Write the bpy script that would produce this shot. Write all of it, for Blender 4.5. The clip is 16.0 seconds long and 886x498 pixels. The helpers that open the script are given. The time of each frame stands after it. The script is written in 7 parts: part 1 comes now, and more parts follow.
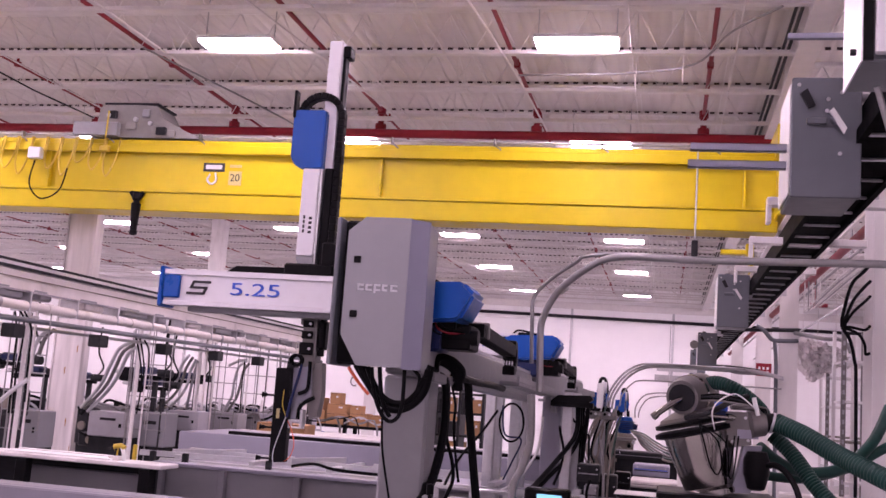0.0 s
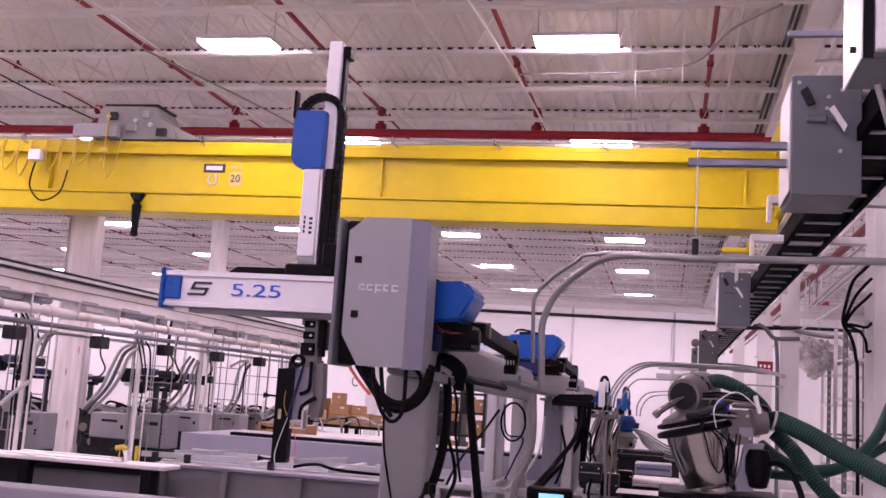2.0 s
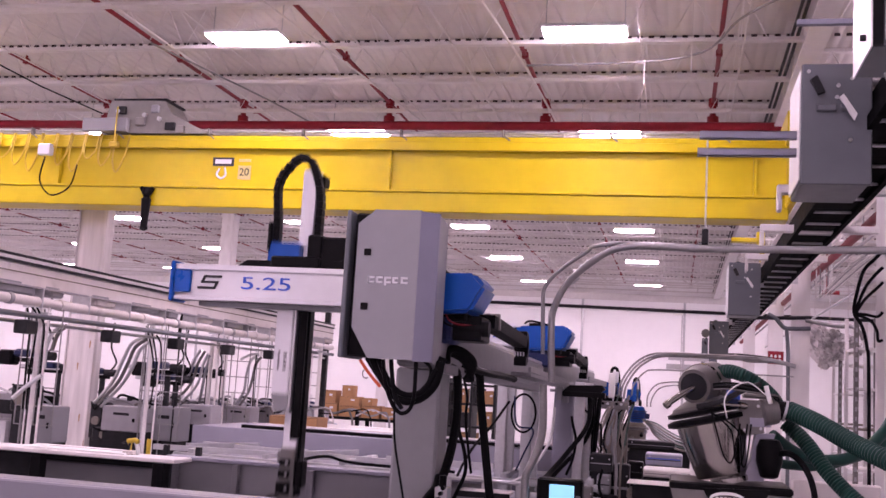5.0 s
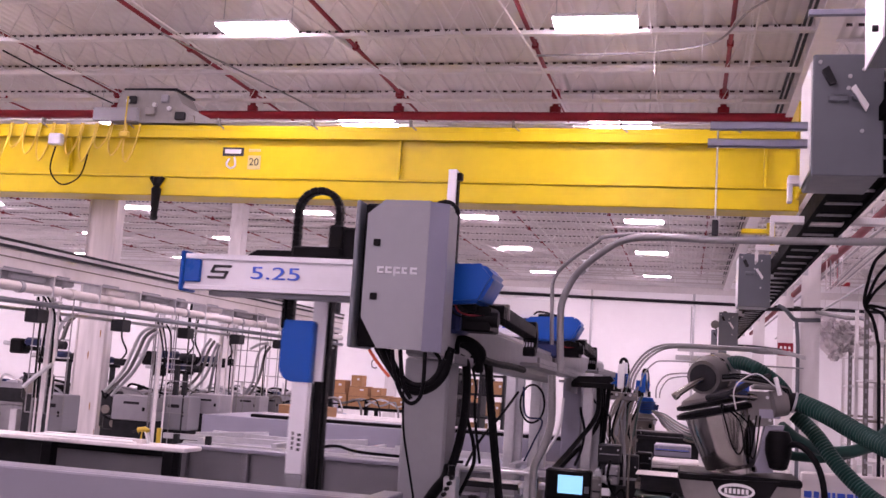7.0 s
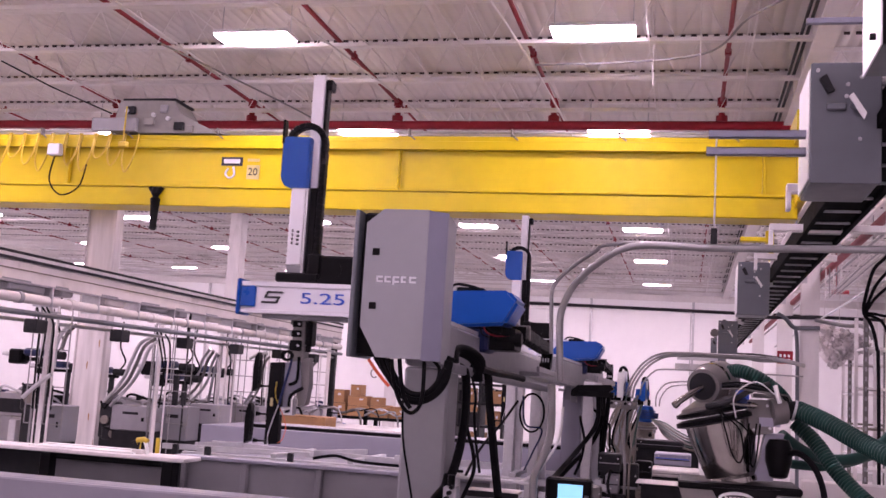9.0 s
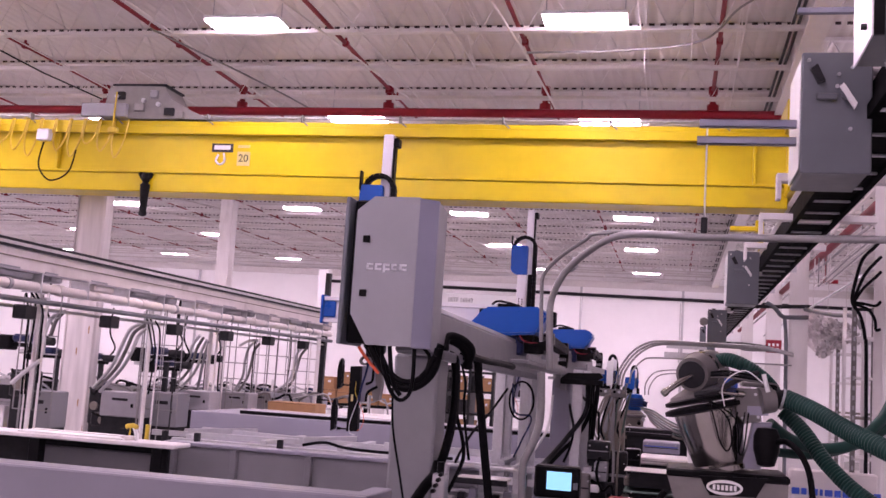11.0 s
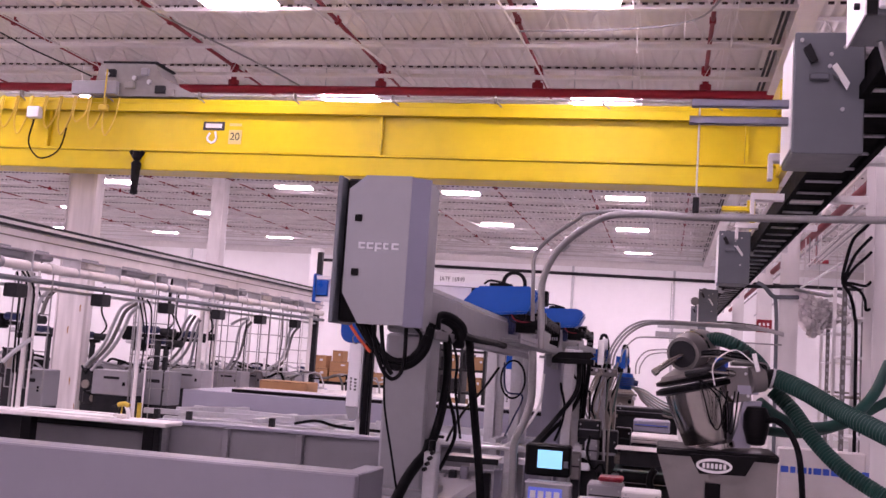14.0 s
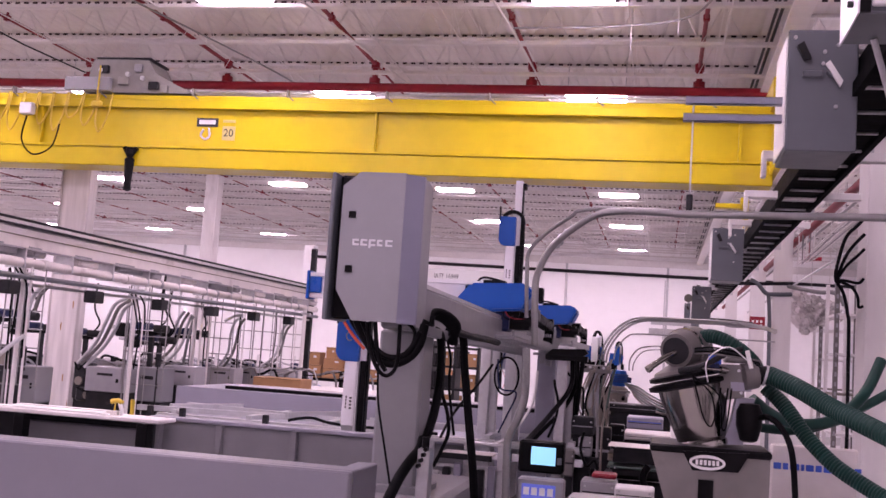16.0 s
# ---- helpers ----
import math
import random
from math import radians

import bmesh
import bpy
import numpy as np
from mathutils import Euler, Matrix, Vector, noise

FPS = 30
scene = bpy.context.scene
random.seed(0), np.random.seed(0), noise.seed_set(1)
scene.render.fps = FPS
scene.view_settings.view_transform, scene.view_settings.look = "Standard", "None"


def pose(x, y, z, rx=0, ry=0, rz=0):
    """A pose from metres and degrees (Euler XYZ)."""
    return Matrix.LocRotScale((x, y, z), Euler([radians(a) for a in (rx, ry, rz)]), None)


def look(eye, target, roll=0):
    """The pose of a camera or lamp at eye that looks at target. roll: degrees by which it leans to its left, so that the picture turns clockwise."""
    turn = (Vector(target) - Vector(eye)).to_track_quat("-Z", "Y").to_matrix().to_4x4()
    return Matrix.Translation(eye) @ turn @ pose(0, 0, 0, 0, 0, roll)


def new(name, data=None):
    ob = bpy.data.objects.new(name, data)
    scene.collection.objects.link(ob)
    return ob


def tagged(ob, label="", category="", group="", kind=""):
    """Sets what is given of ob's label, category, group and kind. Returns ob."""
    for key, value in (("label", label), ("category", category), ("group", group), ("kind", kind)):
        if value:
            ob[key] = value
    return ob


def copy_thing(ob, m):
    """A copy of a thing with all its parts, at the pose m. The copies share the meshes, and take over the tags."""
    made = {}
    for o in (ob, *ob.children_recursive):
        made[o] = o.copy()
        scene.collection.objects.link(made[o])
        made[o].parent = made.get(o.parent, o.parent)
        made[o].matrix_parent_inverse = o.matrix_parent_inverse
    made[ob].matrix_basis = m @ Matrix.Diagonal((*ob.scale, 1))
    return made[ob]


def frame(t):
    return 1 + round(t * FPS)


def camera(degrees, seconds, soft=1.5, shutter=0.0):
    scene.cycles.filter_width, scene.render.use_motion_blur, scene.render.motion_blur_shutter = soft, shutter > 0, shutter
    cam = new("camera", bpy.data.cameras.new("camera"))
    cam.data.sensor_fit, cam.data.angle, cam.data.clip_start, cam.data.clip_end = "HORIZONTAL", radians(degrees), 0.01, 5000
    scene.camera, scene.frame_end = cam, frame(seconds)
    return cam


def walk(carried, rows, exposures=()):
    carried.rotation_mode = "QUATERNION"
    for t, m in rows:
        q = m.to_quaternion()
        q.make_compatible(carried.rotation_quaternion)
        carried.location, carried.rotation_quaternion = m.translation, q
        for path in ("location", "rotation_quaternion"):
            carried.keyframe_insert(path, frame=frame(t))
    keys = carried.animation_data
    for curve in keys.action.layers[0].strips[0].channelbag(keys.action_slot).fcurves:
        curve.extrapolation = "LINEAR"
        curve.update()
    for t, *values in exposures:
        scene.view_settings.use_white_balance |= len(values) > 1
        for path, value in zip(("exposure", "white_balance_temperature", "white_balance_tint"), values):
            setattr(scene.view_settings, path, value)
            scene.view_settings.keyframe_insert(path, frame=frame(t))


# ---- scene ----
# The camera is held by hand at one spot and turns a little: seconds, turn to the left, tilt up, lean.
EYE = Vector((0.0, 0.0, 2.5))
TURNS = [
    (0.0, 12.44, 8.01, 4.10),
    (0.5, 12.40, 7.92, 3.98),
    (1.0, 12.34, 7.85, 3.96),
    (1.5, 12.34, 7.90, 3.98),
    (2.0, 12.48, 7.99, 3.80),
    (2.5, 12.72, 7.96, 3.99),
    (3.0, 12.82, 7.93, 3.78),
    (3.5, 12.88, 7.88, 3.58),
    (4.0, 12.73, 7.86, 3.49),
    (6.5, 13.48, 6.98, 3.56),
    (7.0, 13.44, 6.96, 3.70),
    (7.5, 13.51, 6.96, 3.72),
    (8.0, 13.56, 7.23, 3.67),
    (8.5, 13.47, 7.22, 3.55),
    (9.0, 13.42, 7.46, 3.52),
    (11.5, 12.62, 6.72, 3.78),
    (12.0, 12.39, 6.70, 3.78),
    (12.5, 12.28, 6.58, 3.82),
    (13.0, 12.28, 6.30, 3.84),
    (13.5, 12.33, 5.92, 3.99),
    (14.0, 12.34, 5.71, 3.83),
    (14.5, 12.24, 5.67, 3.76),
    (15.0, 12.06, 5.72, 3.80),
    (15.5, 12.01, 5.64, 3.76),
    (16.0, 11.99, 5.56, 3.85),
]


def aim(turn, tilt, lean):
    a, b = radians(turn), radians(tilt)
    way = Vector((-math.sin(a) * math.cos(b), math.cos(a) * math.cos(b), math.sin(b)))
    return look(EYE, EYE + way, lean)


cam = camera(45.93, 16.0, 1.5, 0.5)
walk(cam, [(t, aim(a, b, c)) for t, a, b, c in TURNS], [(0.0, 0.05, 6490, 46), (16.0, 0.05, 6490, 46)])

# ---- world: dim grey daylight outside the closed hall ----
world = bpy.data.worlds.new("world")
scene.world = world
world.use_nodes = True
world.node_tree.nodes["Background"].inputs[0].default_value = (0.8, 0.85, 1.0, 1)
world.node_tree.nodes["Background"].inputs[1].default_value = 0.3

LAMP_GLOW = 76.0


# ---- materials ----
def material(name, colour, rough=0.5, metal=0.0, vary=0.12, grain=18.0, bump=0.05, wear=0.0, wear_colour=(0.1, 0.09, 0.08), coat=0.0, spec=0.5, stretch=1.0):
    """Paint, metal or board: two scales of tone, fine relief and worn patches."""
    m = bpy.data.materials.new(name)
    m.use_nodes = True
    n, l = m.node_tree.nodes, m.node_tree.links
    b = n["Principled BSDF"]
    b.inputs["Metallic"].default_value = metal
    b.inputs["Specular IOR Level"].default_value = spec
    b.inputs["Coat Weight"].default_value = coat
    co = n.new("ShaderNodeMapping")
    co.inputs["Scale"].default_value = (1, 1, stretch)
    l.new(n.new("ShaderNodeTexCoord").outputs["Object"], co.inputs["Vector"])
    big, fine = n.new("ShaderNodeTexNoise"), n.new("ShaderNodeTexNoise")
    big.inputs["Scale"].default_value, big.inputs["Detail"].default_value = grain * 0.12, 3
    fine.inputs["Scale"].default_value, fine.inputs["Detail"].default_value = grain, 5
    l.new(co.outputs["Vector"], big.inputs["Vector"])
    l.new(co.outputs["Vector"], fine.inputs["Vector"])
    mix = n.new("ShaderNodeMath")
    mix.operation = "ADD"
    l.new(big.outputs["Fac"], mix.inputs[0])
    l.new(fine.outputs["Fac"], mix.inputs[1])
    ramp = n.new("ShaderNodeMapRange")
    ramp.inputs["From Min"].default_value, ramp.inputs["From Max"].default_value = 0.6, 1.4
    ramp.inputs["To Min"].default_value, ramp.inputs["To Max"].default_value = 1 - vary, 1 + vary
    l.new(mix.outputs[0], ramp.inputs["Value"])
    tone = n.new("ShaderNodeVectorMath")
    tone.operation = "SCALE"
    tone.inputs[0].default_value = colour
    l.new(ramp.outputs[0], tone.inputs["Scale"])
    last = tone.outputs[0]
    if wear:
        spots = n.new("ShaderNodeTexNoise")
        spots.inputs["Scale"].default_value, spots.inputs["Detail"].default_value = grain * 0.35, 8
        l.new(co.outputs["Vector"], spots.inputs["Vector"])
        cut = n.new("ShaderNodeMapRange")
        cut.inputs["From Min"].default_value, cut.inputs["From Max"].default_value = 0.68 - wear * 0.2, 0.78
        l.new(spots.outputs["Fac"], cut.inputs["Value"])
        over = n.new("ShaderNodeMix")
        over.data_type = "RGBA"
        over.inputs["B"].default_value = (*wear_colour, 1)
        l.new(cut.outputs[0], over.inputs["Factor"])
        l.new(last, over.inputs["A"])
        last = over.outputs["Result"]
    l.new(last, b.inputs["Base Color"])
    gloss = n.new("ShaderNodeMapRange")
    gloss.inputs["To Min"].default_value, gloss.inputs["To Max"].default_value = max(rough - 0.1, 0.03), min(rough + 0.12, 1)
    l.new(fine.outputs["Fac"], gloss.inputs["Value"])
    l.new(gloss.outputs[0], b.inputs["Roughness"])
    if bump:
        relief = n.new("ShaderNodeBump")
        relief.inputs["Strength"].default_value, relief.inputs["Distance"].default_value = bump, 0.004
        l.new(fine.outputs["Fac"], relief.inputs["Height"])
        l.new(relief.outputs[0], b.inputs["Normal"])
    return m


def glow(name, colour, strength):
    m = bpy.data.materials.new(name)
    m.use_nodes = True
    b = m.node_tree.nodes["Principled BSDF"]
    b.inputs["Base Color"].default_value = (*colour, 1)
    b.inputs["Emission Color"].default_value = (*colour, 1)
    b.inputs["Emission Strength"].default_value = strength
    return m


M_WALL = material("wall_paint", (0.95, 0.935, 0.945), 0.7, 0, 0.03, 3, 0.05)
M_DECK = material("deck_paint", (0.70, 0.66, 0.64), 0.6, 0, 0.06, 4, 0.03)
M_JOIST = material("joist_paint", (0.74, 0.71, 0.70), 0.5, 0, 0.08, 8, 0.03)
# dark tone for the joist shadow drawn in the deck flutes
M_GAP = material("flute_shade", (0.06, 0.045, 0.045), 0.8, 0, 0.3, 12, 0.1, spec=0.15)
M_FLOOR = material("sealed_concrete", (0.34, 0.33, 0.32), 0.35, 0, 0.12, 6, 0.05, 0.4, (0.2, 0.19, 0.18))
M_RED = material("red_pipe_paint", (0.25, 0.012, 0.022), 0.45, 0, 0.2, 8, 0.03, spec=0.3)
M_YELLOW = material("crane_yellow_paint", (0.575, 0.43, 0.0), 0.32, 0, 0.1, 4, 0.03, 0.2, (0.5, 0.35, 0.01), 0.0, 0.32)
M_BLUE = material("gloss_blue_plastic", (0.0, 0.072, 0.36), 0.3, 0, 0.06, 10, 0.02, 0, (0, 0, 0), 0.0, 0.3)
M_CAB = material("cabinet_grey_paint", (0.24, 0.24, 0.265), 0.42, 0, 0.04, 14, 0.03)
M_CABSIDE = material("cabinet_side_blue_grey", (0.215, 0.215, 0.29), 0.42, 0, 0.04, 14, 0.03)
M_BEAM = material("beam_grey_paint", (0.25, 0.25, 0.27), 0.4, 0, 0.08, 12, 0.03)
M_WHITE = material("arm_white_anodised", (0.72, 0.71, 0.75), 0.32, 0.0, 0.04, 16, 0.02)
M_ALU = material("brushed_aluminium", (0.58, 0.58, 0.60), 0.35, 0.75, 0.1, 30, 0.03)
M_STEEL = material("galvanised_steel", (0.52, 0.52, 0.54), 0.38, 0.8, 0.15, 20, 0.04)
M_CONDUIT = material("zinc_conduit", (0.27, 0.265, 0.27), 0.36, 0.6, 0.1, 25, 0.02)
M_BLACK = material("black_plastic", (0.006, 0.0055, 0.0065), 0.4, 0, 0.25, 20, 0.05, spec=0.08)
M_RUBBER = material("black_cable_sheath", (0.005, 0.005, 0.006), 0.5, 0, 0.2, 30, 0.05, spec=0.06)
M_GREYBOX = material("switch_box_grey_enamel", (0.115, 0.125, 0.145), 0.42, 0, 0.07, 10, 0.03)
M_BUS = material("busway_dark_enamel", (0.003, 0.003, 0.0035), 0.6, 0, 0.2, 10, 0.05, spec=0.01)
M_GUARD = material("guard_grey_paint", (0.20, 0.195, 0.215), 0.42, 0, 0.1, 5, 0.03, 0.25, (0.13, 0.125, 0.135))
M_LAV = material("guard_pale_paint", (0.27, 0.265, 0.33), 0.42, 0, 0.05, 6, 0.03)
M_COLUMN = material("column_white_paint", (0.74, 0.71, 0.71), 0.5, 0, 0.12, 7, 0.04, 0.4, (0.46, 0.43, 0.41), stretch=0.3)
M_MACH = material("machine_grey_enamel", (0.33, 0.32, 0.345), 0.45, 0, 0.1, 8, 0.04, 0.2, (0.13, 0.13, 0.13))
M_SCUFF = material("scuffed_column_paint", (0.66, 0.62, 0.62), 0.55, 0, 0.35, 9, 0.06, 0.6, (0.33, 0.28, 0.26), stretch=0.10)
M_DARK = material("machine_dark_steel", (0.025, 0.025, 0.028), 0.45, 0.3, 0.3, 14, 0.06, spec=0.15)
M_CARD = material("corrugated_cardboard", (0.36, 0.19, 0.085), 0.8, 0, 0.14, 10, 0.05)
M_HOSE = material("green_ribbed_hose", (0.005, 0.042, 0.034), 0.45, 0, 0.15, 25, 0.05, spec=0.3)
M_STAIN = material("polished_stainless_steel", (0.40, 0.38, 0.36), 0.17, 1.0, 0.12, 10, 0.03)
M_CAST = material("loader_grey_casting", (0.165, 0.155, 0.152), 0.4, 0.3, 0.12, 16, 0.05)
M_ORANGE = material("orange_hose", (0.65, 0.09, 0.03), 0.45, 0, 0.1, 20, 0.03)
M_STRUT = material("strut_channel_zinc", (0.24, 0.245, 0.31), 0.42, 0.5, 0.1, 18, 0.03)
M_TAG = material("white_label", (0.75, 0.75, 0.75), 0.5, 0, 0.03, 10, 0)
M_TROLLEY = material("weathered_trolley_paint", (0.23, 0.22, 0.21), 0.5, 0.1, 0.2, 7, 0.06, 0.3, (0.11, 0.10, 0.09))
M_OLDTAG = material("yellowed_plate", (0.52, 0.44, 0.20), 0.5, 0, 0.1, 10, 0.02)
M_INK = material("black_print", (0.02, 0.02, 0.025), 0.5, 0, 0.05, 10, 0)
M_BLUEINK = material("blue_print", (0.03, 0.10, 0.55), 0.45, 0, 0.05, 10, 0)
M_LOGO = material("pale_grey_print", (0.62, 0.62, 0.66), 0.5, 0, 0.05, 10, 0)
M_YPIPE = material("yellow_hose", (0.6, 0.42, 0.03), 0.5, 0, 0.1, 20, 0.02)
M_NAVY = material("navy_enamel", (0.008, 0.016, 0.07), 0.38, 0, 0.15, 12, 0.03, spec=0.3)
M_NEARGUARD = material("near_guard_lavender_paint", (0.195, 0.19, 0.232), 0.42, 0, 0.06, 5, 0.03, 0.12, (0.16, 0.155, 0.19))
M_FOIL = material("crumpled_clear_film", (0.72, 0.68, 0.68), 0.22, 0.0, 0.25, 6, 0.3, spec=0.8)
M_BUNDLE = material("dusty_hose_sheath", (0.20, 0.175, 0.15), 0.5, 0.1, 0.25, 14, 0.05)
M_GREEN = material("pale_green_hose", (0.045, 0.085, 0.07), 0.4, 0, 0.15, 14, 0.04)
M_HOPPER = material("dull_stainless_sheet", (0.21, 0.20, 0.195), 0.33, 0.65, 0.14, 9, 0.04, 0.2, (0.12, 0.11, 0.1))
M_BEAMD = material("beam_dark_grey_paint", (0.19, 0.19, 0.205), 0.4, 0, 0.1, 10, 0.03, 0.15, (0.08, 0.08, 0.08))
M_TRAY = material("tray_dusty_paint", (0.66, 0.615, 0.60), 0.5, 0, 0.14, 5, 0.04, 0.35, (0.30, 0.26, 0.25))
M_LAMP = glow("lamp_diffuser", (1.0, 0.93, 0.95), LAMP_GLOW)
M_SCREEN = glow("lit_screen", (0.25, 0.75, 0.95), 0.75)
M_SCREENB = glow("lit_screen_blue", (0.08, 0.12, 0.45), 0.6)


# ---- mesh helpers ----
class Mesh:
    """Gathers solid pieces into one mesh."""

    def __init__(self):
        self.bm = bmesh.new()

    def _poly(self, rings, cap=True):
        vs = [[self.bm.verts.new(p) for p in r] for r in rings]
        n = len(vs[0])
        for a, b in zip(vs, vs[1:]):
            for i in range(n):
                self.bm.faces.new((a[i], a[(i + 1) % n], b[(i + 1) % n], b[i]))
        if cap:
            self.bm.faces.new(tuple(reversed(vs[0])))
            self.bm.faces.new(tuple(vs[-1]))
        return vs

    def box(self, x0, x1, y0, y1, z0, z1, e=0.0):
        """A box; e is the chamfer of its upright and level edges."""
        x0, x1, y0, y1, z0, z1 = min(x0, x1), max(x0, x1), min(y0, y1), max(y0, y1), min(z0, z1), max(z0, z1)
        e = min(e, (x1 - x0) * 0.3, (y1 - y0) * 0.3, (z1 - z0) * 0.3)
        if e <= 0:
            self._poly([[(x0, y0, z), (x1, y0, z), (x1, y1, z), (x0, y1, z)] for z in (z0, z1)])
            return self

        def ring(z, i, c):
            a0, a1, b0, b1 = x0 + i, x1 - i, y0 + i, y1 - i
            return [(a0 + c, b0, z), (a1 - c, b0, z), (a1, b0 + c, z), (a1, b1 - c, z), (a1 - c, b1, z), (a0 + c, b1, z), (a0, b1 - c, z), (a0, b0 + c, z)]
        self._poly([ring(z0, e, e * 0.5), ring(z0 + e, 0, e), ring(z1 - e, 0, e), ring(z1, e, e * 0.5)])
        return self

    def prism(self, poly, axis, a, b):
        """A flat outline drawn along an axis: for 'y' the outline is (x, z), for 'x' (y, z), for 'z' (x, y)."""
        put = {"y": lambda p, q: (p[0], q, p[1]), "x": lambda p, q: (q, p[0], p[1]), "z": lambda p, q: (p[0], p[1], q)}[axis]
        self._poly([[put(p, a) for p in poly], [put(p, b) for p in poly]])
        return self

    def cyl(self, p, q, r, r2=None, n=16):
        return self.tube([p, q], r, n, r2)

    def tube(self, pts, r, n=10, r2=None, smooth=0):
        """A round bar along a line of points."""
        pts = [Vector(p) for p in pts]
        if smooth and len(pts) > 2:
            pts = curve(pts, smooth)
        rings, up = [], None
        for i, p in enumerate(pts):
            d = (pts[min(i + 1, len(pts) - 1)] - pts[max(i - 1, 0)]).normalized()
            if up is None:
                up = d.orthogonal().normalized()
            up = (up - d * up.dot(d)).normalized()
            side = d.cross(up)
            k = r[i] if isinstance(r, list) else r if r2 is None else r + (r2 - r) * i / (len(pts) - 1)
            rings.append([p + (up * math.cos(a) + side * math.sin(a)) * k for a in (2 * math.pi * j / n for j in range(n))])
        self._poly(rings)
        return self

    def spin(self, profile, centre, n=24, axis="z"):
        """A turned solid: profile of (radius, height)."""
        c = Vector(centre)
        rings = []
        for r, h in profile:
            ring = []
            for j in range(n):
                a = 2 * math.pi * j / n
                u, v = r * math.cos(a), r * math.sin(a)
                ring.append(c + Vector({"z": (u, v, h), "y": (u, h, v), "x": (h, u, v)}[axis]))
            rings.append(ring)
        self._poly(rings)
        return self


def curve(pts, k):
    """A smooth line through the points."""
    out = []
    for i in range(len(pts) - 1):
        a, b, c, d = pts[max(i - 1, 0)], pts[i], pts[i + 1], pts[min(i + 2, len(pts) - 1)]
        for j in range(k):
            s = j / k
            out.append(0.5 * ((2 * b) + (c - a) * s + (2 * a - 5 * b + 4 * c - d) * s * s + (3 * b - a - 3 * c + d) * s ** 3))
    out.append(pts[-1])
    return out


def mesh_data(name, m, mat, soft=40):
    bmesh.ops.recalc_face_normals(m.bm, faces=m.bm.faces)
    me = bpy.data.meshes.new(name)
    m.bm.to_mesh(me)
    m.bm.free()
    me.materials.append(mat)
    me.shade_smooth()
    me.set_sharp_from_angle(angle=radians(soft))
    return me


def part(name, m, mat, parent=None, label=""):
    """One mesh object from a Mesh, under a thing or a part; places are in the parent's space."""
    ob = new(name, mesh_data(name, m, mat))
    if parent is not None:
        ob.parent = parent
    if label:
        tagged(ob, label)
    return ob


def thing(name, place, label, category, group="", kind=""):
    ob = new(name)
    ob.location = place
    ob.empty_display_size = 0.1
    return tagged(ob, label, category, group, kind)


def solid(name, m, mat, label, category, group="", kind=""):
    """A thing that is one mesh."""
    return tagged(part(name, m, mat), label, category, group, kind)


def letters(name, text, size, mat, parent, m, label="", depth=0.002, wide=1.0):
    """Raised lettering, from the built-in font, as a mesh."""
    cu = bpy.data.curves.new(name, "FONT")
    cu.body, cu.size, cu.extrude, cu.align_x, cu.align_y = text, size, depth, "CENTER", "CENTER"
    tmp = new(name, cu)
    bpy.context.view_layer.update()
    me = bpy.data.meshes.new_from_object(tmp.evaluated_get(bpy.context.evaluated_depsgraph_get()))
    bpy.data.objects.remove(tmp)
    me.materials.clear()
    me.materials.append(mat)
    me.transform(m @ Matrix.Diagonal((wide, 1, 1, 1)))
    ob = new(name, me)
    ob.parent = parent
    if label:
        tagged(ob, label)
    return ob


FRONT = Euler((radians(90), 0, 0)).to_matrix().to_4x4()  # lettering that faces the camera's side


def at(x, y, z):
    return Matrix.Translation((x, y, z))

# ---- the hall ----
X0, X1, Y0, Y1, ZC = -34.0, 12.0, -8.0, 46.5, 7.75


def hall():
    tagged(part("floor", Mesh().box(X0 - 0.3, X1 + 0.3, Y0 - 0.3, Y1 + 0.3, -0.2, 0), M_FLOOR), "sealed grey concrete factory floor", "floor", "", "structure")
    walls = (("wall_north", (X0, X1, Y1, Y1 + 0.3)), ("wall_south", (X0, X1, Y0 - 0.3, Y0)),
             ("wall_east", (X1, X1 + 0.3, Y0 - 0.3, Y1 + 0.3)), ("wall_west", (X0 - 0.3, X0, Y0 - 0.3, Y1 + 0.3)))
    for name, (a, b, c, d) in walls:
        tagged(part(name, Mesh().box(a, b, c, d, 0, ZC + 0.3), M_WALL), "plain white painted factory wall", "wall", "", "structure")
    # roof deck: folded sheet, flutes running away from the camera
    pitch = 0.16
    n = int((X1 - X0) / pitch)
    bm = bmesh.new()
    prev = None
    for i in range(n + 1):
        for dx, dz in ((0.0, 0.0), (0.09, 0.0), (0.115, 0.014), (0.135, 0.014)):
            x = X0 + i * pitch + dx
            if x > X1:
                continue
            cur = (bm.verts.new((x, Y0, ZC + dz)), bm.verts.new((x, Y1, ZC + dz)))
            if prev:
                bm.faces.new((prev[0], prev[1], cur[1], cur[0]))
            prev = cur
    m = Mesh()
    m.bm.free()
    m.bm = bm
    m.box(X0, X1, Y0, Y1, ZC + 0.06, ZC + 0.3)
    # dark strips stand in for joist chord shadow where the flutes cross each joist
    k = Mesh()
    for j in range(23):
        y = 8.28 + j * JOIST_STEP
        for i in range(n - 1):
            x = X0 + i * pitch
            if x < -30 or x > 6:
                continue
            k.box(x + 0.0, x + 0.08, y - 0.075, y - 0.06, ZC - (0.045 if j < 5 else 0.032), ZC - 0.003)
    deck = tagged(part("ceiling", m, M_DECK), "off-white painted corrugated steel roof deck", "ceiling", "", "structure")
    tagged(part("flute_shade", k, M_GAP, deck), kind="stuff")


JOIST_STEP = 1.68


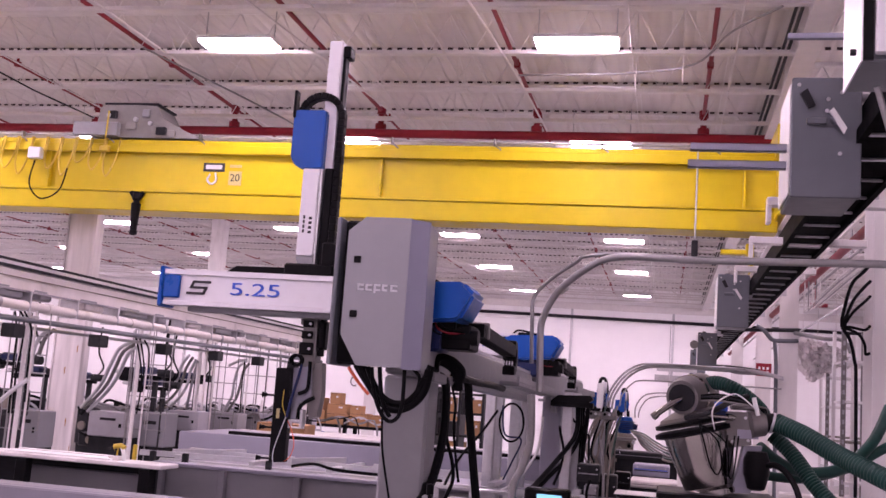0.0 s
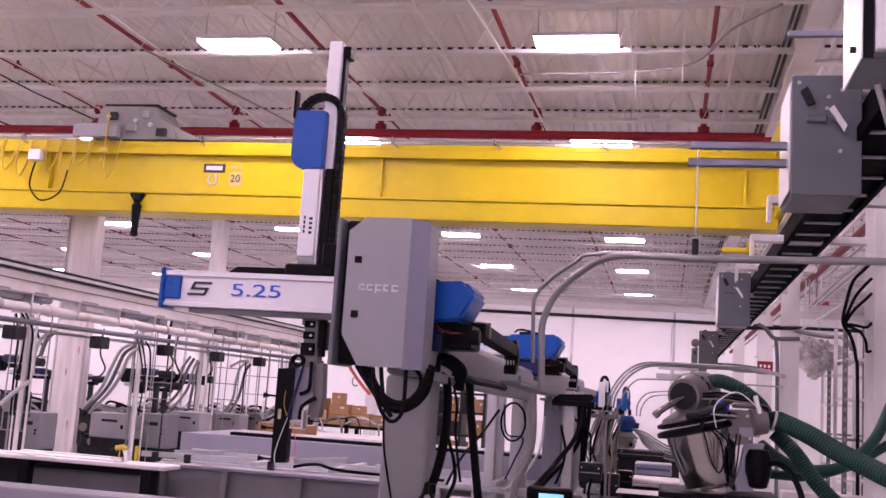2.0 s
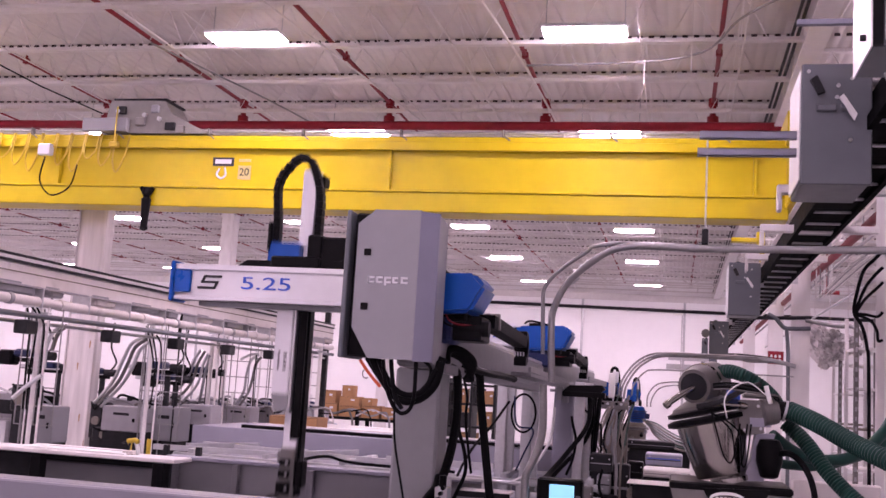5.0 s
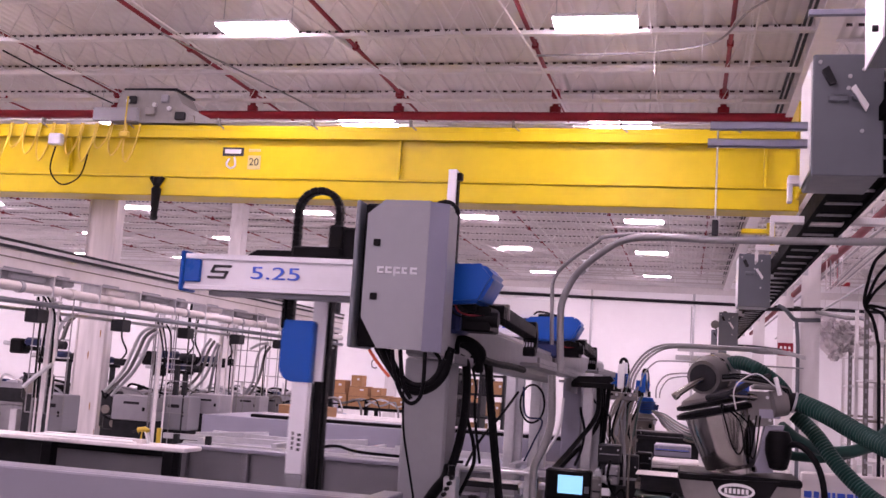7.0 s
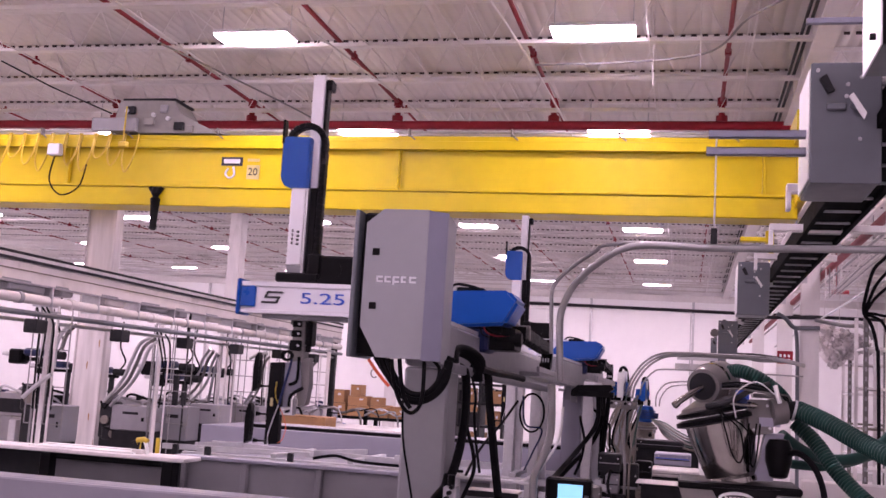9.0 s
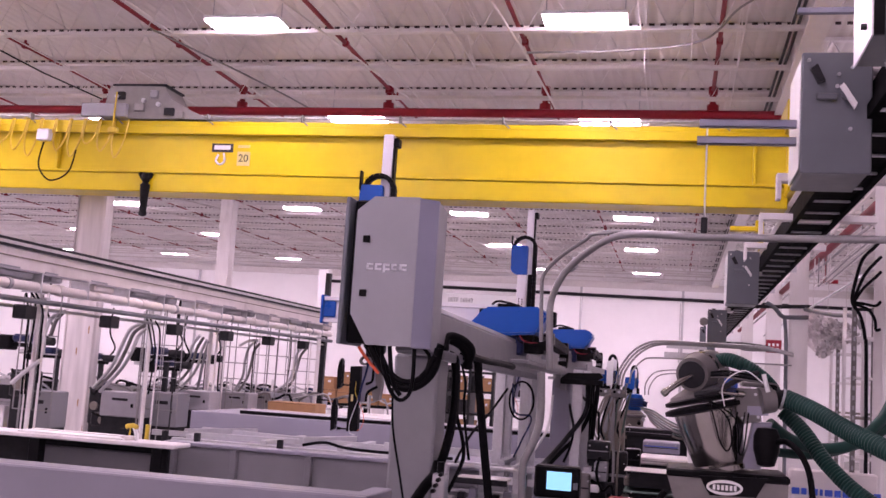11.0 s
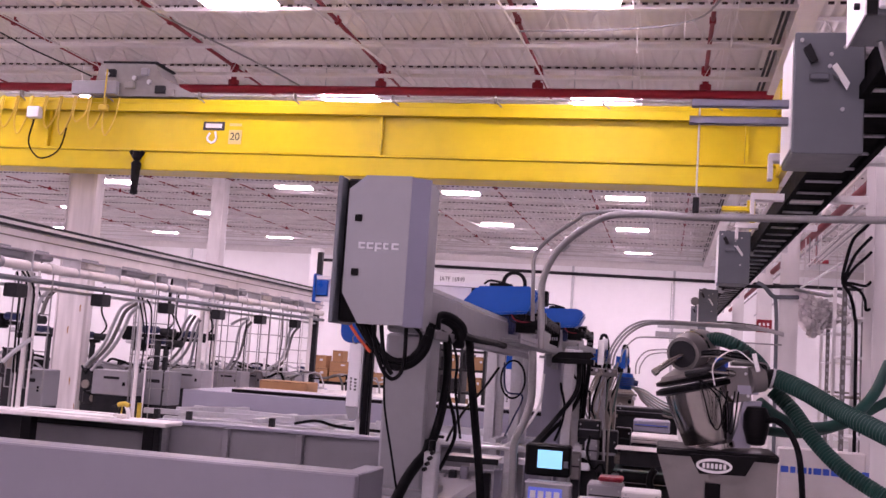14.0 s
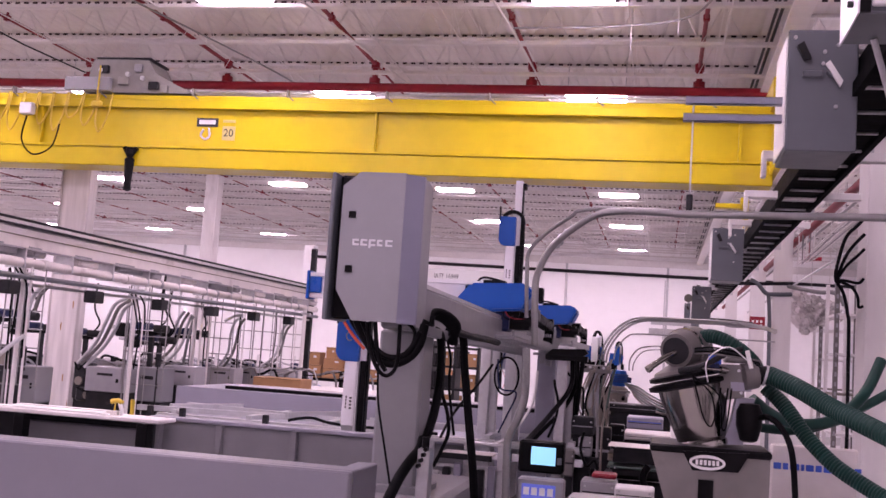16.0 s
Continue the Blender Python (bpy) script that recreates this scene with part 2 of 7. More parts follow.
def joists():
    """Open-web steel joists across the hall."""
    m = Mesh()
    a, b, top, low = -30.0, 1.45, ZC - 0.01, ZC - 0.62
    for z, h in ((top, 0.05), (low, 0.05)):
        m.box(a, b, -0.055, -0.008, z - h, z)
        m.box(a, b, 0.008, 0.055, z - h, z)
    first = tagged(part("roof_joist", m, M_JOIST), "white-painted open-web steel roof joist", "roof joist", "roof joists", "structure")
    w = Mesh()
    n = int((b - a) / 0.62)
    for i in range(n):
        x = a + i * 0.62
        w.tube([(x, 0, low - 0.03), (x + 0.31, 0, top - 0.03)], 0.0065, 5)
        w.tube([(x + 0.31, 0, top - 0.03), (x + 0.62, 0, low - 0.03)], 0.0065, 5)
    part("web", w, M_JOIST, first)
    first.location = (0, 8.28, 0)
    for j in range(1, 23):
        copy_thing(first, at(0, 8.28 + j * JOIST_STEP, 0))
    for y in (26.0, 42.2):
        g = Mesh()
        g.box(-30, 8, y - 0.11, y + 0.11, ZC - 0.72, ZC - 0.68).box(-30, 8, y - 0.11, y + 0.11, ZC - 0.1, ZC - 0.06)
        for i in range(24):
            x = -30 + i * 1.6
            g.tube([(x, y, ZC - 0.7), (x + 0.8, y, ZC - 0.08)], 0.03, 6).tube([(x + 0.8, y, ZC - 0.08), (x + 1.6, y, ZC - 0.7)], 0.03, 6)
        solid("roof_girder", g, M_JOIST, "white-painted steel lattice roof girder", "girder", "roof girders", "structure")


def sprinklers():
    main_z, branch_z, y_main = 6.93, 7.33, 17.0
    for y in (y_main,):
        m = Mesh().tube([(-30, y, main_z), (1.6, y, main_z)], 0.075, 12)
        main = solid("sprinkler_main", m, M_RED, "dark red sprinkler main pipe under the roof", "pipe", "sprinkler pipes")
        for i in range(10):
            x = BRANCHES[0] - i * 2.72
            part("riser", Mesh().tube([(x, y, main_z), (x, y, branch_z + 0.02)], 0.05, 10).cyl((x, y, main_z + 0.06), (x, y, main_z + 0.16), 0.095, n=12).cyl((x, y, branch_z - 0.06), (x, y, branch_z + 0.06), 0.075, n=12), M_RED, main)
    for i in range(10):
        x = BRANCHES[0] - i * 2.72
        m = Mesh()
        m.tube([(x, 7, branch_z), (x, 17, branch_z)], 0.032, 8).tube([(x, 17, branch_z), (x, 45, branch_z)], 0.02, 8)
        for j in range(13):
            y = 8.5 + j * 3.0
            m.cyl((x, y, branch_z), (x, y, branch_z + 0.09), 0.02, n=6)
            m.box(x - 0.045, x + 0.045, y - 0.045, y + 0.045, branch_z - 0.045, branch_z + 0.045, 0.01)
        solid("sprinkler_branch", m, M_RED, "thin dark red sprinkler branch pipe below the joists", "pipe", "sprinkler pipes")


BRANCHES = (0.43,)
LIGHT_X = (3.3, -1.28, -5.88, -10.9, -16.6, -22.0, -27.2, -32.2)
LIGHT_Y = (-4.0, 2.2, 7.5, 12.83, 18.05, 23.3, 28.8, 35.4, 42.6)


def ceiling_lights():
    z = 7.05
    first = thing("ceiling_light", (0, 0, z), "lit white rectangular LED high-bay ceiling light", "ceiling light", "ceiling lights")
    f = Mesh()
    f.box(-0.54, 0.54, -0.22, 0.22, 0.02, 0.07, 0.01)
    part("housing", f, M_TAG, first)
    part("diffuser", Mesh().box(-0.52, 0.52, -0.20, 0.20, -0.012, 0.02, 0.006), M_LAMP, first)
    for sx in (-0.5, 0.5):
        part("hanger", Mesh().tube([(sx, 0, 0.07), (sx, 0, 0.66)], 0.008, 6), M_STEEL, first)
    spots = [(x, y) for y in LIGHT_Y for x in LIGHT_X if x < 0 or y != 7.5]
    first.location = (spots[0][0], spots[0][1], z)
    for x, y in spots[1:]:
        copy_thing(first, at(x, y, z))


def side_girder():
    g = Mesh().box(1.5, 1.53, 2, 46, 6.95, 7.6).box(1.38, 1.65, 2, 46, 6.92, 6.95).box(1.38, 1.65, 2, 46, 7.6, 7.64)
    for i in range(30):
        g.box(1.39, 1.5, 2.5 + 1.45 * i, 2.53 + 1.45 * i, 6.95, 7.6)
    solid("roof_girder", g, M_JOIST, "white-painted steel girder along the bay", "girder", "roof girders", "structure")
    for k, (x, z) in enumerate(((1.36, 7.2), (1.36, 7.45), (1.72, 7.3))):
        solid("roof_conduit", Mesh().tube([(x, 3, z), (x, 46, z)], 0.022, 8), M_DARK if k < 2 else M_STEEL, "thin conduit fixed along a roof girder", "conduit", "conduits")


def bridging():
    """Rods and conduits that run across the joists."""
    for x in (-15.5, -12.6, -9.9, -7.2, -4.4, -3.1, -0.6, 0.7):
        g = Mesh().tube([(x, 8, ZC - 0.66), (x, 45, ZC - 0.66)], 0.013, 6).tube([(x, 8, ZC - 0.05), (x, 45, ZC - 0.05)], 0.010, 6)
        for j in range(0, 22, 3):
            y = 8.28 + j * JOIST_STEP
            g.tube([(x, y, ZC - 0.05), (x, y + JOIST_STEP, ZC - 0.66)], 0.010, 6).tube([(x, y, ZC - 0.66), (x, y + JOIST_STEP, ZC - 0.05)], 0.010, 6)
        solid("joist_bridging", g, M_JOIST, "thin white bracing rods between roof joists", "bracing", "joist bracing", "structure")
    runs = (([(1.1, 11.6, 7.05), (0.6, 12.4, 7.05), (0.2, 13.6, 7.05), (-0.7, 14.0, 7.05), (-2.2, 14.1, 7.05)], M_CONDUIT), 
            ([(-5.4, 9.0, 7.06), (-4.6, 16.0, 7.06), (-4.1, 22.0, 7.06)], M_JOIST), ([(-2.6, 9.0, 7.06), (-2.2, 15.0, 7.06), (-2.0, 24.0, 7.06)], M_JOIST), ([(-7.4, 13.0, 7.07), (-6.6, 16.4, 7.02), (-6.3, 20.0, 7.07)], M_CONDUIT))
    for pts, mat in runs:
        solid("roof_conduit", Mesh().tube(pts, 0.016, 6, smooth=6), mat, "thin conduit strung under the roof joists", "conduit", "conduits")
    for x, y in ((0.05, 13.0), (-0.55, 13.6), (-3.4, 15.5)):
        solid("roof_drop", Mesh().tube([(x, y, ZC), (x, y, 6.6)], 0.006, 6), M_JOIST, "thin white rod hanging from the roof", "hanger rod", "roof rods")


def roof_braces():
    """Slanting white pipes and braces under the far half of the roof."""
    rnd = random.Random(17)
    for i in range(16):
        x, y = rnd.uniform(-20, 0.5), rnd.uniform(20, 40)
        dx, dy = rnd.choice((-1, 1)) * rnd.uniform(0.8, 2.4), rnd.uniform(2.5, 6.0)
        z = rnd.uniform(6.98, 7.08)
        g = Mesh().tube([(x, y, z), (x + dx, y + dy, z)], rnd.choice((0.02, 0.03)), 6)
        for u in (0.15, 0.85):
            g.tube([(x + dx * u, y + dy * u, z), (x + dx * u, y + dy * u, ZC)], 0.01, 5)
        solid("roof_brace", g, M_DECK if i % 4 else M_TRAY, "white pipe slung on rods below the roof", "brace", "roof braces", "structure")


hall()
roof_braces()
bridging()
side_girder()
joists()
sprinklers()
ceiling_lights()


# ---- the travelling crane ----
def crane():
    y = 14.5
    c = thing("bridge_crane", (0, y, 4.95), "yellow-painted steel bridge crane spanning the hall", "crane")
    a, b = -17.0, 1.36
    web = Mesh().box(a, b, -0.16, 0.2, 0.30, 1.02)
    part("web", web, M_YELLOW, c)
    part("bottom_girder", Mesh().box(a, b, -0.27, 0.27, 0.0, 0.285, 0.012).box(a, b, -0.29, 0.29, 0.285, 0.32, 0.006), M_YELLOW, c)
    part("top_flange", Mesh().box(a, b, -0.26, 0.3, 1.02, 1.10, 0.01).box(a, b, -0.262, -0.2, 0.90, 1.03, 0.008), M_YELLOW, c)
    for x in (-14.8, -9.5, -4.15, 0.93):
        part("stiffener", Mesh().box(x - 0.02, x + 0.02, -0.235, -0.16, 0.32, 1.02, 0.005), M_YELLOW, c)
    part("conductor_bar", Mesh().tube([(a, -0.2, 1.17), (b, -0.2, 1.17)], 0.02, 8), M_STEEL, c, "thin steel conductor rail")
    for i in range(9):
        x = -11.5 + i * 1.5
        part("bracket", Mesh().box(x - 0.012, x + 0.012, -0.3, -0.2, 1.09, 1.2, 0.004).tube([(x, -0.29, 1.12), (x + 0.1, -0.29, 1.04)], 0.012, 6), M_TROLLEY, c)
    part("end_truck", Mesh().box(b - 0.05, b + 0.32, -0.75, 0.75, 0.15, 0.42, 0.02).box(b - 0.02, b + 0.26, -0.2, 0.2, 0.42, 1.28, 0.015), M_YELLOW, c)
    # capacity plates
    sx, sz = -6.77, 0.61
    part("plate", Mesh().box(sx - 0.17, sx + 0.17, -0.172, -0.16, sz + 0.04, sz + 0.17), M_INK, c, "black and white warning plate")
    part("plate_face", Mesh().box(sx - 0.13, sx + 0.13, -0.178, -0.172, sz + 0.075, sz + 0.14), M_LOGO, c)
    part("hook_sign", Mesh().tube([(sx - 0.05, -0.175, sz + 0.0), (sx - 0.09, -0.175, sz - 0.09), (sx - 0.02, -0.175, sz - 0.15), (sx + 0.05, -0.175, sz - 0.1), (sx + 0.03, -0.175, sz + 0.02)], 0.016, 8, smooth=5), M_LOGO, c, "pale printed hook symbol")
    part("number_plate", Mesh().box(-6.52, -6.32, -0.172, -0.16, sz - 0.16, sz + 0.05), M_OLDTAG, c, "yellowed plate with the number 20")
    letters("lettering", "20", 0.16, M_INK, c, at(-6.42, -0.176, sz - 0.055) @ FRONT)
    part("small_plate", Mesh().box(-6.52, -6.33, -0.170, -0.16, sz + 0.11, sz + 0.15), M_OLDTAG, c)
    # festoon cable loops
    for i in range(11):
        x = -11.0 + i * 0.25
        d = 0.5 + 0.12 * math.sin(i * 2.1)
        part("festoon_loop", Mesh().tube([(x, -0.32, 1.1), (x - 0.03, -0.33, 1.0 - d * 0.5), (x + 0.05, -0.34, 1.1 - d), (x + 0.17, -0.33, 1.0 - d * 0.4), (x + 0.22, -0.32, 1.1)], 0.014, 6, smooth=5), M_YPIPE, c, "hanging yellow festoon cable")
    part("junction_box", Mesh().box(-9.78, -9.56, -0.42, -0.3, 0.74, 0.92, 0.015), M_LOGO, c)
    part("drop_cable", Mesh().tube([(-9.67, -0.36, 0.72), (-9.72, -0.36, 0.35), (-9.5, -0.36, 0.12), (-9.2, -0.36, 0.25), (-9.1, -0.36, 0.6)], 0.012, 6, smooth=6), M_RUBBER, c)
    # hoist trolley on top
    part("trolley", Mesh().prism([(-8.75, 1.12), (-6.95, 1.12), (-7.25, 1.24), (-7.62, 1.42), (-7.75, 1.62), (-8.55, 1.65), (-8.66, 1.62), (-8.70, 1.5)], "y", -0.3, 0.3), M_TROLLEY, c, "dark grey steel hoist trolley")
    for k, (x, z) in enumerate(((-8.5, 1.5), (-8.2, 1.32), (-7.95, 1.52), (-7.7, 1.25), (-7.5, 1.2))):
        part("trolley_block", Mesh().box(x, x + 0.12 + 0.04 * (k % 2), -0.36, -0.3, z - 0.09, z + 0.03, 0.01), (M_DARK, M_TROLLEY, M_BEAM)[k % 3], c)
    part("trolley_frame", Mesh().box(-9.05, -8.3, -0.42, -0.32, 1.12, 1.33, 0.01).box(-9.2, -7.5, 0.35, 0.45, 1.12, 1.3, 0.01), M_BEAM, c)
    part("trolley_lip", Mesh().box(-8.62, -7.72, -0.31, 0.31, 1.63, 1.662, 0.006), M_DARK, c)
    part("guide_arm", Mesh().tube([(-8.47, -0.42, 1.5), (-8.47, -0.44, 0.95)], 0.013, 8).box(-8.56, -8.40, -0.44, -0.36, 0.86, 0.96, 0.02), M_YPIPE, c)
    for i, x in enumerate((-8.5, -8.05, -7.8)):
        part("bolt", Mesh().cyl((x, -0.37, 1.45 - 0.06 * i), (x, -0.33, 1.45 - 0.06 * i), 0.035, n=10), M_STEEL, c)
    h = Mesh()
    h.spin([(0.02, 0.0), (0.06, 0.02), (0.07, -0.08), (0.04, -0.12), (0.075, -0.16), (0.065, -0.3), (0.05, -0.55), (0.06, -0.62), (0.02, -0.64)], (-7.9, -0.32, 0.25), 14)
    h.tube([(-7.9, -0.32, 0.12), (-8.0, -0.32, 0.27)], 0.035, 8).tube([(-7.9, -0.32, 0.12), (-7.8, -0.32, 0.27)], 0.035, 8)
    part("chain_block", h, M_BLACK, c, "black hoist chain stop")


crane()
# ---- take-out robots ----
def moved(p, dx, dz):
    return (p[0] + dx, p[1], p[2] + dz)


BASE = Vector((-1.43, 5.9, 1.7))
ARC, HIGH, LOW = 0.13, 4.115, 3.20      # chain bend radius, its height with the mast up, its fixed end
LINKS, PITCH = 30, 0.0455


def link_pose(s, drop):
    """Place of the chain link at length s from the fixed end, the mast lowered by drop."""
    h = HIGH - drop / 2
    up = h - LOW
    xr, xl = -1.965, -1.965 - 2 * ARC
    if s < up:
        x, z, a = xr, LOW + s, 0.0
    elif s < up + math.pi * ARC:
        a = (s - up) / ARC
        x, z = xr - ARC + ARC * math.cos(a), h + ARC * math.sin(a)
    else:
        x, z, a = xl, h - (s - up - math.pi * ARC), math.pi
    return x, z, a


def robot(shift, cabinet=True, beam_end=9.75, py=5.9, tip=-2.93):
    r = thing("take_out_robot", BASE + shift, "grey gantry take-out robot with blue covers on a machine" if cabinet else "farther grey gantry take-out robot with a blue carriage cover", "industrial robot", "take-out robots")

    def p(name, m, mat, parent=None, label="", near=1.0):
        if near != 1.0:
            for v in m.bm.verts:
                v.co = EYE + (v.co - EYE) * near
        bmesh.ops.translate(m.bm, verts=m.bm.verts, vec=-BASE)
        return part(name, m, mat, parent or r, label)

    tilt = Matrix.Translation((0, 5.6 - BASE.y, 2.84 - BASE.z)) @ Matrix.Rotation(-FALL if cabinet else 0.0, 4, "X") @ Matrix.Rotation(-SIDE if cabinet else 0.0, 4, "Z") @ Matrix.Translation((0, BASE.y - 5.6, BASE.z - 2.84))
    # post and travel beam
    p("post", Mesh().box(-1.56, -1.30, py - 0.12, py + 0.15, 1.7, 2.60, 0.015).box(-1.60, -1.24, py - 0.2, py + 0.2, 1.70, 1.74, 0.005), M_BEAM, None, "grey painted steel post")
    p("beam", Mesh().box(-1.50, -1.27, 5.55, beam_end, 2.60, 2.84, 0.015).box(-1.27, -1.235, 5.62, beam_end, 2.575, 2.63, 0.006), M_BEAMD, None, "long grey travel beam").matrix_basis = tilt
    p("rail", Mesh().box(-1.31, -1.28, 5.6, beam_end - 0.05, 2.84, 2.862).box(-1.47, -1.43, 5.6, beam_end - 0.05, 2.84, 2.862), M_ALU, None, "polished guide rail").matrix_basis = tilt
    p("chain_tray", Mesh().box(-1.16, -1.02, 7.3, beam_end - 0.2, 2.64, 2.67, 0.004).box(-1.04, -1.02, 7.3, beam_end - 0.2, 2.67, 2.71, 0.003), M_BEAMD).matrix_basis = tilt
    if cabinet:
        # control cabinet on the near end of the beam
        body = p("cabinet", Mesh().box(-1.805, -1.351, 5.60, 5.80, 2.64, 3.45, 0.012), M_BLACK, None, "dark control cabinet body", near=0.93)
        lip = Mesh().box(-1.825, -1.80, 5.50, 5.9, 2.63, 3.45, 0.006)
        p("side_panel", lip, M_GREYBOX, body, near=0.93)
        door = Mesh()
        outline = [(-1.755, 2.80), (-1.655, 2.635), (-1.40, 2.635), (-1.40, 3.455), (-1.66, 3.455), (-1.755, 3.375)]
        door.prism(outline, "y", 5.50, 5.56)
        p("door", door, M_CAB, body, "grey painted cabinet door with cut corners", near=0.93)
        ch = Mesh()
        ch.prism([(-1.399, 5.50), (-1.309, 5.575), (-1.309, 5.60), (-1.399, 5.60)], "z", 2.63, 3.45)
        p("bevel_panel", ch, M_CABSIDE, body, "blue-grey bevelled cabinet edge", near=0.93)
        p("end_panel", Mesh().prism([(5.602, 2.62), (5.80, 2.62), (5.80, 3.42), (5.66, 3.44), (5.602, 3.44)], "x", -1.349, -1.310), M_CAB, body, near=0.93)
        for z in (3.215, 2.915):
            p("latch", Mesh().box(-1.71, -1.67, 5.49, 5.50, z - 0.019, z + 0.019, 0.003), M_BLACK, body, near=0.93)
        for i, (w, tall) in enumerate(((0.03, 0), (0.03, 0), (0.03, -0.012), (0.022, 0), (0.032, 0))):
            x = -1.68 + i * 0.047
            g = Mesh().box(x, x + w + 0.008, 5.497, 5.50, 3.045, 3.056, 0.003).box(x, x + w + 0.008, 5.497, 5.50, 3.071, 3.082, 0.003)
            g.box(x, x + 0.012, 5.497, 5.50, 3.045 + tall, 3.081, 0.003)
            p("logo_mark", g, M_LOGO, body, near=0.93)
        # cables that hang under the cabinet
        for pts, rad in (([(-1.648, 5.600, 2.635), (-1.591, 5.600, 2.539), (-1.515, 5.600, 2.445), (-1.436, 5.600, 2.414), (-1.349, 5.600, 2.445), (-1.286, 5.600, 2.523), (-1.263, 5.600, 2.638)], 0.026),
                         ([(-1.684, 5.630, 2.643), (-1.624, 5.630, 2.562), (-1.545, 5.630, 2.475), (-1.452, 5.630, 2.438), (-1.364, 5.630, 2.463), (-1.301, 5.630, 2.547), (-1.258, 5.630, 2.661)], 0.024),
                         ([(-1.609, 5.580, 2.630), (-1.555, 5.580, 2.529), (-1.492, 5.580, 2.465), (-1.421, 5.580, 2.446), (-1.341, 5.580, 2.476), (-1.280, 5.580, 2.596)], 0.016),
                         ([(-1.578, 5.560, 2.631), (-1.558, 5.560, 2.509), (-1.513, 5.560, 2.397), (-1.458, 5.560, 2.346), (-1.410, 5.560, 2.374), (-1.391, 5.560, 2.454), (-1.392, 5.560, 2.628)], 0.011),
                         ([(-1.536, 5.570, 2.634), (-1.519, 5.570, 2.512), (-1.493, 5.570, 2.422), (-1.457, 5.570, 2.370)], 0.012),
                         ([(-1.358, 5.600, 2.641), (-1.316, 5.600, 2.594), (-1.324, 5.600, 2.526), (-1.358, 5.600, 2.481)], 0.010)):
            p("cable_loop", Mesh().tube(pts, rad, 10, smooth=6), M_RUBBER, None, "thick black cable bundle", near=0.93)
        p("orange_tube", Mesh().tube([(-1.716, 5.580, 2.623), (-1.675, 5.580, 2.570), (-1.632, 5.580, 2.523), (-1.590, 5.580, 2.483)], 0.009, 8, smooth=6), M_ORANGE, None, "orange pneumatic tube", near=0.93)
        p("white_loop", Mesh().tube([((-1.683, 2.548)[0] + 0.02 * math.cos(a), 5.6, (-1.683, 2.548)[1] + 0.024 * math.sin(a)) for a in [k * 0.45 for k in range(13)]], 0.0035, 5), M_CAST, None, "thin cable loop", near=0.93)
        p("thin_cable", Mesh().tube([(-1.51, 5.6, 2.42), (-1.50, 5.62, 2.2), (-1.45, 5.64, 1.95), (-1.41, 5.66, 1.75)], 0.007, 6, smooth=6), M_RUBBER, near=0.93)
        p("drop_cable", Mesh().tube([(-1.278, 5.900, 2.618), (-1.243, 5.950, 2.582), (-1.229, 5.950, 2.420), (-1.229, 5.900, 2.227), (-1.258, 5.850, 2.037), (-1.299, 5.800, 1.942)], 0.026, 8, smooth=6), M_RUBBER, None, "thick black drop cable")
        p("drop_cable", Mesh().tube([(-1.235, 6.100, 2.614), (-1.164, 6.200, 2.601), (-1.139, 6.200, 2.426), (-1.090, 6.200, 2.095), (-1.050, 6.200, 1.833), (-1.025, 6.200, 1.605)], 0.026, 8, smooth=6), M_RUBBER, None, "thick black drop cable")
        p("drop_cable", Mesh().tube([(-1.238, 6.000, 2.551), (-1.227, 6.000, 2.290), (-1.184, 6.000, 2.146), (-1.170, 6.000, 2.034), (-1.203, 6.000, 1.935), (-1.247, 6.000, 1.834)], 0.011, 8, smooth=6), M_RUBBER)
        p("drop_cable", Mesh().tube([(-1.240, 6.100, 2.586), (-1.204, 6.100, 2.455), (-1.206, 6.100, 2.322), (-1.176, 6.100, 2.126), (-1.155, 6.100, 2.013)], 0.008, 8, smooth=6), M_RUBBER)
        for k in range(3):
            o = 0.012 * k
            p("cable_elbow", Mesh().tube([moved((-1.288, 5.750, 2.614), o, o), moved((-1.292, 5.780, 2.674), o, o), moved((-1.257, 5.820, 2.694), o, o), moved((-1.202, 5.880, 2.669), o, o), moved((-1.166, 5.920, 2.614), o, o), moved((-1.160, 5.950, 2.545), -o, 0)], 0.024, 10, smooth=6), M_RUBBER, None, "thick black cable elbow")
        p("hose_tray", Mesh().tube([(-1.165, 6.000, 2.617), (-1.134, 6.300, 2.601), (-1.111, 6.800, 2.595), (-1.096, 7.200, 2.583)], 0.022, 8, smooth=5), M_RUBBER)
    # carriage with the cross arm, rests at the near end
    car = p("carriage", Mesh().box(-1.58, -1.14, 5.62, 6.02, 2.862, 2.92, 0.01).box(-1.60, -1.46, 5.66, 5.98, 2.92, 3.10, 0.01), M_BLACK, None, "black carriage plate")
    arm = Mesh().prism([(5.70, 2.95), (5.69, 2.946), (5.69, 2.925), (5.83, 2.925), (5.83, 2.946), (5.82, 2.95), (5.82, 3.10), (5.84, 3.106), (5.84, 3.135), (5.685, 3.135), (5.685, 3.106), (5.70, 3.10)], "x", tip, -1.47)
    p("arm", arm, M_WHITE, car, "white extruded cross arm")
    p("arm_underside", Mesh().box(tip + 0.13, -1.47, 5.76, 5.86, 2.895, 2.924, 0.004), M_BEAM, car)
    p("end_cap", Mesh().box(tip - 0.025, tip, 5.665, 5.85, 2.91, 3.15, 0.008).box(tip, tip + 0.105, 5.676, 5.70, 2.965, 3.10, 0.006), M_BLUE, car, "blue plastic arm end cap")
    # model mark: a drawn S and the size
    s = Mesh()
    g = tip + 2.93
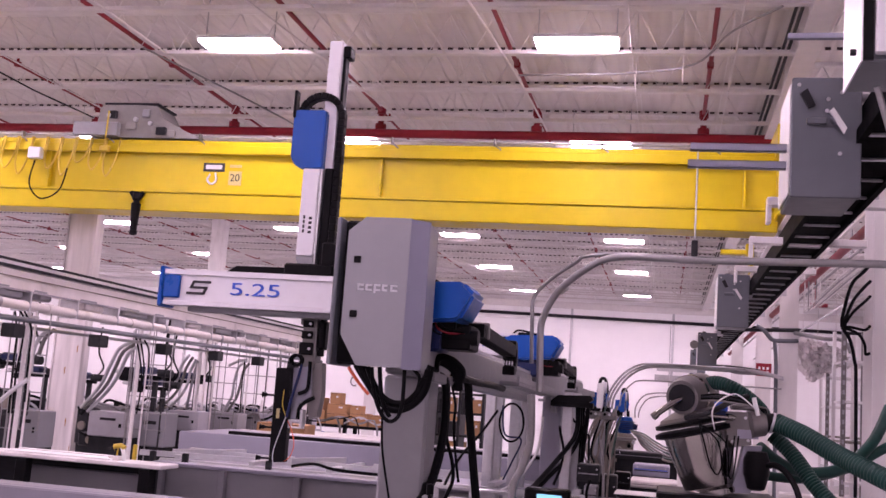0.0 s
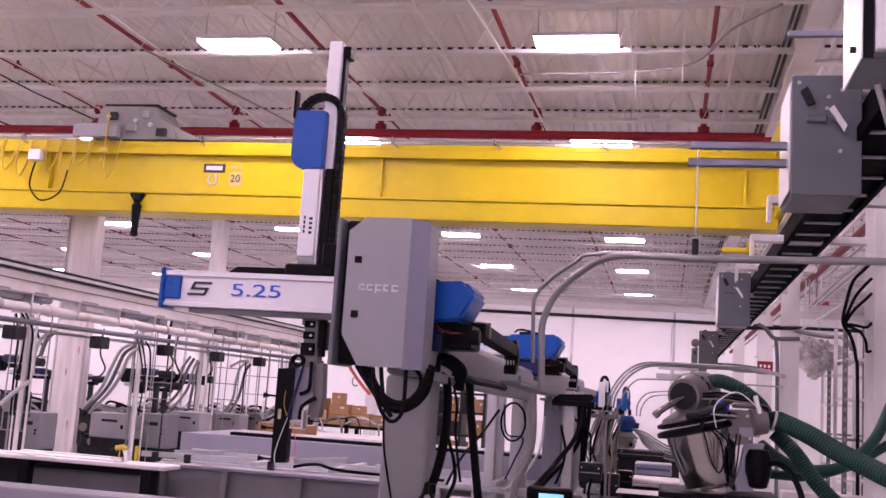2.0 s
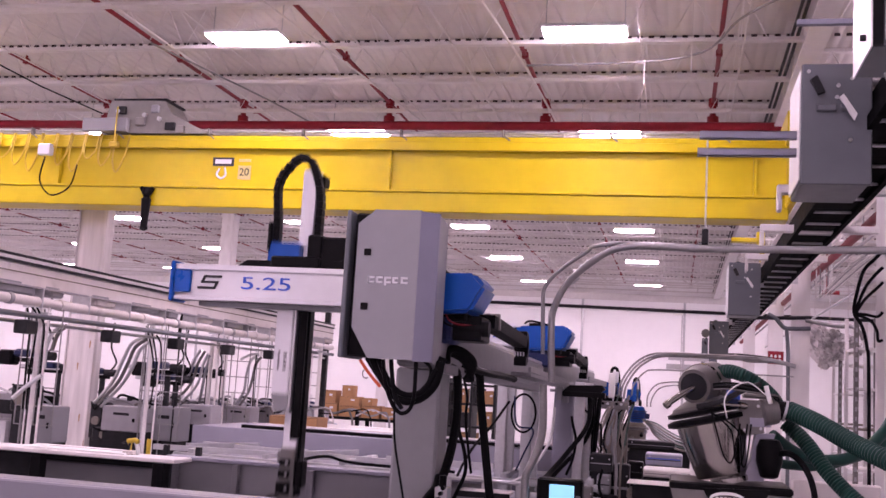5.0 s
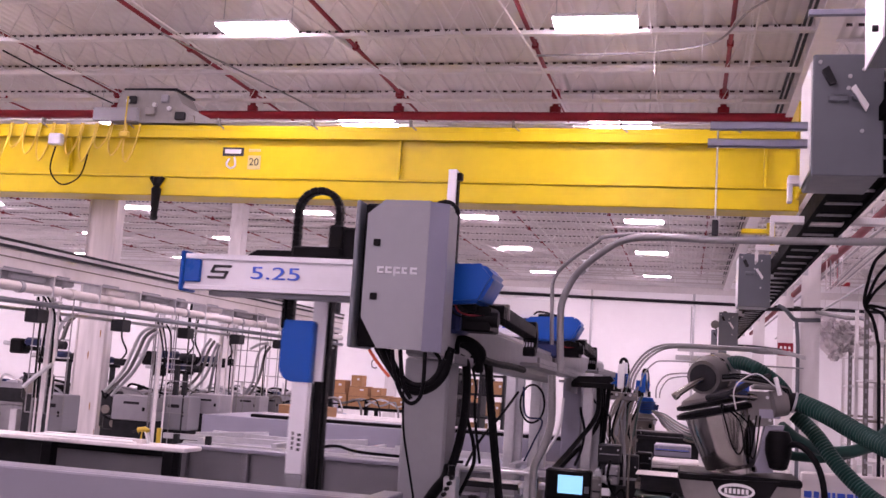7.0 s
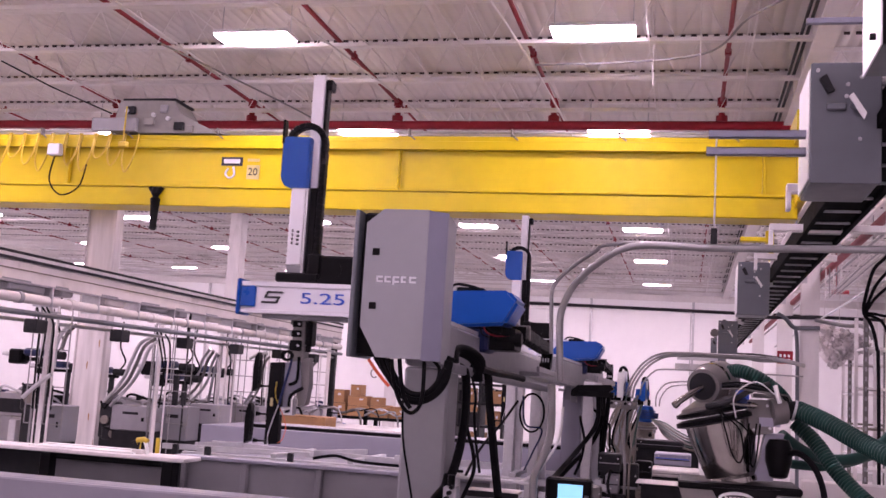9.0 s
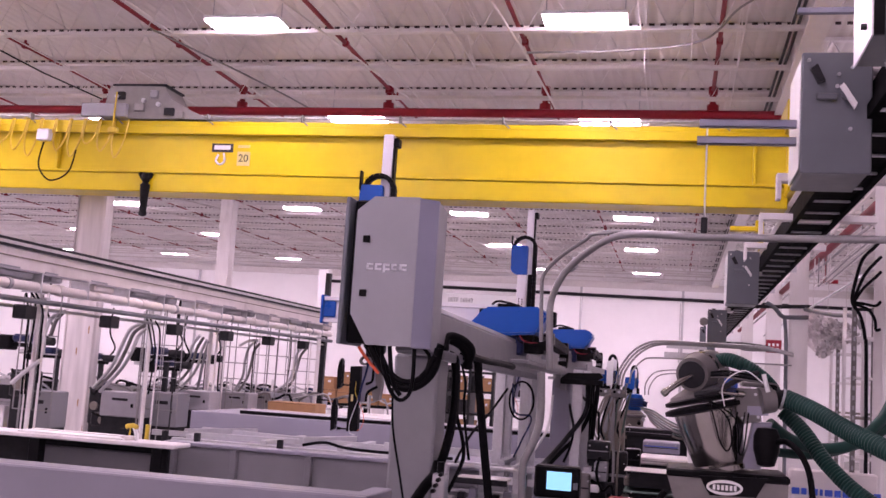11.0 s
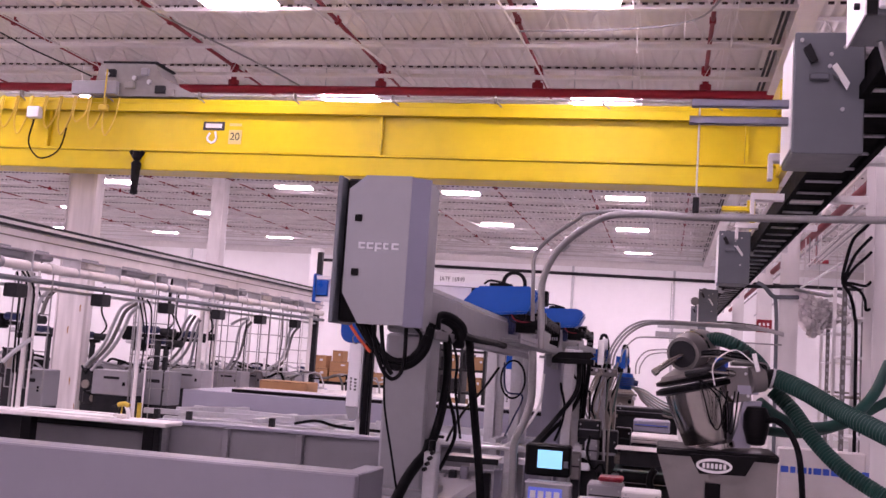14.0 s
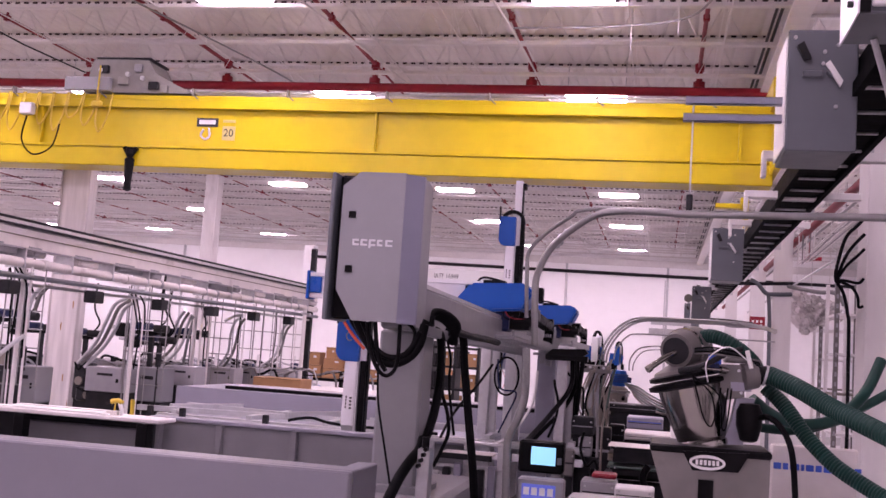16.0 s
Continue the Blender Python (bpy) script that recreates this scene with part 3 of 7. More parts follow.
    for (a, b, z) in ((-2.745, -2.635, 3.066), (-2.765, -2.655, 3.032), (-2.785, -2.675, 2.998)):
        s.box(a + g, b + g, 5.692, 5.699, z - 0.007, z + 0.007)
    s.prism([(g - 2.768, 3.027), (g - 2.752, 3.027), (g - 2.732, 3.071), (g - 2.748, 3.071)], "y", 5.692, 5.699).prism([(g - 2.688, 2.993), (g - 2.672, 2.993), (g - 2.652, 3.037), (g - 2.668, 3.037)], "y", 5.692, 5.699)
    p("mark", s, M_INK, car, "black slanted letter S")
    letters("lettering", "5.25", 0.105, M_BLUEINK, car, at(g - 2.355 - BASE.x, 5.695 - BASE.y, 3.03 - BASE.z) @ FRONT, "blue printed size 5.25", 0.002, 1.8)
    cover = [(-1.66, 2.97), (-1.54, 3.11), (-1.10, 3.13), (-1.03, 3.06), (-1.11, 2.91), (-1.42, 2.885)]
    cm = Mesh().prism(cover, "y", 5.57, 5.93)
    bmesh.ops.bevel(cm.bm, geom=[e for e in cm.bm.edges], offset=0.02, segments=2, affect="EDGES")
    p("motor_cover", cm, M_BLUE, car, "faceted gloss blue motor cover")
    p("gearbox", Mesh().box(-1.25, -1.06, 5.66, 5.95, 2.76, 2.90, 0.01).cyl((-1.2, 5.7, 2.83), (-1.02, 5.7, 2.83), 0.045, n=12), M_BLACK, car)
    p("drive_housing", Mesh().box(-1.47, -1.22, 5.60, 5.92, 2.74, 2.885, 0.02), M_NAVY, car, "dark navy drive housing")
    for k in range(3):
        p("motor_lead", Mesh().tube([(-1.27 + 0.02 * k, 5.6, 2.9), (-1.25 + 0.03 * k, 5.57, 2.85 + 0.01 * k), (-1.18 + 0.02 * k, 5.58, 2.83 + 0.012 * k), (-1.09, 5.62, 2.85)], 0.005, 6, smooth=4), (M_RUBBER, M_RED, M_RUBBER)[k], car)
    p("chain_clamp", Mesh().box(-1.12, -1.026, 6.04, 6.09, 2.92, 2.945, 0.004).box(-1.04, -1.022, 6.04, 6.09, 2.85, 2.92, 0.003), M_CAST, car)
    p("cover_top", Mesh().box(-1.46, -1.28, 5.7, 5.8, 3.115, 3.15, 0.006).tube([(-1.52, 5.7, 3.11), (-1.47, 5.7, 3.165), (-1.38, 5.7, 3.16), (-1.3, 5.7, 3.14)], 0.01, 6, smooth=4), M_BLACK, car)
    tc = Mesh()
    for i in range(30):
        y = 5.92 + i * 0.045
        tc.box(-1.125, -1.03, y, y + 0.04, 2.85 - 0.0015 * i, 2.93 - 0.0015 * i, 0.005)
    for i in range(9):
        a = math.pi * i / 8
        y, z = 7.27 + 0.09 * math.sin(a), 2.80 + 0.09 * math.cos(a)
        tc.box(-1.115, -1.03, y - 0.03, y + 0.03, z - 0.03, z + 0.03, 0.006)
    for i in range(4):
        p("chain_mark", Mesh().box(-1.108 + 0.02 * i, -1.098 + 0.02 * i, 7.205, 7.21, 2.745, 2.775), M_LOGO, car)
    p("travel_chain", tc, M_BLACK, car, "black cable chain along the beam")
    # mast: slides along the arm and goes up and down
    mast = p("mast", Mesh().box(-2.092, -2.005, 5.86, 5.98, 2.72, 4.605, 0.006), M_WHITE, None, "white vertical mast tube")
    p("mast_rail", Mesh().box(-2.004, -1.985, 5.88, 5.95, 2.8, 4.57, 0.003).box(-2.004, -1.955, 5.87, 5.96, 4.50, 4.575, 0.006), M_BLACK, mast)
    pl = Mesh()
    pts = [(-2.258, 4.135), (-2.248, 4.15), (-2.062, 4.15), (-2.052, 4.14), (-2.052, 3.79), (-2.185, 3.79), (-2.23, 3.81), (-2.258, 3.86)]
    pl.prism(pts, "y", 5.80, 5.86)
    bmesh.ops.bevel(pl.bm, geom=[e for e in pl.bm.edges], offset=0.007, segments=2, affect="EDGES")
    p("blue_plate", pl, M_BLUE, mast, "rounded blue cover plate")
    cv = Mesh().box(-2.168, -2.062, 5.80, 5.86, 3.26, 3.79, 0.006)
    p("vent_cover", cv, M_WHITE, mast, "white cover with slots")
    for i in range(4):
        z = 3.40 + i * 0.028
        p("slot", Mesh().box(-2.14, -2.128, 5.797, 5.80, z, z + 0.02, 0.003), M_INK, mast)
        p("slot", Mesh().box(-2.105, -2.085, 5.797, 5.80, z - 0.004, z + 0.012, 0.003), M_INK, mast)
    p("foot", Mesh().prism([(-2.168, 3.258), (-2.062, 3.258), (-2.062, 3.16), (-2.14, 3.16)], "y", 5.805, 5.9), M_BEAM, mast)
    p("side_rail", Mesh().box(-2.06, -2.045, 5.805, 5.87, 3.16, 3.79, 0.003), M_ALU, mast)
    p("belt_cover", Mesh().box(-2.043, -1.99, 5.835, 5.858, 3.0, 3.80, 0.004), M_BLACK, mast)
    p("gripper_arm", Mesh().box(-2.095, -2.005, 5.845, 5.95, 2.60, 2.95, 0.006).box(-2.115, -2.095, 5.85, 5.93, 2.86, 2.93, 0.004), M_CAST, mast, "grey machined wrist bracket")
    for x, z, w, h in ((-2.06, 2.865, 0.032, 0.02), (-2.062, 2.80, 0.034, 0.022), (-2.062, 2.72, 0.042, 0.036)):
        p("valve", Mesh().box(x - w, x + w, 5.828, 5.845, z - h, z + h, 0.004), M_BLACK, mast)
        p("valve_knob", Mesh().cyl((x + w * 0.5, 5.829, z), (x + w * 0.5, 5.82, z), 0.008, n=8), M_STEEL, mast)
    p("wrist_motor", Mesh().box(-2.004, -1.955, 5.84, 5.94, 2.72, 2.89, 0.012).cyl((-1.98, 5.86, 2.72), (-1.98, 5.86, 2.68), 0.02, n=10), M_BLACK, mast)
    w = Mesh().prism([(-2.128, 2.601), (-2.019, 2.621), (-2.003, 2.446), (-2.022, 2.431), (-2.072, 2.408), (-2.076, 2.311), (-2.121, 2.307)], "y", 5.83, 5.85)
    p("wrist", w, M_LAV, mast, "pale grey wrist plate")
    w = Mesh().prism([(-2.041, 2.631), (-1.962, 2.643), (-1.952, 2.456), (-1.968, 2.331), (-2.015, 2.315), (-2.045, 2.450)], "y", 5.852, 5.93)
    p("wrist_body", w, M_CAST, mast, "cast grey wrist unit")
    p("wrist_hose", Mesh().tube([(-2.021, 5.810, 2.646), (-2.020, 5.810, 2.555), (-2.027, 5.810, 2.483), (-2.076, 5.810, 2.457)], 0.011, 8, smooth=5), M_RUBBER, mast)
    p("wrist_hose", Mesh().tube([(-2.066, 5.810, 2.312), (-2.061, 5.810, 2.377), (-2.030, 5.810, 2.411), (-1.978, 5.810, 2.441)], 0.012, 8, smooth=5), M_RUBBER, mast)
    x, z = (-2.128, 2.307)
    p("wrist_bracket", Mesh().box(x, x + 0.09, 5.8, 5.86, z - 0.05, z - 0.04, 0.002).box(x, x + 0.09, 5.8, 5.86, z - 0.012, z, 0.002).box(x + 0.075, x + 0.09, 5.8, 5.86, z - 0.04, z + 0.06, 0.002).box(x, x + 0.01, 5.8, 5.86, z - 0.04, z - 0.012), M_ALU, mast, "bare aluminium gripper bracket")
    cx, cz = (-2.094, 2.648)
    p("hose_coil", Mesh().tube([(cx + 0.034 * math.cos(a) + 0.004 * math.sin(a * 0.37), 5.80 - 0.001 * i, cz + 0.03 * math.sin(a)) for i, a in enumerate(k * 0.5 for k in range(34))], 0.008, 6), M_RUBBER, mast)
    p("blue_hose", Mesh().tube([(-2.064, 5.790, 2.626), (-2.078, 5.790, 2.550), (-2.100, 5.790, 2.461), (-2.119, 5.790, 2.372), (-2.128, 5.790, 2.320)], 0.009, 8, smooth=5), M_NAVY, mast, "dark blue air hose")
    gp = Mesh().prism([(-2.215, 2.597), (-2.125, 2.603), (-2.121, 2.427), (-2.117, 2.064), (-2.213, 2.056), (-2.215, 2.421)], "y", 5.79, 5.84)
    p("gripper_plate", gp, M_BLACK, mast, "black end-of-arm gripper plate")
    for (x, z), n in (((-2.203, 2.438), 0.075), ((-2.205, 2.253), 0.07), ((-2.205, 2.076), 0.075)):
        p("suction_cup", Mesh().tube([(x, 5.815, z), (x - n, 5.815, z)], 0.006, 8).spin([(0.008, 0), (0.014, -0.01), (0.01, -0.018), (0.018, -0.028), (0.012, -0.03)], (x - n + 0.01, 5.815, z), 10, "x"), M_BLACK, mast)
    x, z = (-2.191, 2.364)
    p("gripper_tag", Mesh().box(x, x + 0.018, 5.786, 5.79, z - 0.055, z), M_OLDTAG, mast, "small yellowed tag")
    p("air_line", Mesh().tube([(-2.128, 5.780, 2.320), (-2.160, 5.780, 2.221), (-2.187, 5.780, 2.117), (-2.177, 5.780, 2.047), (-2.131, 5.780, 2.038)], 0.003, 6, smooth=5), M_LOGO, mast)
    p("air_line", Mesh().tube([(-2.132, 5.780, 2.329), (-2.156, 5.780, 2.392), (-2.153, 5.780, 2.473)], 0.0025, 6, smooth=5), M_YPIPE, mast)
    p("air_line", Mesh().tube([(-2.115, 5.780, 2.298), (-2.082, 5.780, 2.237), (-2.065, 5.780, 2.165), (-2.082, 5.780, 2.100), (-2.114, 5.780, 2.071)], 0.0028, 6, smooth=5), M_ORANGE, mast)
    p("mast_bracket", Mesh().box(-2.262, -2.245, 5.79, 5.85, 4.1, 4.27, 0.003), M_BLACK, mast)
    # slide block of the mast on the arm
    p("cable_tray", Mesh().prism([(tip + 0.37, 3.138), (tip + 0.43, 3.175), (-2.06, 3.18), (-2.06, 3.138)], "y", 5.73, 5.85), M_BLACK, car, "black cable tray on the arm")
    slide = p("slide_block", Mesh().box(-2.20, -1.90, 5.71, 5.87, 3.14, 3.205, 0.01).box(-1.99, -1.90, 5.74, 5.86, 3.20, 3.34, 0.01).box(-1.93, -1.67, 5.76, 5.9, 3.14, 3.33, 0.012).cyl((-1.80, 5.755, 3.235), (-1.80, 5.76, 3.235), 0.05, n=16), M_BLACK, None, "black mast slide block")
    links = []
    me = None
    for i in range(LINKS):
        if me is None:
            lm = Mesh().box(-0.021, 0.021, -0.033, 0.033, -0.0255, 0.0255, 0.007)
            me = mesh_data("chain_link", lm, M_BLACK)
        ob = new("chain_link", me)
        ob.parent = r
        links.append(ob)
    return r, car, mast, slide, links


# seconds, carriage along the beam, mast along the arm, mast lowered
ROBOT_RUN = [
    (0.0, 0, 0, 0), (4.3, 0, 0, 0), (4.6, 0, -0.05, 0.15), (4.9, 0, -0.12, 0.65), (5.2, 0, -0.2, 1.2), (5.5, 0, -0.25, 1.375), (5.9, 0, -0.30, 1.375), (6.3, 0, -0.335, 1.375), (6.7, 0, -0.328, 1.375),
    (6.9, 0, -0.174, 1.375), (7.1, 0, -0.03, 1.373), (7.2, 0, -0.03, 1.373), (7.3, 0, -0.019, 1.287), (7.4, 0, -0.015, 1.06), (7.5, 0, -0.011, 0.75), (7.6, 0, -0.012, 0.32), (7.7, 0, -0.009, 0.02),
    (7.8, 0, -0.012, -0.01), (8.0, 0, -0.012, 0), (8.1, 0, -0.032, 0), (8.2, 0, -0.074, 0), (8.3, 0, -0.14, 0.01), (8.4, 0.12, -0.237, 0.01), (8.5, 0.225, -0.335, 0.015), (8.6, 0.335, -0.406, 0.015),
    (8.8, 0.55, -0.49, 0.01), (9.0, 0.81, -0.51, 0.01), (9.2, 1.04, -0.505, 0.02), (9.8, 1.75, -0.48, 0.03), (10.4, 2.40, -0.475, 0.05), (11.0, 2.66, -0.475, 0.08), (11.3, 2.67, -0.47, 0.11), (11.5, 2.67, -0.46, 0.205),
    (11.7, 2.67, -0.46, 0.34), (12.0, 2.67, -0.45, 0.54), (12.4, 2.67, -0.44, 0.83), (12.6, 2.67, -0.438, 0.94), (12.8, 2.67, -0.438, 1.135), (13.0, 2.67, -0.436, 1.176), (13.5, 2.67, -0.455, 1.245),
    (14.2, 2.67, -0.465, 1.25), (15.0, 2.67, -0.445, 1.30), (15.6, 2.67, -0.445, 1.428), (16.0, 2.67, -0.44, 1.428),
]
FAR_SHIFT = Vector((0.08, 4.3, 0))
FAR_RUN = [
    (0.0, -0.2, -0.38, 1.40), (4.5, -0.2, -0.38, 1.40), (5.0, -0.2, -0.38, 1.0), (5.6, -0.2, -0.38, 0.35), (6.1, -0.2, -0.38, 0.12), (6.5, -0.2, -0.38, 0.07), (6.9, -0.2, -0.378, 0.05), (7.2, -0.06, -0.305, 0.04), (7.5, 0.37, -0.17, 0),
    (7.8, 0.8, 0.0, -0.03), (8.2, 1.36, 0.03, -0.05), (9.0, 2.5, -0.03, -0.05), (9.2, 2.5, 0.0, -0.05), (9.8, 2.5, 0.09, -0.03), (11.3, 2.47, 0.17, 0.03), (11.5, 2.46, 0.16, 0.03), (11.6, 2.45, 0.16, 0.2), (11.7, 2.45, 0.16, 0.55), (11.8, 2.45, 0.16, 0.9),
    (12.0, 2.45, 0.17, 1.40), (12.3, 2.42, 0.17, 1.42), (14.1, 2.42, 0.18, 1.42), (14.3, 2.42, 0.18, 1.15), (14.5, 2.42, 0.18, 0.5), (14.7, 2.42, 0.18, 0.15), (15.0, 2.42, 0.18, 0.09), (16.0, 2.41, 0.2, -0.03),
]


def run(parts, rows, fall=0.0, side=0.0):
    """fall, side: how the travel beam drops and drifts for each metre of travel."""
    r, car, mast, slide, links = parts
    walk(car, [(t, at(side * c, c, -fall * c)) for t, c, a, d in rows])
    walk(slide, [(t, at(a + side * c, c, -fall * c)) for t, c, a, d in rows])
    walk(mast, [(t, at(a + side * c, c, -d)) for t, c, a, d in rows])
    for i, ob in enumerate(links):
        keys = []
        for t, c, a, d in rows:
            x, z, turn = link_pose((i + 0.3) * PITCH, max(d, 0))
            keys.append((t, at(x + a + side * c - BASE.x, 5.85 + c - BASE.y, z - fall * c - BASE.z) @ pose(0, 0, 0, 0, -math.degrees(turn), 0)))
        walk(ob, keys)


FALL, SIDE = 0.019, 0.013     # the near beam runs slightly down and across
PICK, DROP = 6.9, 12.9      # seconds at which the gripper takes and leaves the parts


def moulded_part(x, y, z, tall):
    """A long black moulding that the gripper carries; its place is that with the mast up."""
    q = thing("moulded_part", (x, y, z), "long black plastic moulding held by the gripper", "moulded part", "moulded parts")
    h = tall / 2
    part("shell", Mesh().prism([(-0.018, -h), (0.014, -h + 0.02), (0.018, -h * 0.3), (0.016, h - 0.02), (0.004, h), (-0.014, h - 0.03), (-0.024, h * 0.2)], "y", -0.03, 0.03), M_BLACK, q)
    part("rib", Mesh().box(0.012, 0.024, -0.02, 0.02, -h * 0.6, h * 0.6, 0.004), M_BLACK, q)
    return q


def carry(q, rows):
    home = q.location.copy()
    keys = []
    for t, c, a, d in rows:
        if t <= PICK:
            continue
        if t > DROP:
            break
        keys.append((t, at(a + SIDE * c, c, -d)))
    keys = [(0.0, at(-0.174, 0, -1.375)), (PICK, at(-0.174, 0, -1.375))] + keys + [(16.0, keys[-1][1])]
    walk(q, [(t, Matrix.Translation(home) @ m) for t, m in keys])


near_robot = robot(Vector((0, 0, 0)))
far_robot = robot(FAR_SHIFT, False, 11.3, 8.9, -2.36)
mouldings = [moulded_part(-2.285, 5.76, 2.53, 0.26), moulded_part(-2.315, 5.76, 2.19, 0.27)]


# ---- power busway, switch boxes and crane runway ----
def switch_box(x0, x1, y0, y1, z0, z1):
    b = thing("switch_box", (x0, y0, z0), "grey enamelled electrical switch box with a lever", "switch box", "switch boxes on the busway")
    w, d, h = x1 - x0, y1 - y0, z1 - z0
    part("case", Mesh().box(0, w, 0.03, d, 0, h, 0.008), M_GREYBOX, b)
    part("cover", Mesh().box(-0.006, w + 0.006, 0, 0.03, -0.006, h + 0.006, 0.006), M_GREYBOX, b)
    part("flange", Mesh().box(-0.012, -0.006, 0.03, d - 0.02, 0.02, h - 0.02, 0.002), M_TAG, b)
    part("lever", Mesh().prism([(w * 0.52, h * 0.70), (w * 0.58, h * 0.73), (w * 0.78, h * 0.56), (w * 0.74, h * 0.51)], "y", -0.05, -0.03), M_TAG, b, "pale metal lever")
    part("pivot", Mesh().cyl((w * 0.62, -0.04, h * 0.64), (w * 0.62, 0.0, h * 0.64), 0.022, n=12).box(w * 0.2, w * 0.5, -0.02, 0.0, h * 0.60, h * 0.66, 0.006), M_GREYBOX, b)
    part("catch", Mesh().prism([(w * 0.1, h * 0.86), (w * 0.2, h * 0.90), (w * 0.32, h * 0.76), (w * 0.22, h * 0.74)], "y", -0.03, 0.0), M_DARK, b)
    for u, v in ((0.08, 0.94), (0.72, 0.88), (0.52, 0.82), (0.5, 0.72), (0.7, 0.36)):
        part("screw", Mesh().cyl((w * u, -0.012, h * v), (w * u, 0, h * v), 0.010, n=8), M_STEEL, b)
    part("knob", Mesh().cyl((w * 0.32, d * 0.4, h), (w * 0.32, d * 0.4, h + 0.035), 0.03, n=10), M_DARK, b)
    part("mount", Mesh().box(w, 0.91 - x0, d * 0.3, d * 0.7, 4.0 - z0 - 0.16, 4.0 - z0 - 0.07).box(w - 0.02, w + 0.012, d * 0.3, d * 0.7, h * 0.4, 4.0 - z0 - 0.07), M_STEEL, b)
    return b


switch_box(0.565, 0.885, 5.3, 5.82, 3.60, 4.20)
switch_box(0.53, 0.86, 12.0, 12.5, 3.49, 4.07)
switch_box(0.50, 0.80, 18.0, 18.5, 3.30, 3.86)
switch_box(0.52, 0.85, 24.5, 25.0, 3.40, 3.95)


def far_struts():
    """Strut channels and a rod fixed to the third switch box."""
    for (xa, za), (xb, zb) in (((-0.160, 3.229), (0.471, 3.266)), ((-0.191, 3.075), (0.384, 3.109))):
        xb = max(xb, 0.5)
        solid("strut_channel", Mesh().box(xa, xb, 18.06, 18.065, za - 0.045, za + 0.045).box(xa, xb, 18.06, 18.12, za + 0.04, za + 0.045).box(xa, xb, 18.06, 18.12, za - 0.045, za - 0.04), M_STEEL, "pale steel strut channel fixed to a far switch box", "strut channel", "strut channels")
    x, z = (0.047, 3.192)
    solid("hanger_rod", Mesh().tube([(x, 18.062, z - 0.25), (x, 18.062, z + 0.75)], 0.01, 6), M_STEEL, "thin hanger rod at a far strut channel", "hanger rod")
    w = Mesh().spin([(0.02, 0.0), (0.07, 0.01), (0.07, 0.05), (0.02, 0.06)], ((0.435, 3.656)[0], 18.0, (0.435, 3.656)[1]), 14, "y")
    w.tube([((0.435, 3.656)[0], 18.05, (0.435, 3.656)[1]), (0.52, 18.05, (0.435, 3.656)[1])], 0.02, 8)
    solid("pressure_gauge", w, M_CAST, "small round gauge beside a far switch box", "gauge")


far_struts()


def busway():
    b = thing("busway", (1.03, 4.0, 4.0), "black ribbed overhead power busway on hangers", "busway")
    part("duct", Mesh().box(-0.13, 0.13, 0.0, 28, -0.10, 0.09, 0.01), M_BUS, b)
    part("flange", Mesh().box(-0.165, -0.13, 0.0, 28, -0.13, -0.06).box(0.13, 0.165, 0.0, 28, -0.13, -0.06), M_BUS, b)
    for i in range(56):
        y = 0.2 + i * 0.5
        part("rib", Mesh().box(-0.13, 0.13, y, y + 0.02, -0.118, -0.10, 0.004), M_STEEL, b)
    for i in range(9):
        y = 1.0 + i * 3
        part("bracket", Mesh().box(-0.16, 0.44, y, y + 0.05, 0.09, 0.13, 0.004).box(0.40, 0.44, y, y + 0.05, 0.13, 0.6, 0.004), M_STEEL, b)


busway()


def runway():
    r = thing("crane_runway", (1.5, 2.0, 4.6), "white-painted steel crane runway beam on columns", "runway beam", "", "structure")
    part("beam_web", Mesh().box(-0.02, 0.02, 0, 44, 0.02, 0.43), M_COLUMN, r)
    part("beam_flange", Mesh().box(-0.12, 0.12, 0, 44, 0.0, 0.02), M_COLUMN, r)
    part("beam_flange", Mesh().box(-0.12, 0.12, 0, 44, 0.43, 0.45).box(-0.03, 0.03, 0, 44, 0.45, 0.49), M_COLUMN, r)
    for i in range(15):
        y = 0.5 + i * 3
        part("stiffener", Mesh().box(-0.11, -0.02, y, y + 0.015, 0.02, 0.43).box(0.02, 0.11, y, y + 0.015, 0.02, 0.43), M_COLUMN, r)


runway()


def column(x, y, w=0.26, top=None, label="white-painted steel column on the factory floor", mat=None):
    mat = mat or M_COLUMN
    top = ZC - 0.7 if top is None else top
    c = thing("column", (x, y, 0), label, "column", "columns", "structure")
    part("web", Mesh().box(-0.012, 0.012, -w / 2, w / 2, 0.02, top), mat, c)
    part("flange", Mesh().box(-w / 2, w / 2, -w / 2 - 0.018, -w / 2, 0.02, top), mat, c)
    part("flange", Mesh().box(-w / 2, w / 2, w / 2, w / 2 + 0.018, 0.02, top), mat, c)
    part("base_plate", Mesh().box(-w * 0.8, w * 0.8, -w * 0.8, w * 0.8, 0, 0.025, 0.004), mat, c)
    return c


column(1.80, 9.1, 0.40, 4.6)
column(1.72, 16.0, 0.24, 4.6)
c3 = column(1.78, 20.7, 0.26, 4.6)
part("sign", Mesh().box(-0.14, 0.14, -0.155, -0.149, 3.30, 3.54), M_RED, c3, "red and white fire equipment sign")
for i in range(3):
    for j in range(2):
        part("bar", Mesh().box(-0.10 + i * 0.075, -0.06 + i * 0.075, -0.159, -0.155, 3.345 + j * 0.08, 3.395 + j * 0.08), M_TAG, c3)
column(1.70, 27.0, 0.26, 4.6)
big = thing("column", (-9.242, 15.1, 0), "large white-painted steel column with scuffs and rust streaks", "column", "columns", "structure")
part("face", Mesh().box(-0.235, 0.235, -0.1, -0.08, 0.02, 5.4, 0.004), M_SCUFF, big)
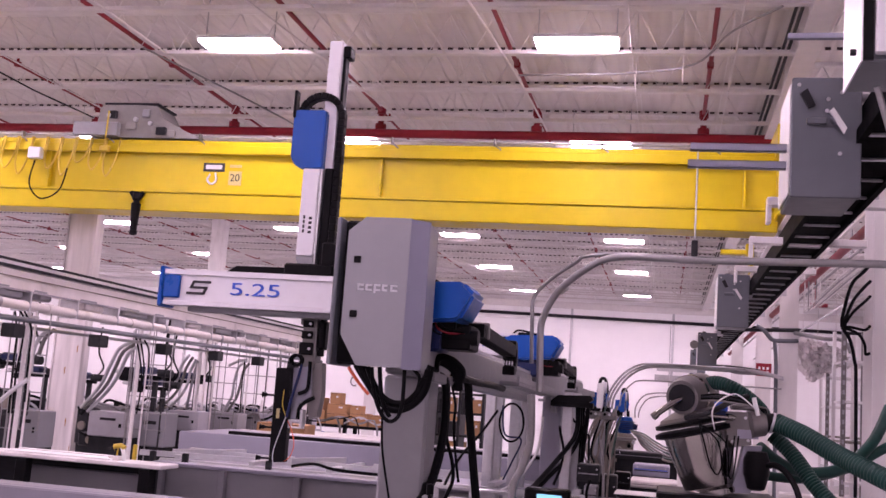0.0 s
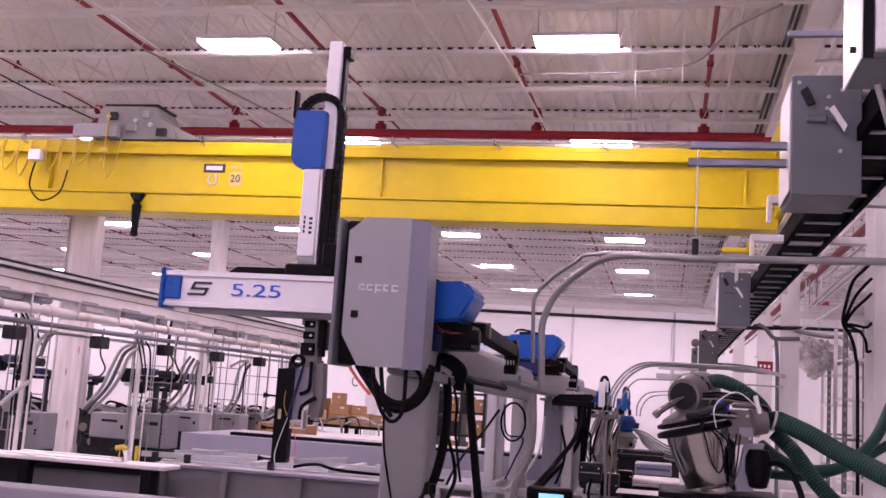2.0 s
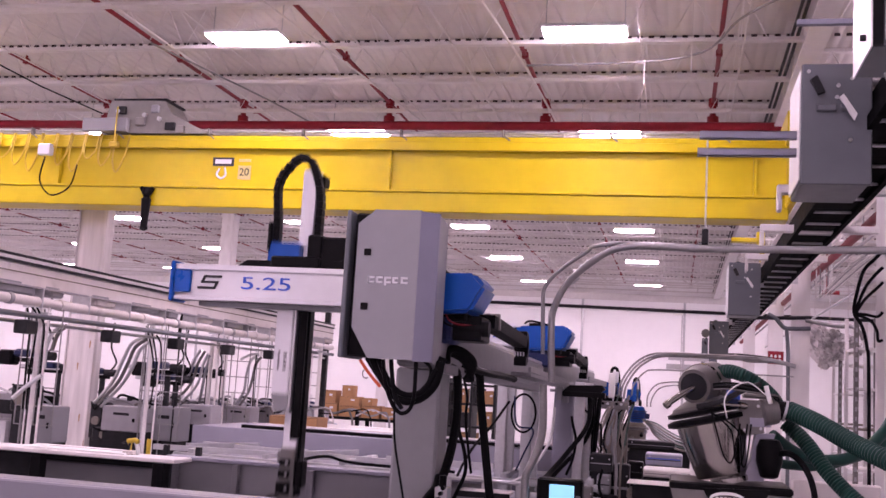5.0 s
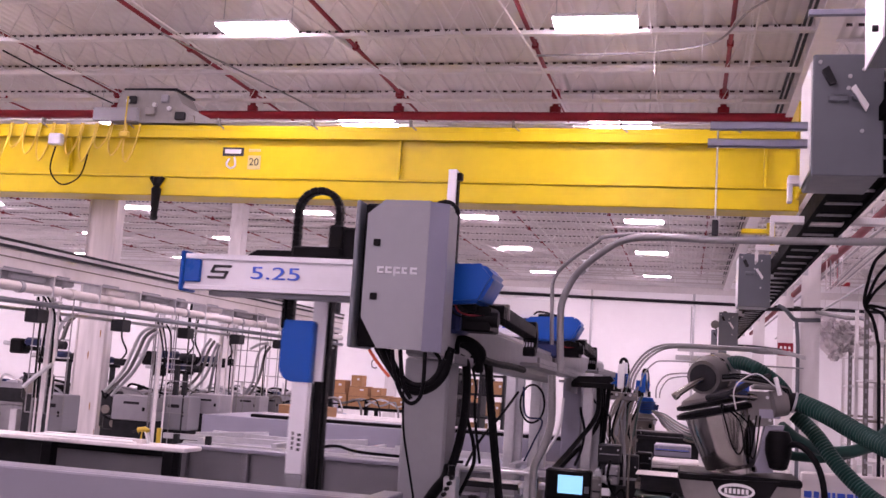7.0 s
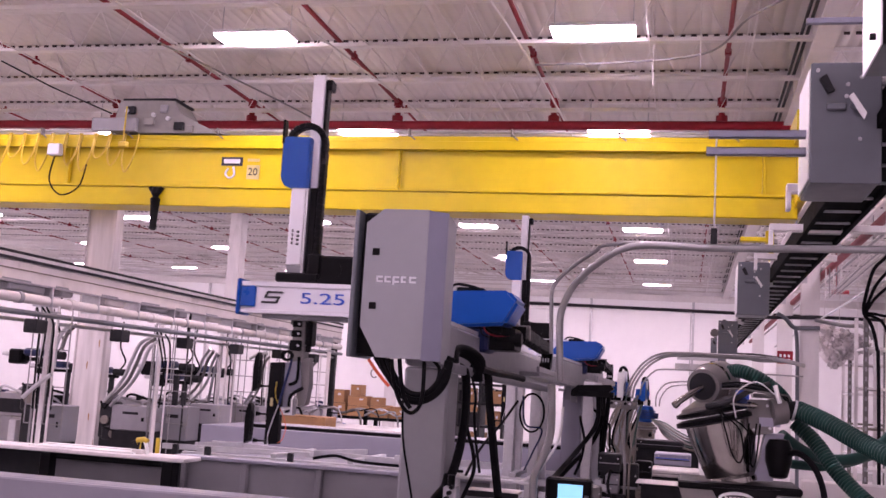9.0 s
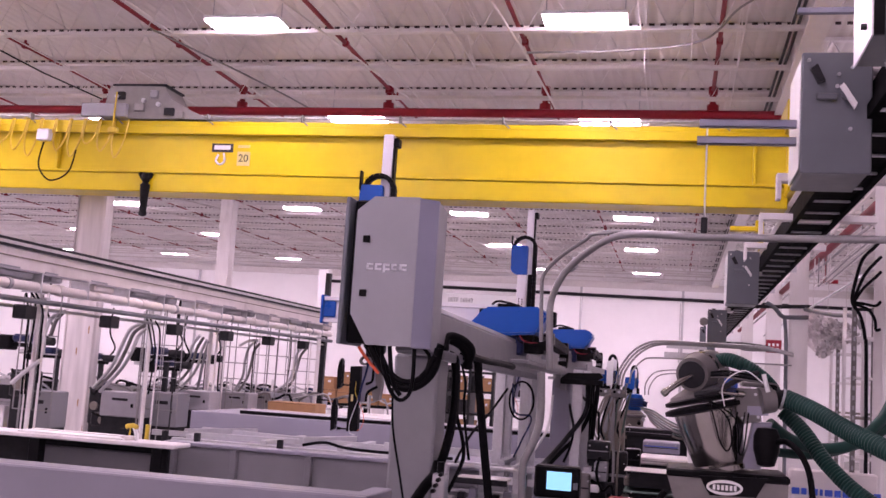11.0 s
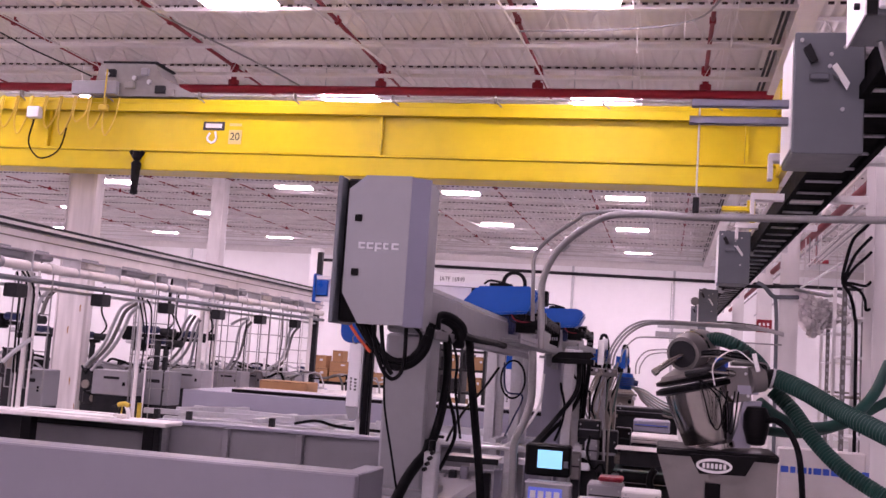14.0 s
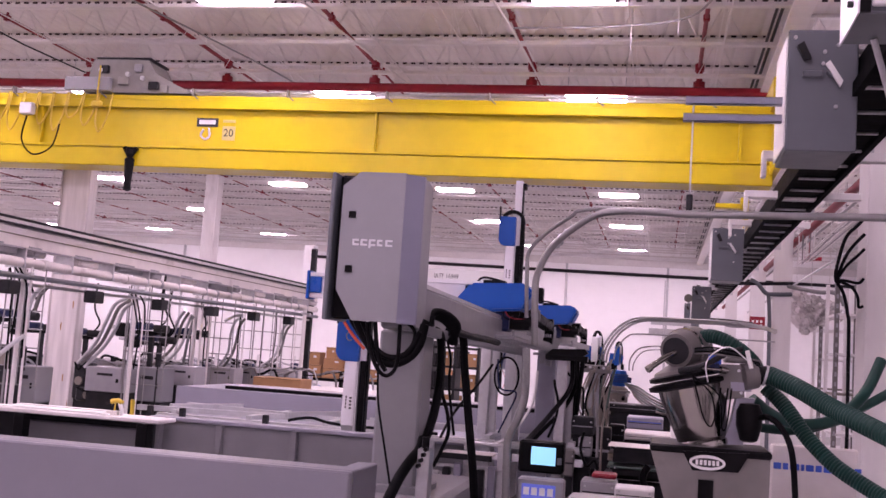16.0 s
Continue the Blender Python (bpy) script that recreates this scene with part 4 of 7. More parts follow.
part("flange", Mesh().box(-0.255, -0.235, -0.13, 0.1, 0.02, 5.4, 0.003), M_SCUFF, big)
part("flange", Mesh().box(0.235, 0.255, -0.13, 0.1, 0.02, 5.4, 0.003), M_SCUFF, big)
part("base_plate", Mesh().box(-0.35, 0.35, -0.3, 0.3, 0, 0.025, 0.004), M_SCUFF, big)
for x, z in ((-0.02, 2.55), (0.1, 1.75), (-0.15, 1.6), (0.16, 2.9), (0.22, 1.35)):
    part("rust_mark", Mesh().prism([(x, z), (x + 0.012, z - 0.02), (x + 0.008, z - 0.12), (x - 0.004, z - 0.13), (x - 0.012, z - 0.04)], "y", -0.103, -0.1), M_CARD, big, "brown rust streak")
column(-12.6, 27.5, 0.36)
column(-11.6, 41.0, 0.4)


def silver_box():
    b = thing("wall_box", (0.604, 3.6, 3.721), "bright silver sheet-metal switch box with an open dark front", "switch box")
    part("case", Mesh().box(0, 0.42, 0.012, 0.37, 0, 0.9, 0.006), M_GREYBOX, b)
    part("side_plate", Mesh().box(-0.006, 0.0, 0.0, 0.37, -0.004, 0.9), M_WHITE, b, "bright bare metal side")
    part("front_strip", Mesh().box(0.0, 0.035, 0.0, 0.012, 0.0, 0.9), M_BLACK, b)
    part("door", Mesh().box(0.04, 0.42, -0.02, 0.012, 0.02, 0.9, 0.004), M_WHITE, b, "bright bare metal door")
    part("knob", Mesh().cyl((-0.006, 0.1, 0.06), (-0.025, 0.1, 0.06), 0.012, n=10), M_DARK, b)
    part("hanger", Mesh().tube([(0.2, 0.2, 0.9), (0.2, 0.2, ZC - 3.721)], 0.012, 8), M_STEEL, b)
    part("support_arm", Mesh().box(0.42, 0.75, 0.1, 0.16, 0.2, 0.26, 0.004), M_STEEL, b)
    part("brace", Mesh().tube([(0.1, 0.3, 0.0), (0.25, 0.5, -0.35)], 0.012, 6), M_STEEL, b)


silver_box()


def strut_rails():
    for k in range(2):
        m = Mesh()
        a, b = ((0.075, 5.45, 3.875), (0.60, 5.45, 3.885)) if k == 0 else ((0.065, 5.45, 3.785), (0.60, 5.45, 3.79))
        m.box(a[0], b[0], 5.43, 5.435, a[2] - 0.02, a[2] + 0.02).box(a[0], b[0], 5.43, 5.47, a[2] + 0.016, a[2] + 0.02).box(a[0], b[0], 5.43, 5.47, a[2] - 0.02, a[2] - 0.016)
        solid("strut_channel", m, M_STRUT, "blue-grey steel strut channel fixed to a switch box", "strut channel", "strut channels")
    r = thing("hanger_rod", (0.115, 5.44, 3.35), "thin threaded hanger rod with a pipe clamp", "hanger rod")
    part("rod", Mesh().tube([(0, 0, 0.0), (0, 0, 0.5)], 0.005, 6), M_STEEL, r)
    part("clamp", Mesh().box(-0.016, 0.016, -0.02, 0.02, -0.05, 0.03, 0.004), M_DARK, r)


strut_rails()


# ---- conduits that rise from each machine and run to the busway ----
def arch(label, pts, radius, mat=None, name="conduit"):
    return solid(name, Mesh().tube(pts, radius, 10, smooth=6), mat or M_CONDUIT, label, "conduit", "conduits")


BENT = "bent galvanised steel conduit rising over a machine"
arch(BENT, [(-0.795, 6.300, 2.734), (-0.807, 6.300, 3.007), (-0.801, 6.300, 3.138), (-0.698, 6.250, 3.247), (-0.538, 6.100, 3.336), (-0.482, 6.000, 3.357), (-0.265, 5.800, 3.346), (0.118, 5.450, 3.283)], 0.012)
arch(BENT, [(-0.699, 6.000, 2.566), (-0.715, 6.000, 2.855), (-0.706, 6.000, 2.986), (-0.628, 5.950, 3.132), (-0.481, 5.850, 3.249), (-0.353, 5.750, 3.307), (-0.196, 5.600, 3.307), (0.118, 5.450, 3.280)], 0.02)
arch("straight galvanised steel conduit along the busway", [(0.039, 5.440, 3.278), (0.534, 5.400, 3.281), (0.949, 5.350, 3.283), (1.343, 5.300, 3.279)], 0.02)
arch("flexible grey conduit dropping beside a post", [(-0.797, 6.400, 2.553), (-0.788, 6.400, 2.278), (-0.824, 6.400, 2.122), (-0.875, 6.400, 1.999), (-0.876, 6.400, 1.829), (-0.869, 6.400, 1.594)], 0.024)
for dx, dy in ((0, 0), (4, 3), (9, 5)):
    arch(BENT, [moved((-0.749, 14.000, 2.529), 0.0076 * dx, -0.0076 * dy), moved((-0.714, 14.000, 2.717), 0.0076 * dx, -0.0076 * dy), moved((-0.563, 14.000, 2.950), 0.0076 * dx, -0.0076 * dy), moved((-0.350, 14.000, 3.089), 0.0076 * dx, -0.0076 * dy), moved((-0.058, 13.500, 3.098), 0.0073 * dx, -0.0073 * dy), moved((0.412, 13.000, 3.076), 0.0070 * dx, -0.0070 * dy), moved((0.964, 12.500, 3.047), 0.0068 * dx, -0.0068 * dy), (1.64, 15.85, 3.12 - 0.0068 * dy)], 0.0135)
arch(BENT, [(-0.622, 15.000, 2.543), (-0.590, 15.000, 2.704), (-0.457, 15.000, 2.871), (-0.277, 14.500, 2.907), (0.417, 14.000, 2.898), (1.62, 15.85, 2.95)], 0.011)
arch(BENT, [(-0.538, 20.000, 2.366), (-0.527, 20.000, 2.578), (-0.390, 20.000, 2.776), (-0.165, 20.000, 2.843), (0.234, 19.000, 2.841), (1.68, 20.55, 2.86)], 0.0135)
arch(BENT, [(-0.480, 20.200, 2.369), (-0.456, 20.200, 2.530), (-0.328, 20.200, 2.719), (-0.111, 20.000, 2.784), (0.237, 19.000, 2.781), (1.68, 20.55, 2.80)], 0.012)
solid("conduit_coupling", Mesh().cyl((-0.633, 6.150, 3.165), (-0.598, 6.120, 3.190), 0.026, n=10), M_STEEL, "round steel coupling on a conduit", "coupling", "couplings")
for k in range(3):
    x, y, z = moved((-0.591, 6.000, 3.199), 0.035 * k, 0.028 * k)
    solid("conduit_clip", Mesh().box(x - 0.012, x + 0.012, y - 0.03, y + 0.02, z - 0.016, z + 0.016, 0.004), M_STEEL, "small steel clip on a conduit", "clip", "conduit clips")


# ---- the near machine: platen, guards and injection unit ----
def near_machine():
    m = thing("moulding_machine", (0, 0, 0), "large grey injection moulding machine under the robot", "machine", "moulding machines")
    part("bed", Mesh().box(-7.5, 3.0, 5.3, 7.4, 0.0, 0.95, 0.02), M_MACH, m)
    part("fixed_platen", Mesh().box(-1.75, -1.12, 5.2, 7.2, 0.95, 1.70, 0.03), M_MACH, m)
    part("moving_platen", Mesh().box(-4.2, -3.6, 5.4, 7.0, 0.95, 1.6, 0.03), M_DARK, m)
    for y in (5.5, 6.9):
        part("tie_bar", Mesh().cyl((-6.5, y, 1.35), (-1.5, y, 1.35), 0.07), M_STAIN, m)
    z = 1.906
    near = Mesh().box(-6.5, -1.393, 4.8, 4.86, 0.3, z, 0.008)
    near.box(-6.5, -1.393, 4.86, 5.02, z - 0.02, z, 0.006)
    part("front_guard", near, M_NEARGUARD, m, "smooth pale grey sheet-metal guard")
    part("guard_end", Mesh().box(-1.498, -1.393 + 0.0, 4.862, 5.3, 0.3, z - 0.004, 0.006), M_NEARGUARD, m)
    # rear guard with its white top board and open bays, filled by a dark sheet
    zr = 1.879
    part("rear_guard", Mesh().box(-3.536, -1.2, 7.0, 7.05, 0.5, zr, 0.006), M_GUARD, m, "grey sheet-metal rear guard")
    part("guard_edge", Mesh().box(-3.536, -1.2, 6.97, 7.09, zr, zr + 0.025, 0.004), M_LAV, m)
    for x in (-2.991, -2.441, -3.454):
        part("stiffener", Mesh().box(x - 0.022, x + 0.022, 6.95, 7.0, 0.5, zr - 0.002, 0.004), M_GUARD, m)
    part("bolt", Mesh().cyl((-3.018, 6.990, 1.676), (-3.005, 6.960, 1.679), 0.012, n=8), M_DARK, m)
    part("bolt", Mesh().cyl((-2.442, 6.990, 1.666), (-2.432, 6.960, 1.670), 0.012, n=8), M_DARK, m)
    zt = 1.916
    part("top_board", Mesh().box(-6.5, -3.236, 6.52, 6.78, zt - 0.03, zt, 0.006), M_COLUMN, m, "white top board")
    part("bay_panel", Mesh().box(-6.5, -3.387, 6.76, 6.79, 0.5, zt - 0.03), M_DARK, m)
    for x in (-4.260, -3.345):
        part("bay_post", Mesh().box(x - 0.04, x + 0.04, 6.5, 6.58, 0.5, zt - 0.03, 0.004), M_BLACK, m)
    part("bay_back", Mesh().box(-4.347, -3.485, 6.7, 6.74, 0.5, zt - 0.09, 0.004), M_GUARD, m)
    # injection unit under the hopper
    part("injection_unit", Mesh().box(-0.55, 2.6, 6.0, 7.2, 0.95, 1.62, 0.03), M_MACH, m)
    part("barrel_cover", Mesh().box(-0.9, 0.1, 6.2, 6.9, 1.2, 1.62, 0.04), M_DARK, m)
    part("name_panel", Mesh().box(0.783, 1.349, 7.6, 7.7, 1.2, 2.018, 0.01), M_TRAY, m, "pale machine side panel with blue marking")
    x = 0.80
    for w in (0.05, 0.035, 0.06, 0.02, 0.05, 0.04, 0.062, 0.048, 0.052, 0.044):
        part("marking", Mesh().box(x, x + w, 7.592, 7.6, 1.852, 1.895, 0.004), M_BLUEINK, m)
        x += w + 0.012
    # clear safety screen frame beside the post
    for x in (-1.461, -1.213, -0.988):
        part("screen_post", Mesh().box(x - 0.02, x + 0.02, 6.9, 6.94, 1.2, 1.919, 0.004), M_ALU, m)
    for dz in (0.0, 0.16, 0.3):
        part("screen_rail", Mesh().box(-1.480, -0.969, 6.895, 6.945, 1.919 - dz - 0.02, 1.919 - dz, 0.004), M_ALU, m)
    (xa, za), (xb, zb) = (-1.349, 1.852), (-1.017, 1.858)
    part("ledge", Mesh().box(xa, xb, 6.7, 6.89, zb - 0.02, zb, 0.003), M_TRAY, m, "dusty pale ledge with a dark edge")
    part("ledge_edge", Mesh().box(xa - 0.005, xb + 0.005, 6.685, 6.70, zb - 0.04, zb - 0.004), M_DARK, m)
    for k in range(6):
        part("valve_row", Mesh().box(-1.427 + 0.075 * k, -1.427 + 0.075 * k + 0.05, 6.8, 6.86, 1.5, 1.72 + 0.03 * (k % 3), 0.006), (M_ALU, M_DARK, M_LAV)[k % 3], m)
    return m


near_machine()


def board_things():
    """A paper strip and a small air gun left on the white top board."""
    (xa, za), (xb, zb) = (-4.442, 1.913), (-3.632, 1.913)
    solid("paper_strip", Mesh().box(xa, xb, 6.56, 6.72, 1.916, 1.928, 0.003).box(xa + 0.02, xb - 0.05, 6.7, 6.76, 1.928, 1.936, 0.002), M_TAG, "white paper strip lying on the top board", "paper")
    x = (-3.616, 1.936)[0]
    g = thing("air_gun", (x, 6.62, 1.916), "small yellow and white air gun on the top board", "air gun")
    part("body", Mesh().tube([(-0.03, 0, 0.09), (0.02, 0, 0.10), (0.05, 0, 0.085)], 0.018, 10), M_YPIPE, g, "yellow body")
    part("grip", Mesh().tube([(0.03, 0, 0.09), (0.05, 0, 0.04), (0.055, 0, 0.0)], 0.014, 8), M_TAG, g, "white grip")
    part("foot", Mesh().box(-0.05, 0.03, -0.03, 0.03, 0.0, 0.03, 0.006), M_TRAY, g)
    part("stem", Mesh().tube([(-0.02, 0, 0.03), (-0.01, 0, 0.09)], 0.008, 6), M_DARK, g)
    part("nozzle", Mesh().tube([(-0.03, 0, 0.09), (-0.07, 0, 0.075)], 0.008, 6), M_DARK, g)


board_things()


# ---- hopper loader with green hoses ----
def ribbed(pts, r, name="hose"):
    """A corrugated hose: a core with raised rings."""
    line = curve([Vector(p) for p in pts], 12)
    total = sum((b - a).length for a, b in zip(line, line[1:]))
    n = int(total / (r * 0.10))
    out, i, gone = [], 0, 0.0
    for k in range(n + 1):
        want = total * k / n
        while i < len(line) - 2 and gone + (line[i + 1] - line[i]).length < want:
            gone += (line[i + 1] - line[i]).length
            i += 1
        d = line[i + 1] - line[i]
        out.append(line[i] + d * min((want - gone) / d.length, 1.0))
    return Mesh().tube(out, [r * (1.0, 0.96, 0.84, 0.96)[k % 4] for k in range(n + 1)], 14)


def loader():
    D = 6.5
    h = thing("hopper_loader", (0, 0, 0), "stainless hopper loader with grey castings and green hoses", "material loader")
    part("hopper", Mesh().prism([(-0.028, 2.027), (0.642, 2.043), (0.640, 1.723), (0.087, 1.671)], "y", D - 0.25, D + 0.25), M_HOPPER, h, "brushed steel hopper body")
    part("hopper_rim", Mesh().box(-0.029, 0.648, D - 0.28, D + 0.28, 2.011, 2.054, 0.01), M_BLACK, h, "black hopper rim")
    part("badge_panel", Mesh().prism([(0.154, 2.026), (0.527, 2.040), (0.467, 1.929), (0.214, 1.921)], "y", D - 0.29, D - 0.255), M_BLACK, h)
    b = Vector((0.294, 6.500, 1.971))
    part("badge", Mesh().spin([(0.001, 0.0), (0.1, 0.0), (0.1, 0.01), (0.001, 0.01)], (0, 0, 0), 28, "y"), M_TAG, h, "oval white maker's badge").matrix_basis = at(b.x, D - 0.302, b.z) @ Matrix.Diagonal((1, 1, 0.42, 1))
    part("badge_ring", Mesh().spin([(0.001, 0.0), (0.085, 0.0), (0.085, 0.004), (0.001, 0.004)], (0, 0, 0), 28, "y"), M_INK, h).matrix_basis = at(b.x, D - 0.305, b.z) @ Matrix.Diagonal((1, 1, 0.3, 1))
    for i in range(6):
        part("badge_bar", Mesh().box(b.x - 0.065 + i * 0.023, b.x - 0.05 + i * 0.023, D - 0.31, D - 0.306, b.z - 0.014, b.z + 0.014), M_TAG, h)
    part("slide_slot", Mesh().box(0.250, 0.334, D - 0.27, D - 0.25, 1.691, 1.871), M_BLACK, h)
    r = 0.19
    part("vessel", Mesh().spin([(0.14, -0.16), (0.15, -0.10), (0.19, 0.10), (0.20, 0.20), (0.19, 0.21)], Vector((0.269, 6.500, 2.202)) - Vector((0, 0, 0.0)), 32), M_STAIN, h, "polished stainless vacuum vessel")
    part("vessel_foot", Mesh().spin([(0.165, -0.03), (0.165, 0.0), (0.145, 0.02)], (0.274, 6.500, 2.062), 28), M_STAIN, h)
    part("clamp_ring", Mesh().spin([(0.2, 0.0), (0.235, 0.01), (0.235, 0.035), (0.2, 0.045)], (0.255, 6.500, 2.385), 32), M_BLACK, h, "black rubber clamp ring")
    part("clamp_ring", Mesh().spin([(0.19, 0.0), (0.222, 0.01), (0.222, 0.03), (0.19, 0.04)], (0.253, 6.500, 2.438), 32), M_BLACK, h)
    part("lid", Mesh().spin([(0.21, 0.0), (0.19, 0.05), (0.10, 0.09), (0.05, 0.1)], (0.259, 6.500, 2.446), 28), M_CAST, h)
    lean = at(*(0.233, 6.500, 2.099)) @ Matrix.Rotation(radians(-14), 4, "Y") @ at(*(0.233, 6.500, 2.099)).inverted()
    for q in h.children:
        if q.name.split(".")[0] in ("vessel", "vessel_foot", "clamp_ring", "lid"):
            q.matrix_basis = lean
    # inclined motor drum
    e0, e1 = Vector((0.096, 6.360, 2.593)), Vector((0.209, 6.620, 2.638))
    part("drum", Mesh().tube([e0, e0 + (e1 - e0) * 0.3, e0 + (e1 - e0) * 0.34, e1], [0.10, 0.112, 0.118, 0.118], 28), M_CAST, h, "round cast grey filter drum")
    part("drum_face", Mesh().tube([e0 - (e1 - e0) * 0.04, e0 + (e1 - e0) * 0.01], 0.08, 24), M_DARK, h)
    part("drum_band", Mesh().tube([e0 + (e1 - e0) * 0.35, e0 + (e1 - e0) * 0.45], 0.123, 28), M_STAIN, h)
    part("spout", Mesh().tube([(0.093, 6.360, 2.586), (0.023, 6.300, 2.541), (-0.058, 6.240, 2.480)], 0.018, 12).tube([(-0.046, 6.240, 2.487), (-0.064, 6.230, 2.470)], 0.022, 12), M_STAIN, h, "polished steel spout")
    part("saddle", Mesh().tube([(0.116, 6.300, 2.477), (0.241, 6.260, 2.512), (0.367, 6.300, 2.586), (0.467, 6.400, 2.626)], 0.017, 8, smooth=5), M_DARK, h)
    # valve casting on the side
    part("valve_body", Mesh().prism([(0.349, 2.532), (0.479, 2.535), (0.497, 2.349), (0.403, 2.328), (0.357, 2.380)], "y", D - 0.12, D + 0.12), M_CAST, h, "cast grey valve body")
    part("valve_side", Mesh().tube([(0.481, 6.380, 2.464), (0.564, 6.400, 2.476)], [0.08, 0.07], 20), M_CAST, h, "round grey valve end")
    part("valve_top", Mesh().box(0.38, 0.55, D - 0.13, D + 0.1, 2.545, 2.575, 0.01).box(0.42, 0.50, D - 0.1, D + 0.04, 2.575, 2.60, 0.006), M_CAST, h)
    for k, (x, z) in enumerate(((0.372, 2.501), (0.460, 2.501), (0.389, 2.360), (0.477, 2.373))):
        part("bolt", Mesh().cyl((x, D - 0.135, z), (x, D - 0.12, z), 0.009, n=8), M_STEEL, h)
    part("plate", Mesh().prism([(0.415, 2.433), (0.532, 2.435), (0.533, 2.384), (0.417, 2.381)], "y", D - 0.14, D - 0.12), M_LAV, h)
    part("solenoid", Mesh().box((0.284, 2.547)[0], (0.344, 2.551)[0], D - 0.22, D - 0.14, (0.286, 2.482)[1], (0.284, 2.547)[1], 0.006), M_NAVY, h, "dark navy solenoid")
    part("white_tube", Mesh().tube([(0.496, 6.300, 2.620), (0.510, 6.300, 2.563), (0.523, 6.300, 2.519)], 0.013, 8), M_TAG, h, "short white tube")
    for k in range(4):
        part("wire", Mesh().tube([moved((0.198, 6.260, 2.611), 0, -0.01 * k), moved((0.292, 6.260, 2.624), 0, -0.012 * k), moved((0.420, 6.280, 2.608), 0, -0.01 * k), moved((0.535, 6.340, 2.565), 0.01 * k, 0), moved((0.576, 6.400, 2.503), 0, 0.01 * k)], 0.006, 5, smooth=5), (M_RUBBER, M_DARK, M_RUBBER, M_CAST)[k], h)
    part("valve_arm", Mesh().tube([(0.240, 6.260, 2.502), (0.313, 6.280, 2.497), (0.394, 6.320, 2.497)], 0.013, 10).cyl((0.349, 6.300, 2.500), (0.382, 6.320, 2.496), 0.02, n=10), M_STAIN, h)
    part("coupling", Mesh().tube([(0.572, 6.450, 2.481), (0.641, 6.440, 2.486)], 0.055, 18), M_BLACK, h)
    part("hose_clamp", Mesh().tube([(0.609, 6.440, 2.484), (0.622, 6.440, 2.481)], 0.062, 18), M_STEEL, h)
    part("valve_lower", Mesh().prism([(0.455, 2.34), (0.56, 2.345), (0.535, 2.240), (0.50, 2.073), (0.385, 2.068), (0.43, 2.2)], "y", D - 0.1, D + 0.08), M_LAV, h)
    part("motor", Mesh().spin([(0.03, -0.125), (0.05, -0.115), (0.074, -0.03), (0.074, 0.05), (0.055, 0.095), (0.02, 0.1)], (0.528, 6.380, 2.218), 20), M_BLACK, h, "black finned motor")
    for i in (0, 2, 3):
        part("wire", Mesh().tube([(0.195, 6.250, 2.450), moved((0.223, 6.220, 2.356), 0.04 * i, 0), moved((0.267, 6.220, 2.215), 0.033 * i, -0.013 * i), moved((0.316, 6.250, 2.185), 0.026 * i, 0), moved((0.355, 6.250, 2.397), 0.02 * i, 0)], 0.005, 5, smooth=5), M_RUBBER, h)
    part("wire", Mesh().tube([(0.282, 6.250, 2.424), (0.265, 6.240, 2.520), (0.300, 6.240, 2.587), (0.393, 6.250, 2.632), (0.493, 6.300, 2.568)], 0.004, 5, smooth=5), M_TAG, h, "white signal wire")
    part("air_port", Mesh().box(0.280, 0.353, 6.28, 6.34, 2.529, 2.588, 0.004), M_BLUEINK, h)
    part("hose_cuff", Mesh().tube([(0.252, 6.550, 2.686), (0.239, 6.550, 2.668)], 0.062, 16), M_STEEL, h)
    part("hose", ribbed([(0.206, 6.550, 2.660), (0.282, 6.500, 2.697), (0.379, 6.450, 2.675), (0.478, 6.450, 2.618), (0.558, 6.500, 2.546), (0.592, 6.600, 2.474)], 0.043), M_HOSE, h, "green ribbed vacuum hose")
    part("hose", ribbed([(0.641, 6.440, 2.486), (0.777, 6.300, 2.426), (0.932, 6.100, 2.334), (1.044, 5.900, 2.276), (1.198, 5.700, 2.200)], 0.056), M_HOSE, h, "thick green ribbed hose")
    part("hose", ribbed([(0.632, 6.550, 2.411), (0.742, 6.500, 2.304), (0.860, 6.400, 2.139), (1.001, 6.300, 2.001), (1.164, 6.200, 1.902), (1.289, 6.100, 1.835)], 0.047), M_HOSE, h, "green ribbed hose")
    part("hose", Mesh().tube([(0.566, 6.700, 2.334), (0.712, 6.800, 2.238), (0.891, 6.900, 2.195), (1.105, 7.000, 2.241), (1.304, 7.200, 2.409), (1.420, 7.300, 2.634)], 0.036, 12, smooth=6), M_HOSE, h, "green hose curving behind a column")
    part("hose", Mesh().tube([(0.623, 6.900, 2.157), (0.871, 7.000, 2.153), (1.155, 7.100, 2.240), (1.322, 7.200, 2.338), (1.506, 7.200, 2.459)], 0.03, 12, smooth=6), M_HOSE, h)
    part("power_cable", Mesh().tube([(0.565, 6.350, 2.232), (0.629, 6.300, 2.246), (0.702, 6.250, 2.184), (0.752, 6.200, 2.051), (0.778, 6.200, 1.775)], 0.018, 8, smooth=6), M_RUBBER, h, "black power cable")


loader()


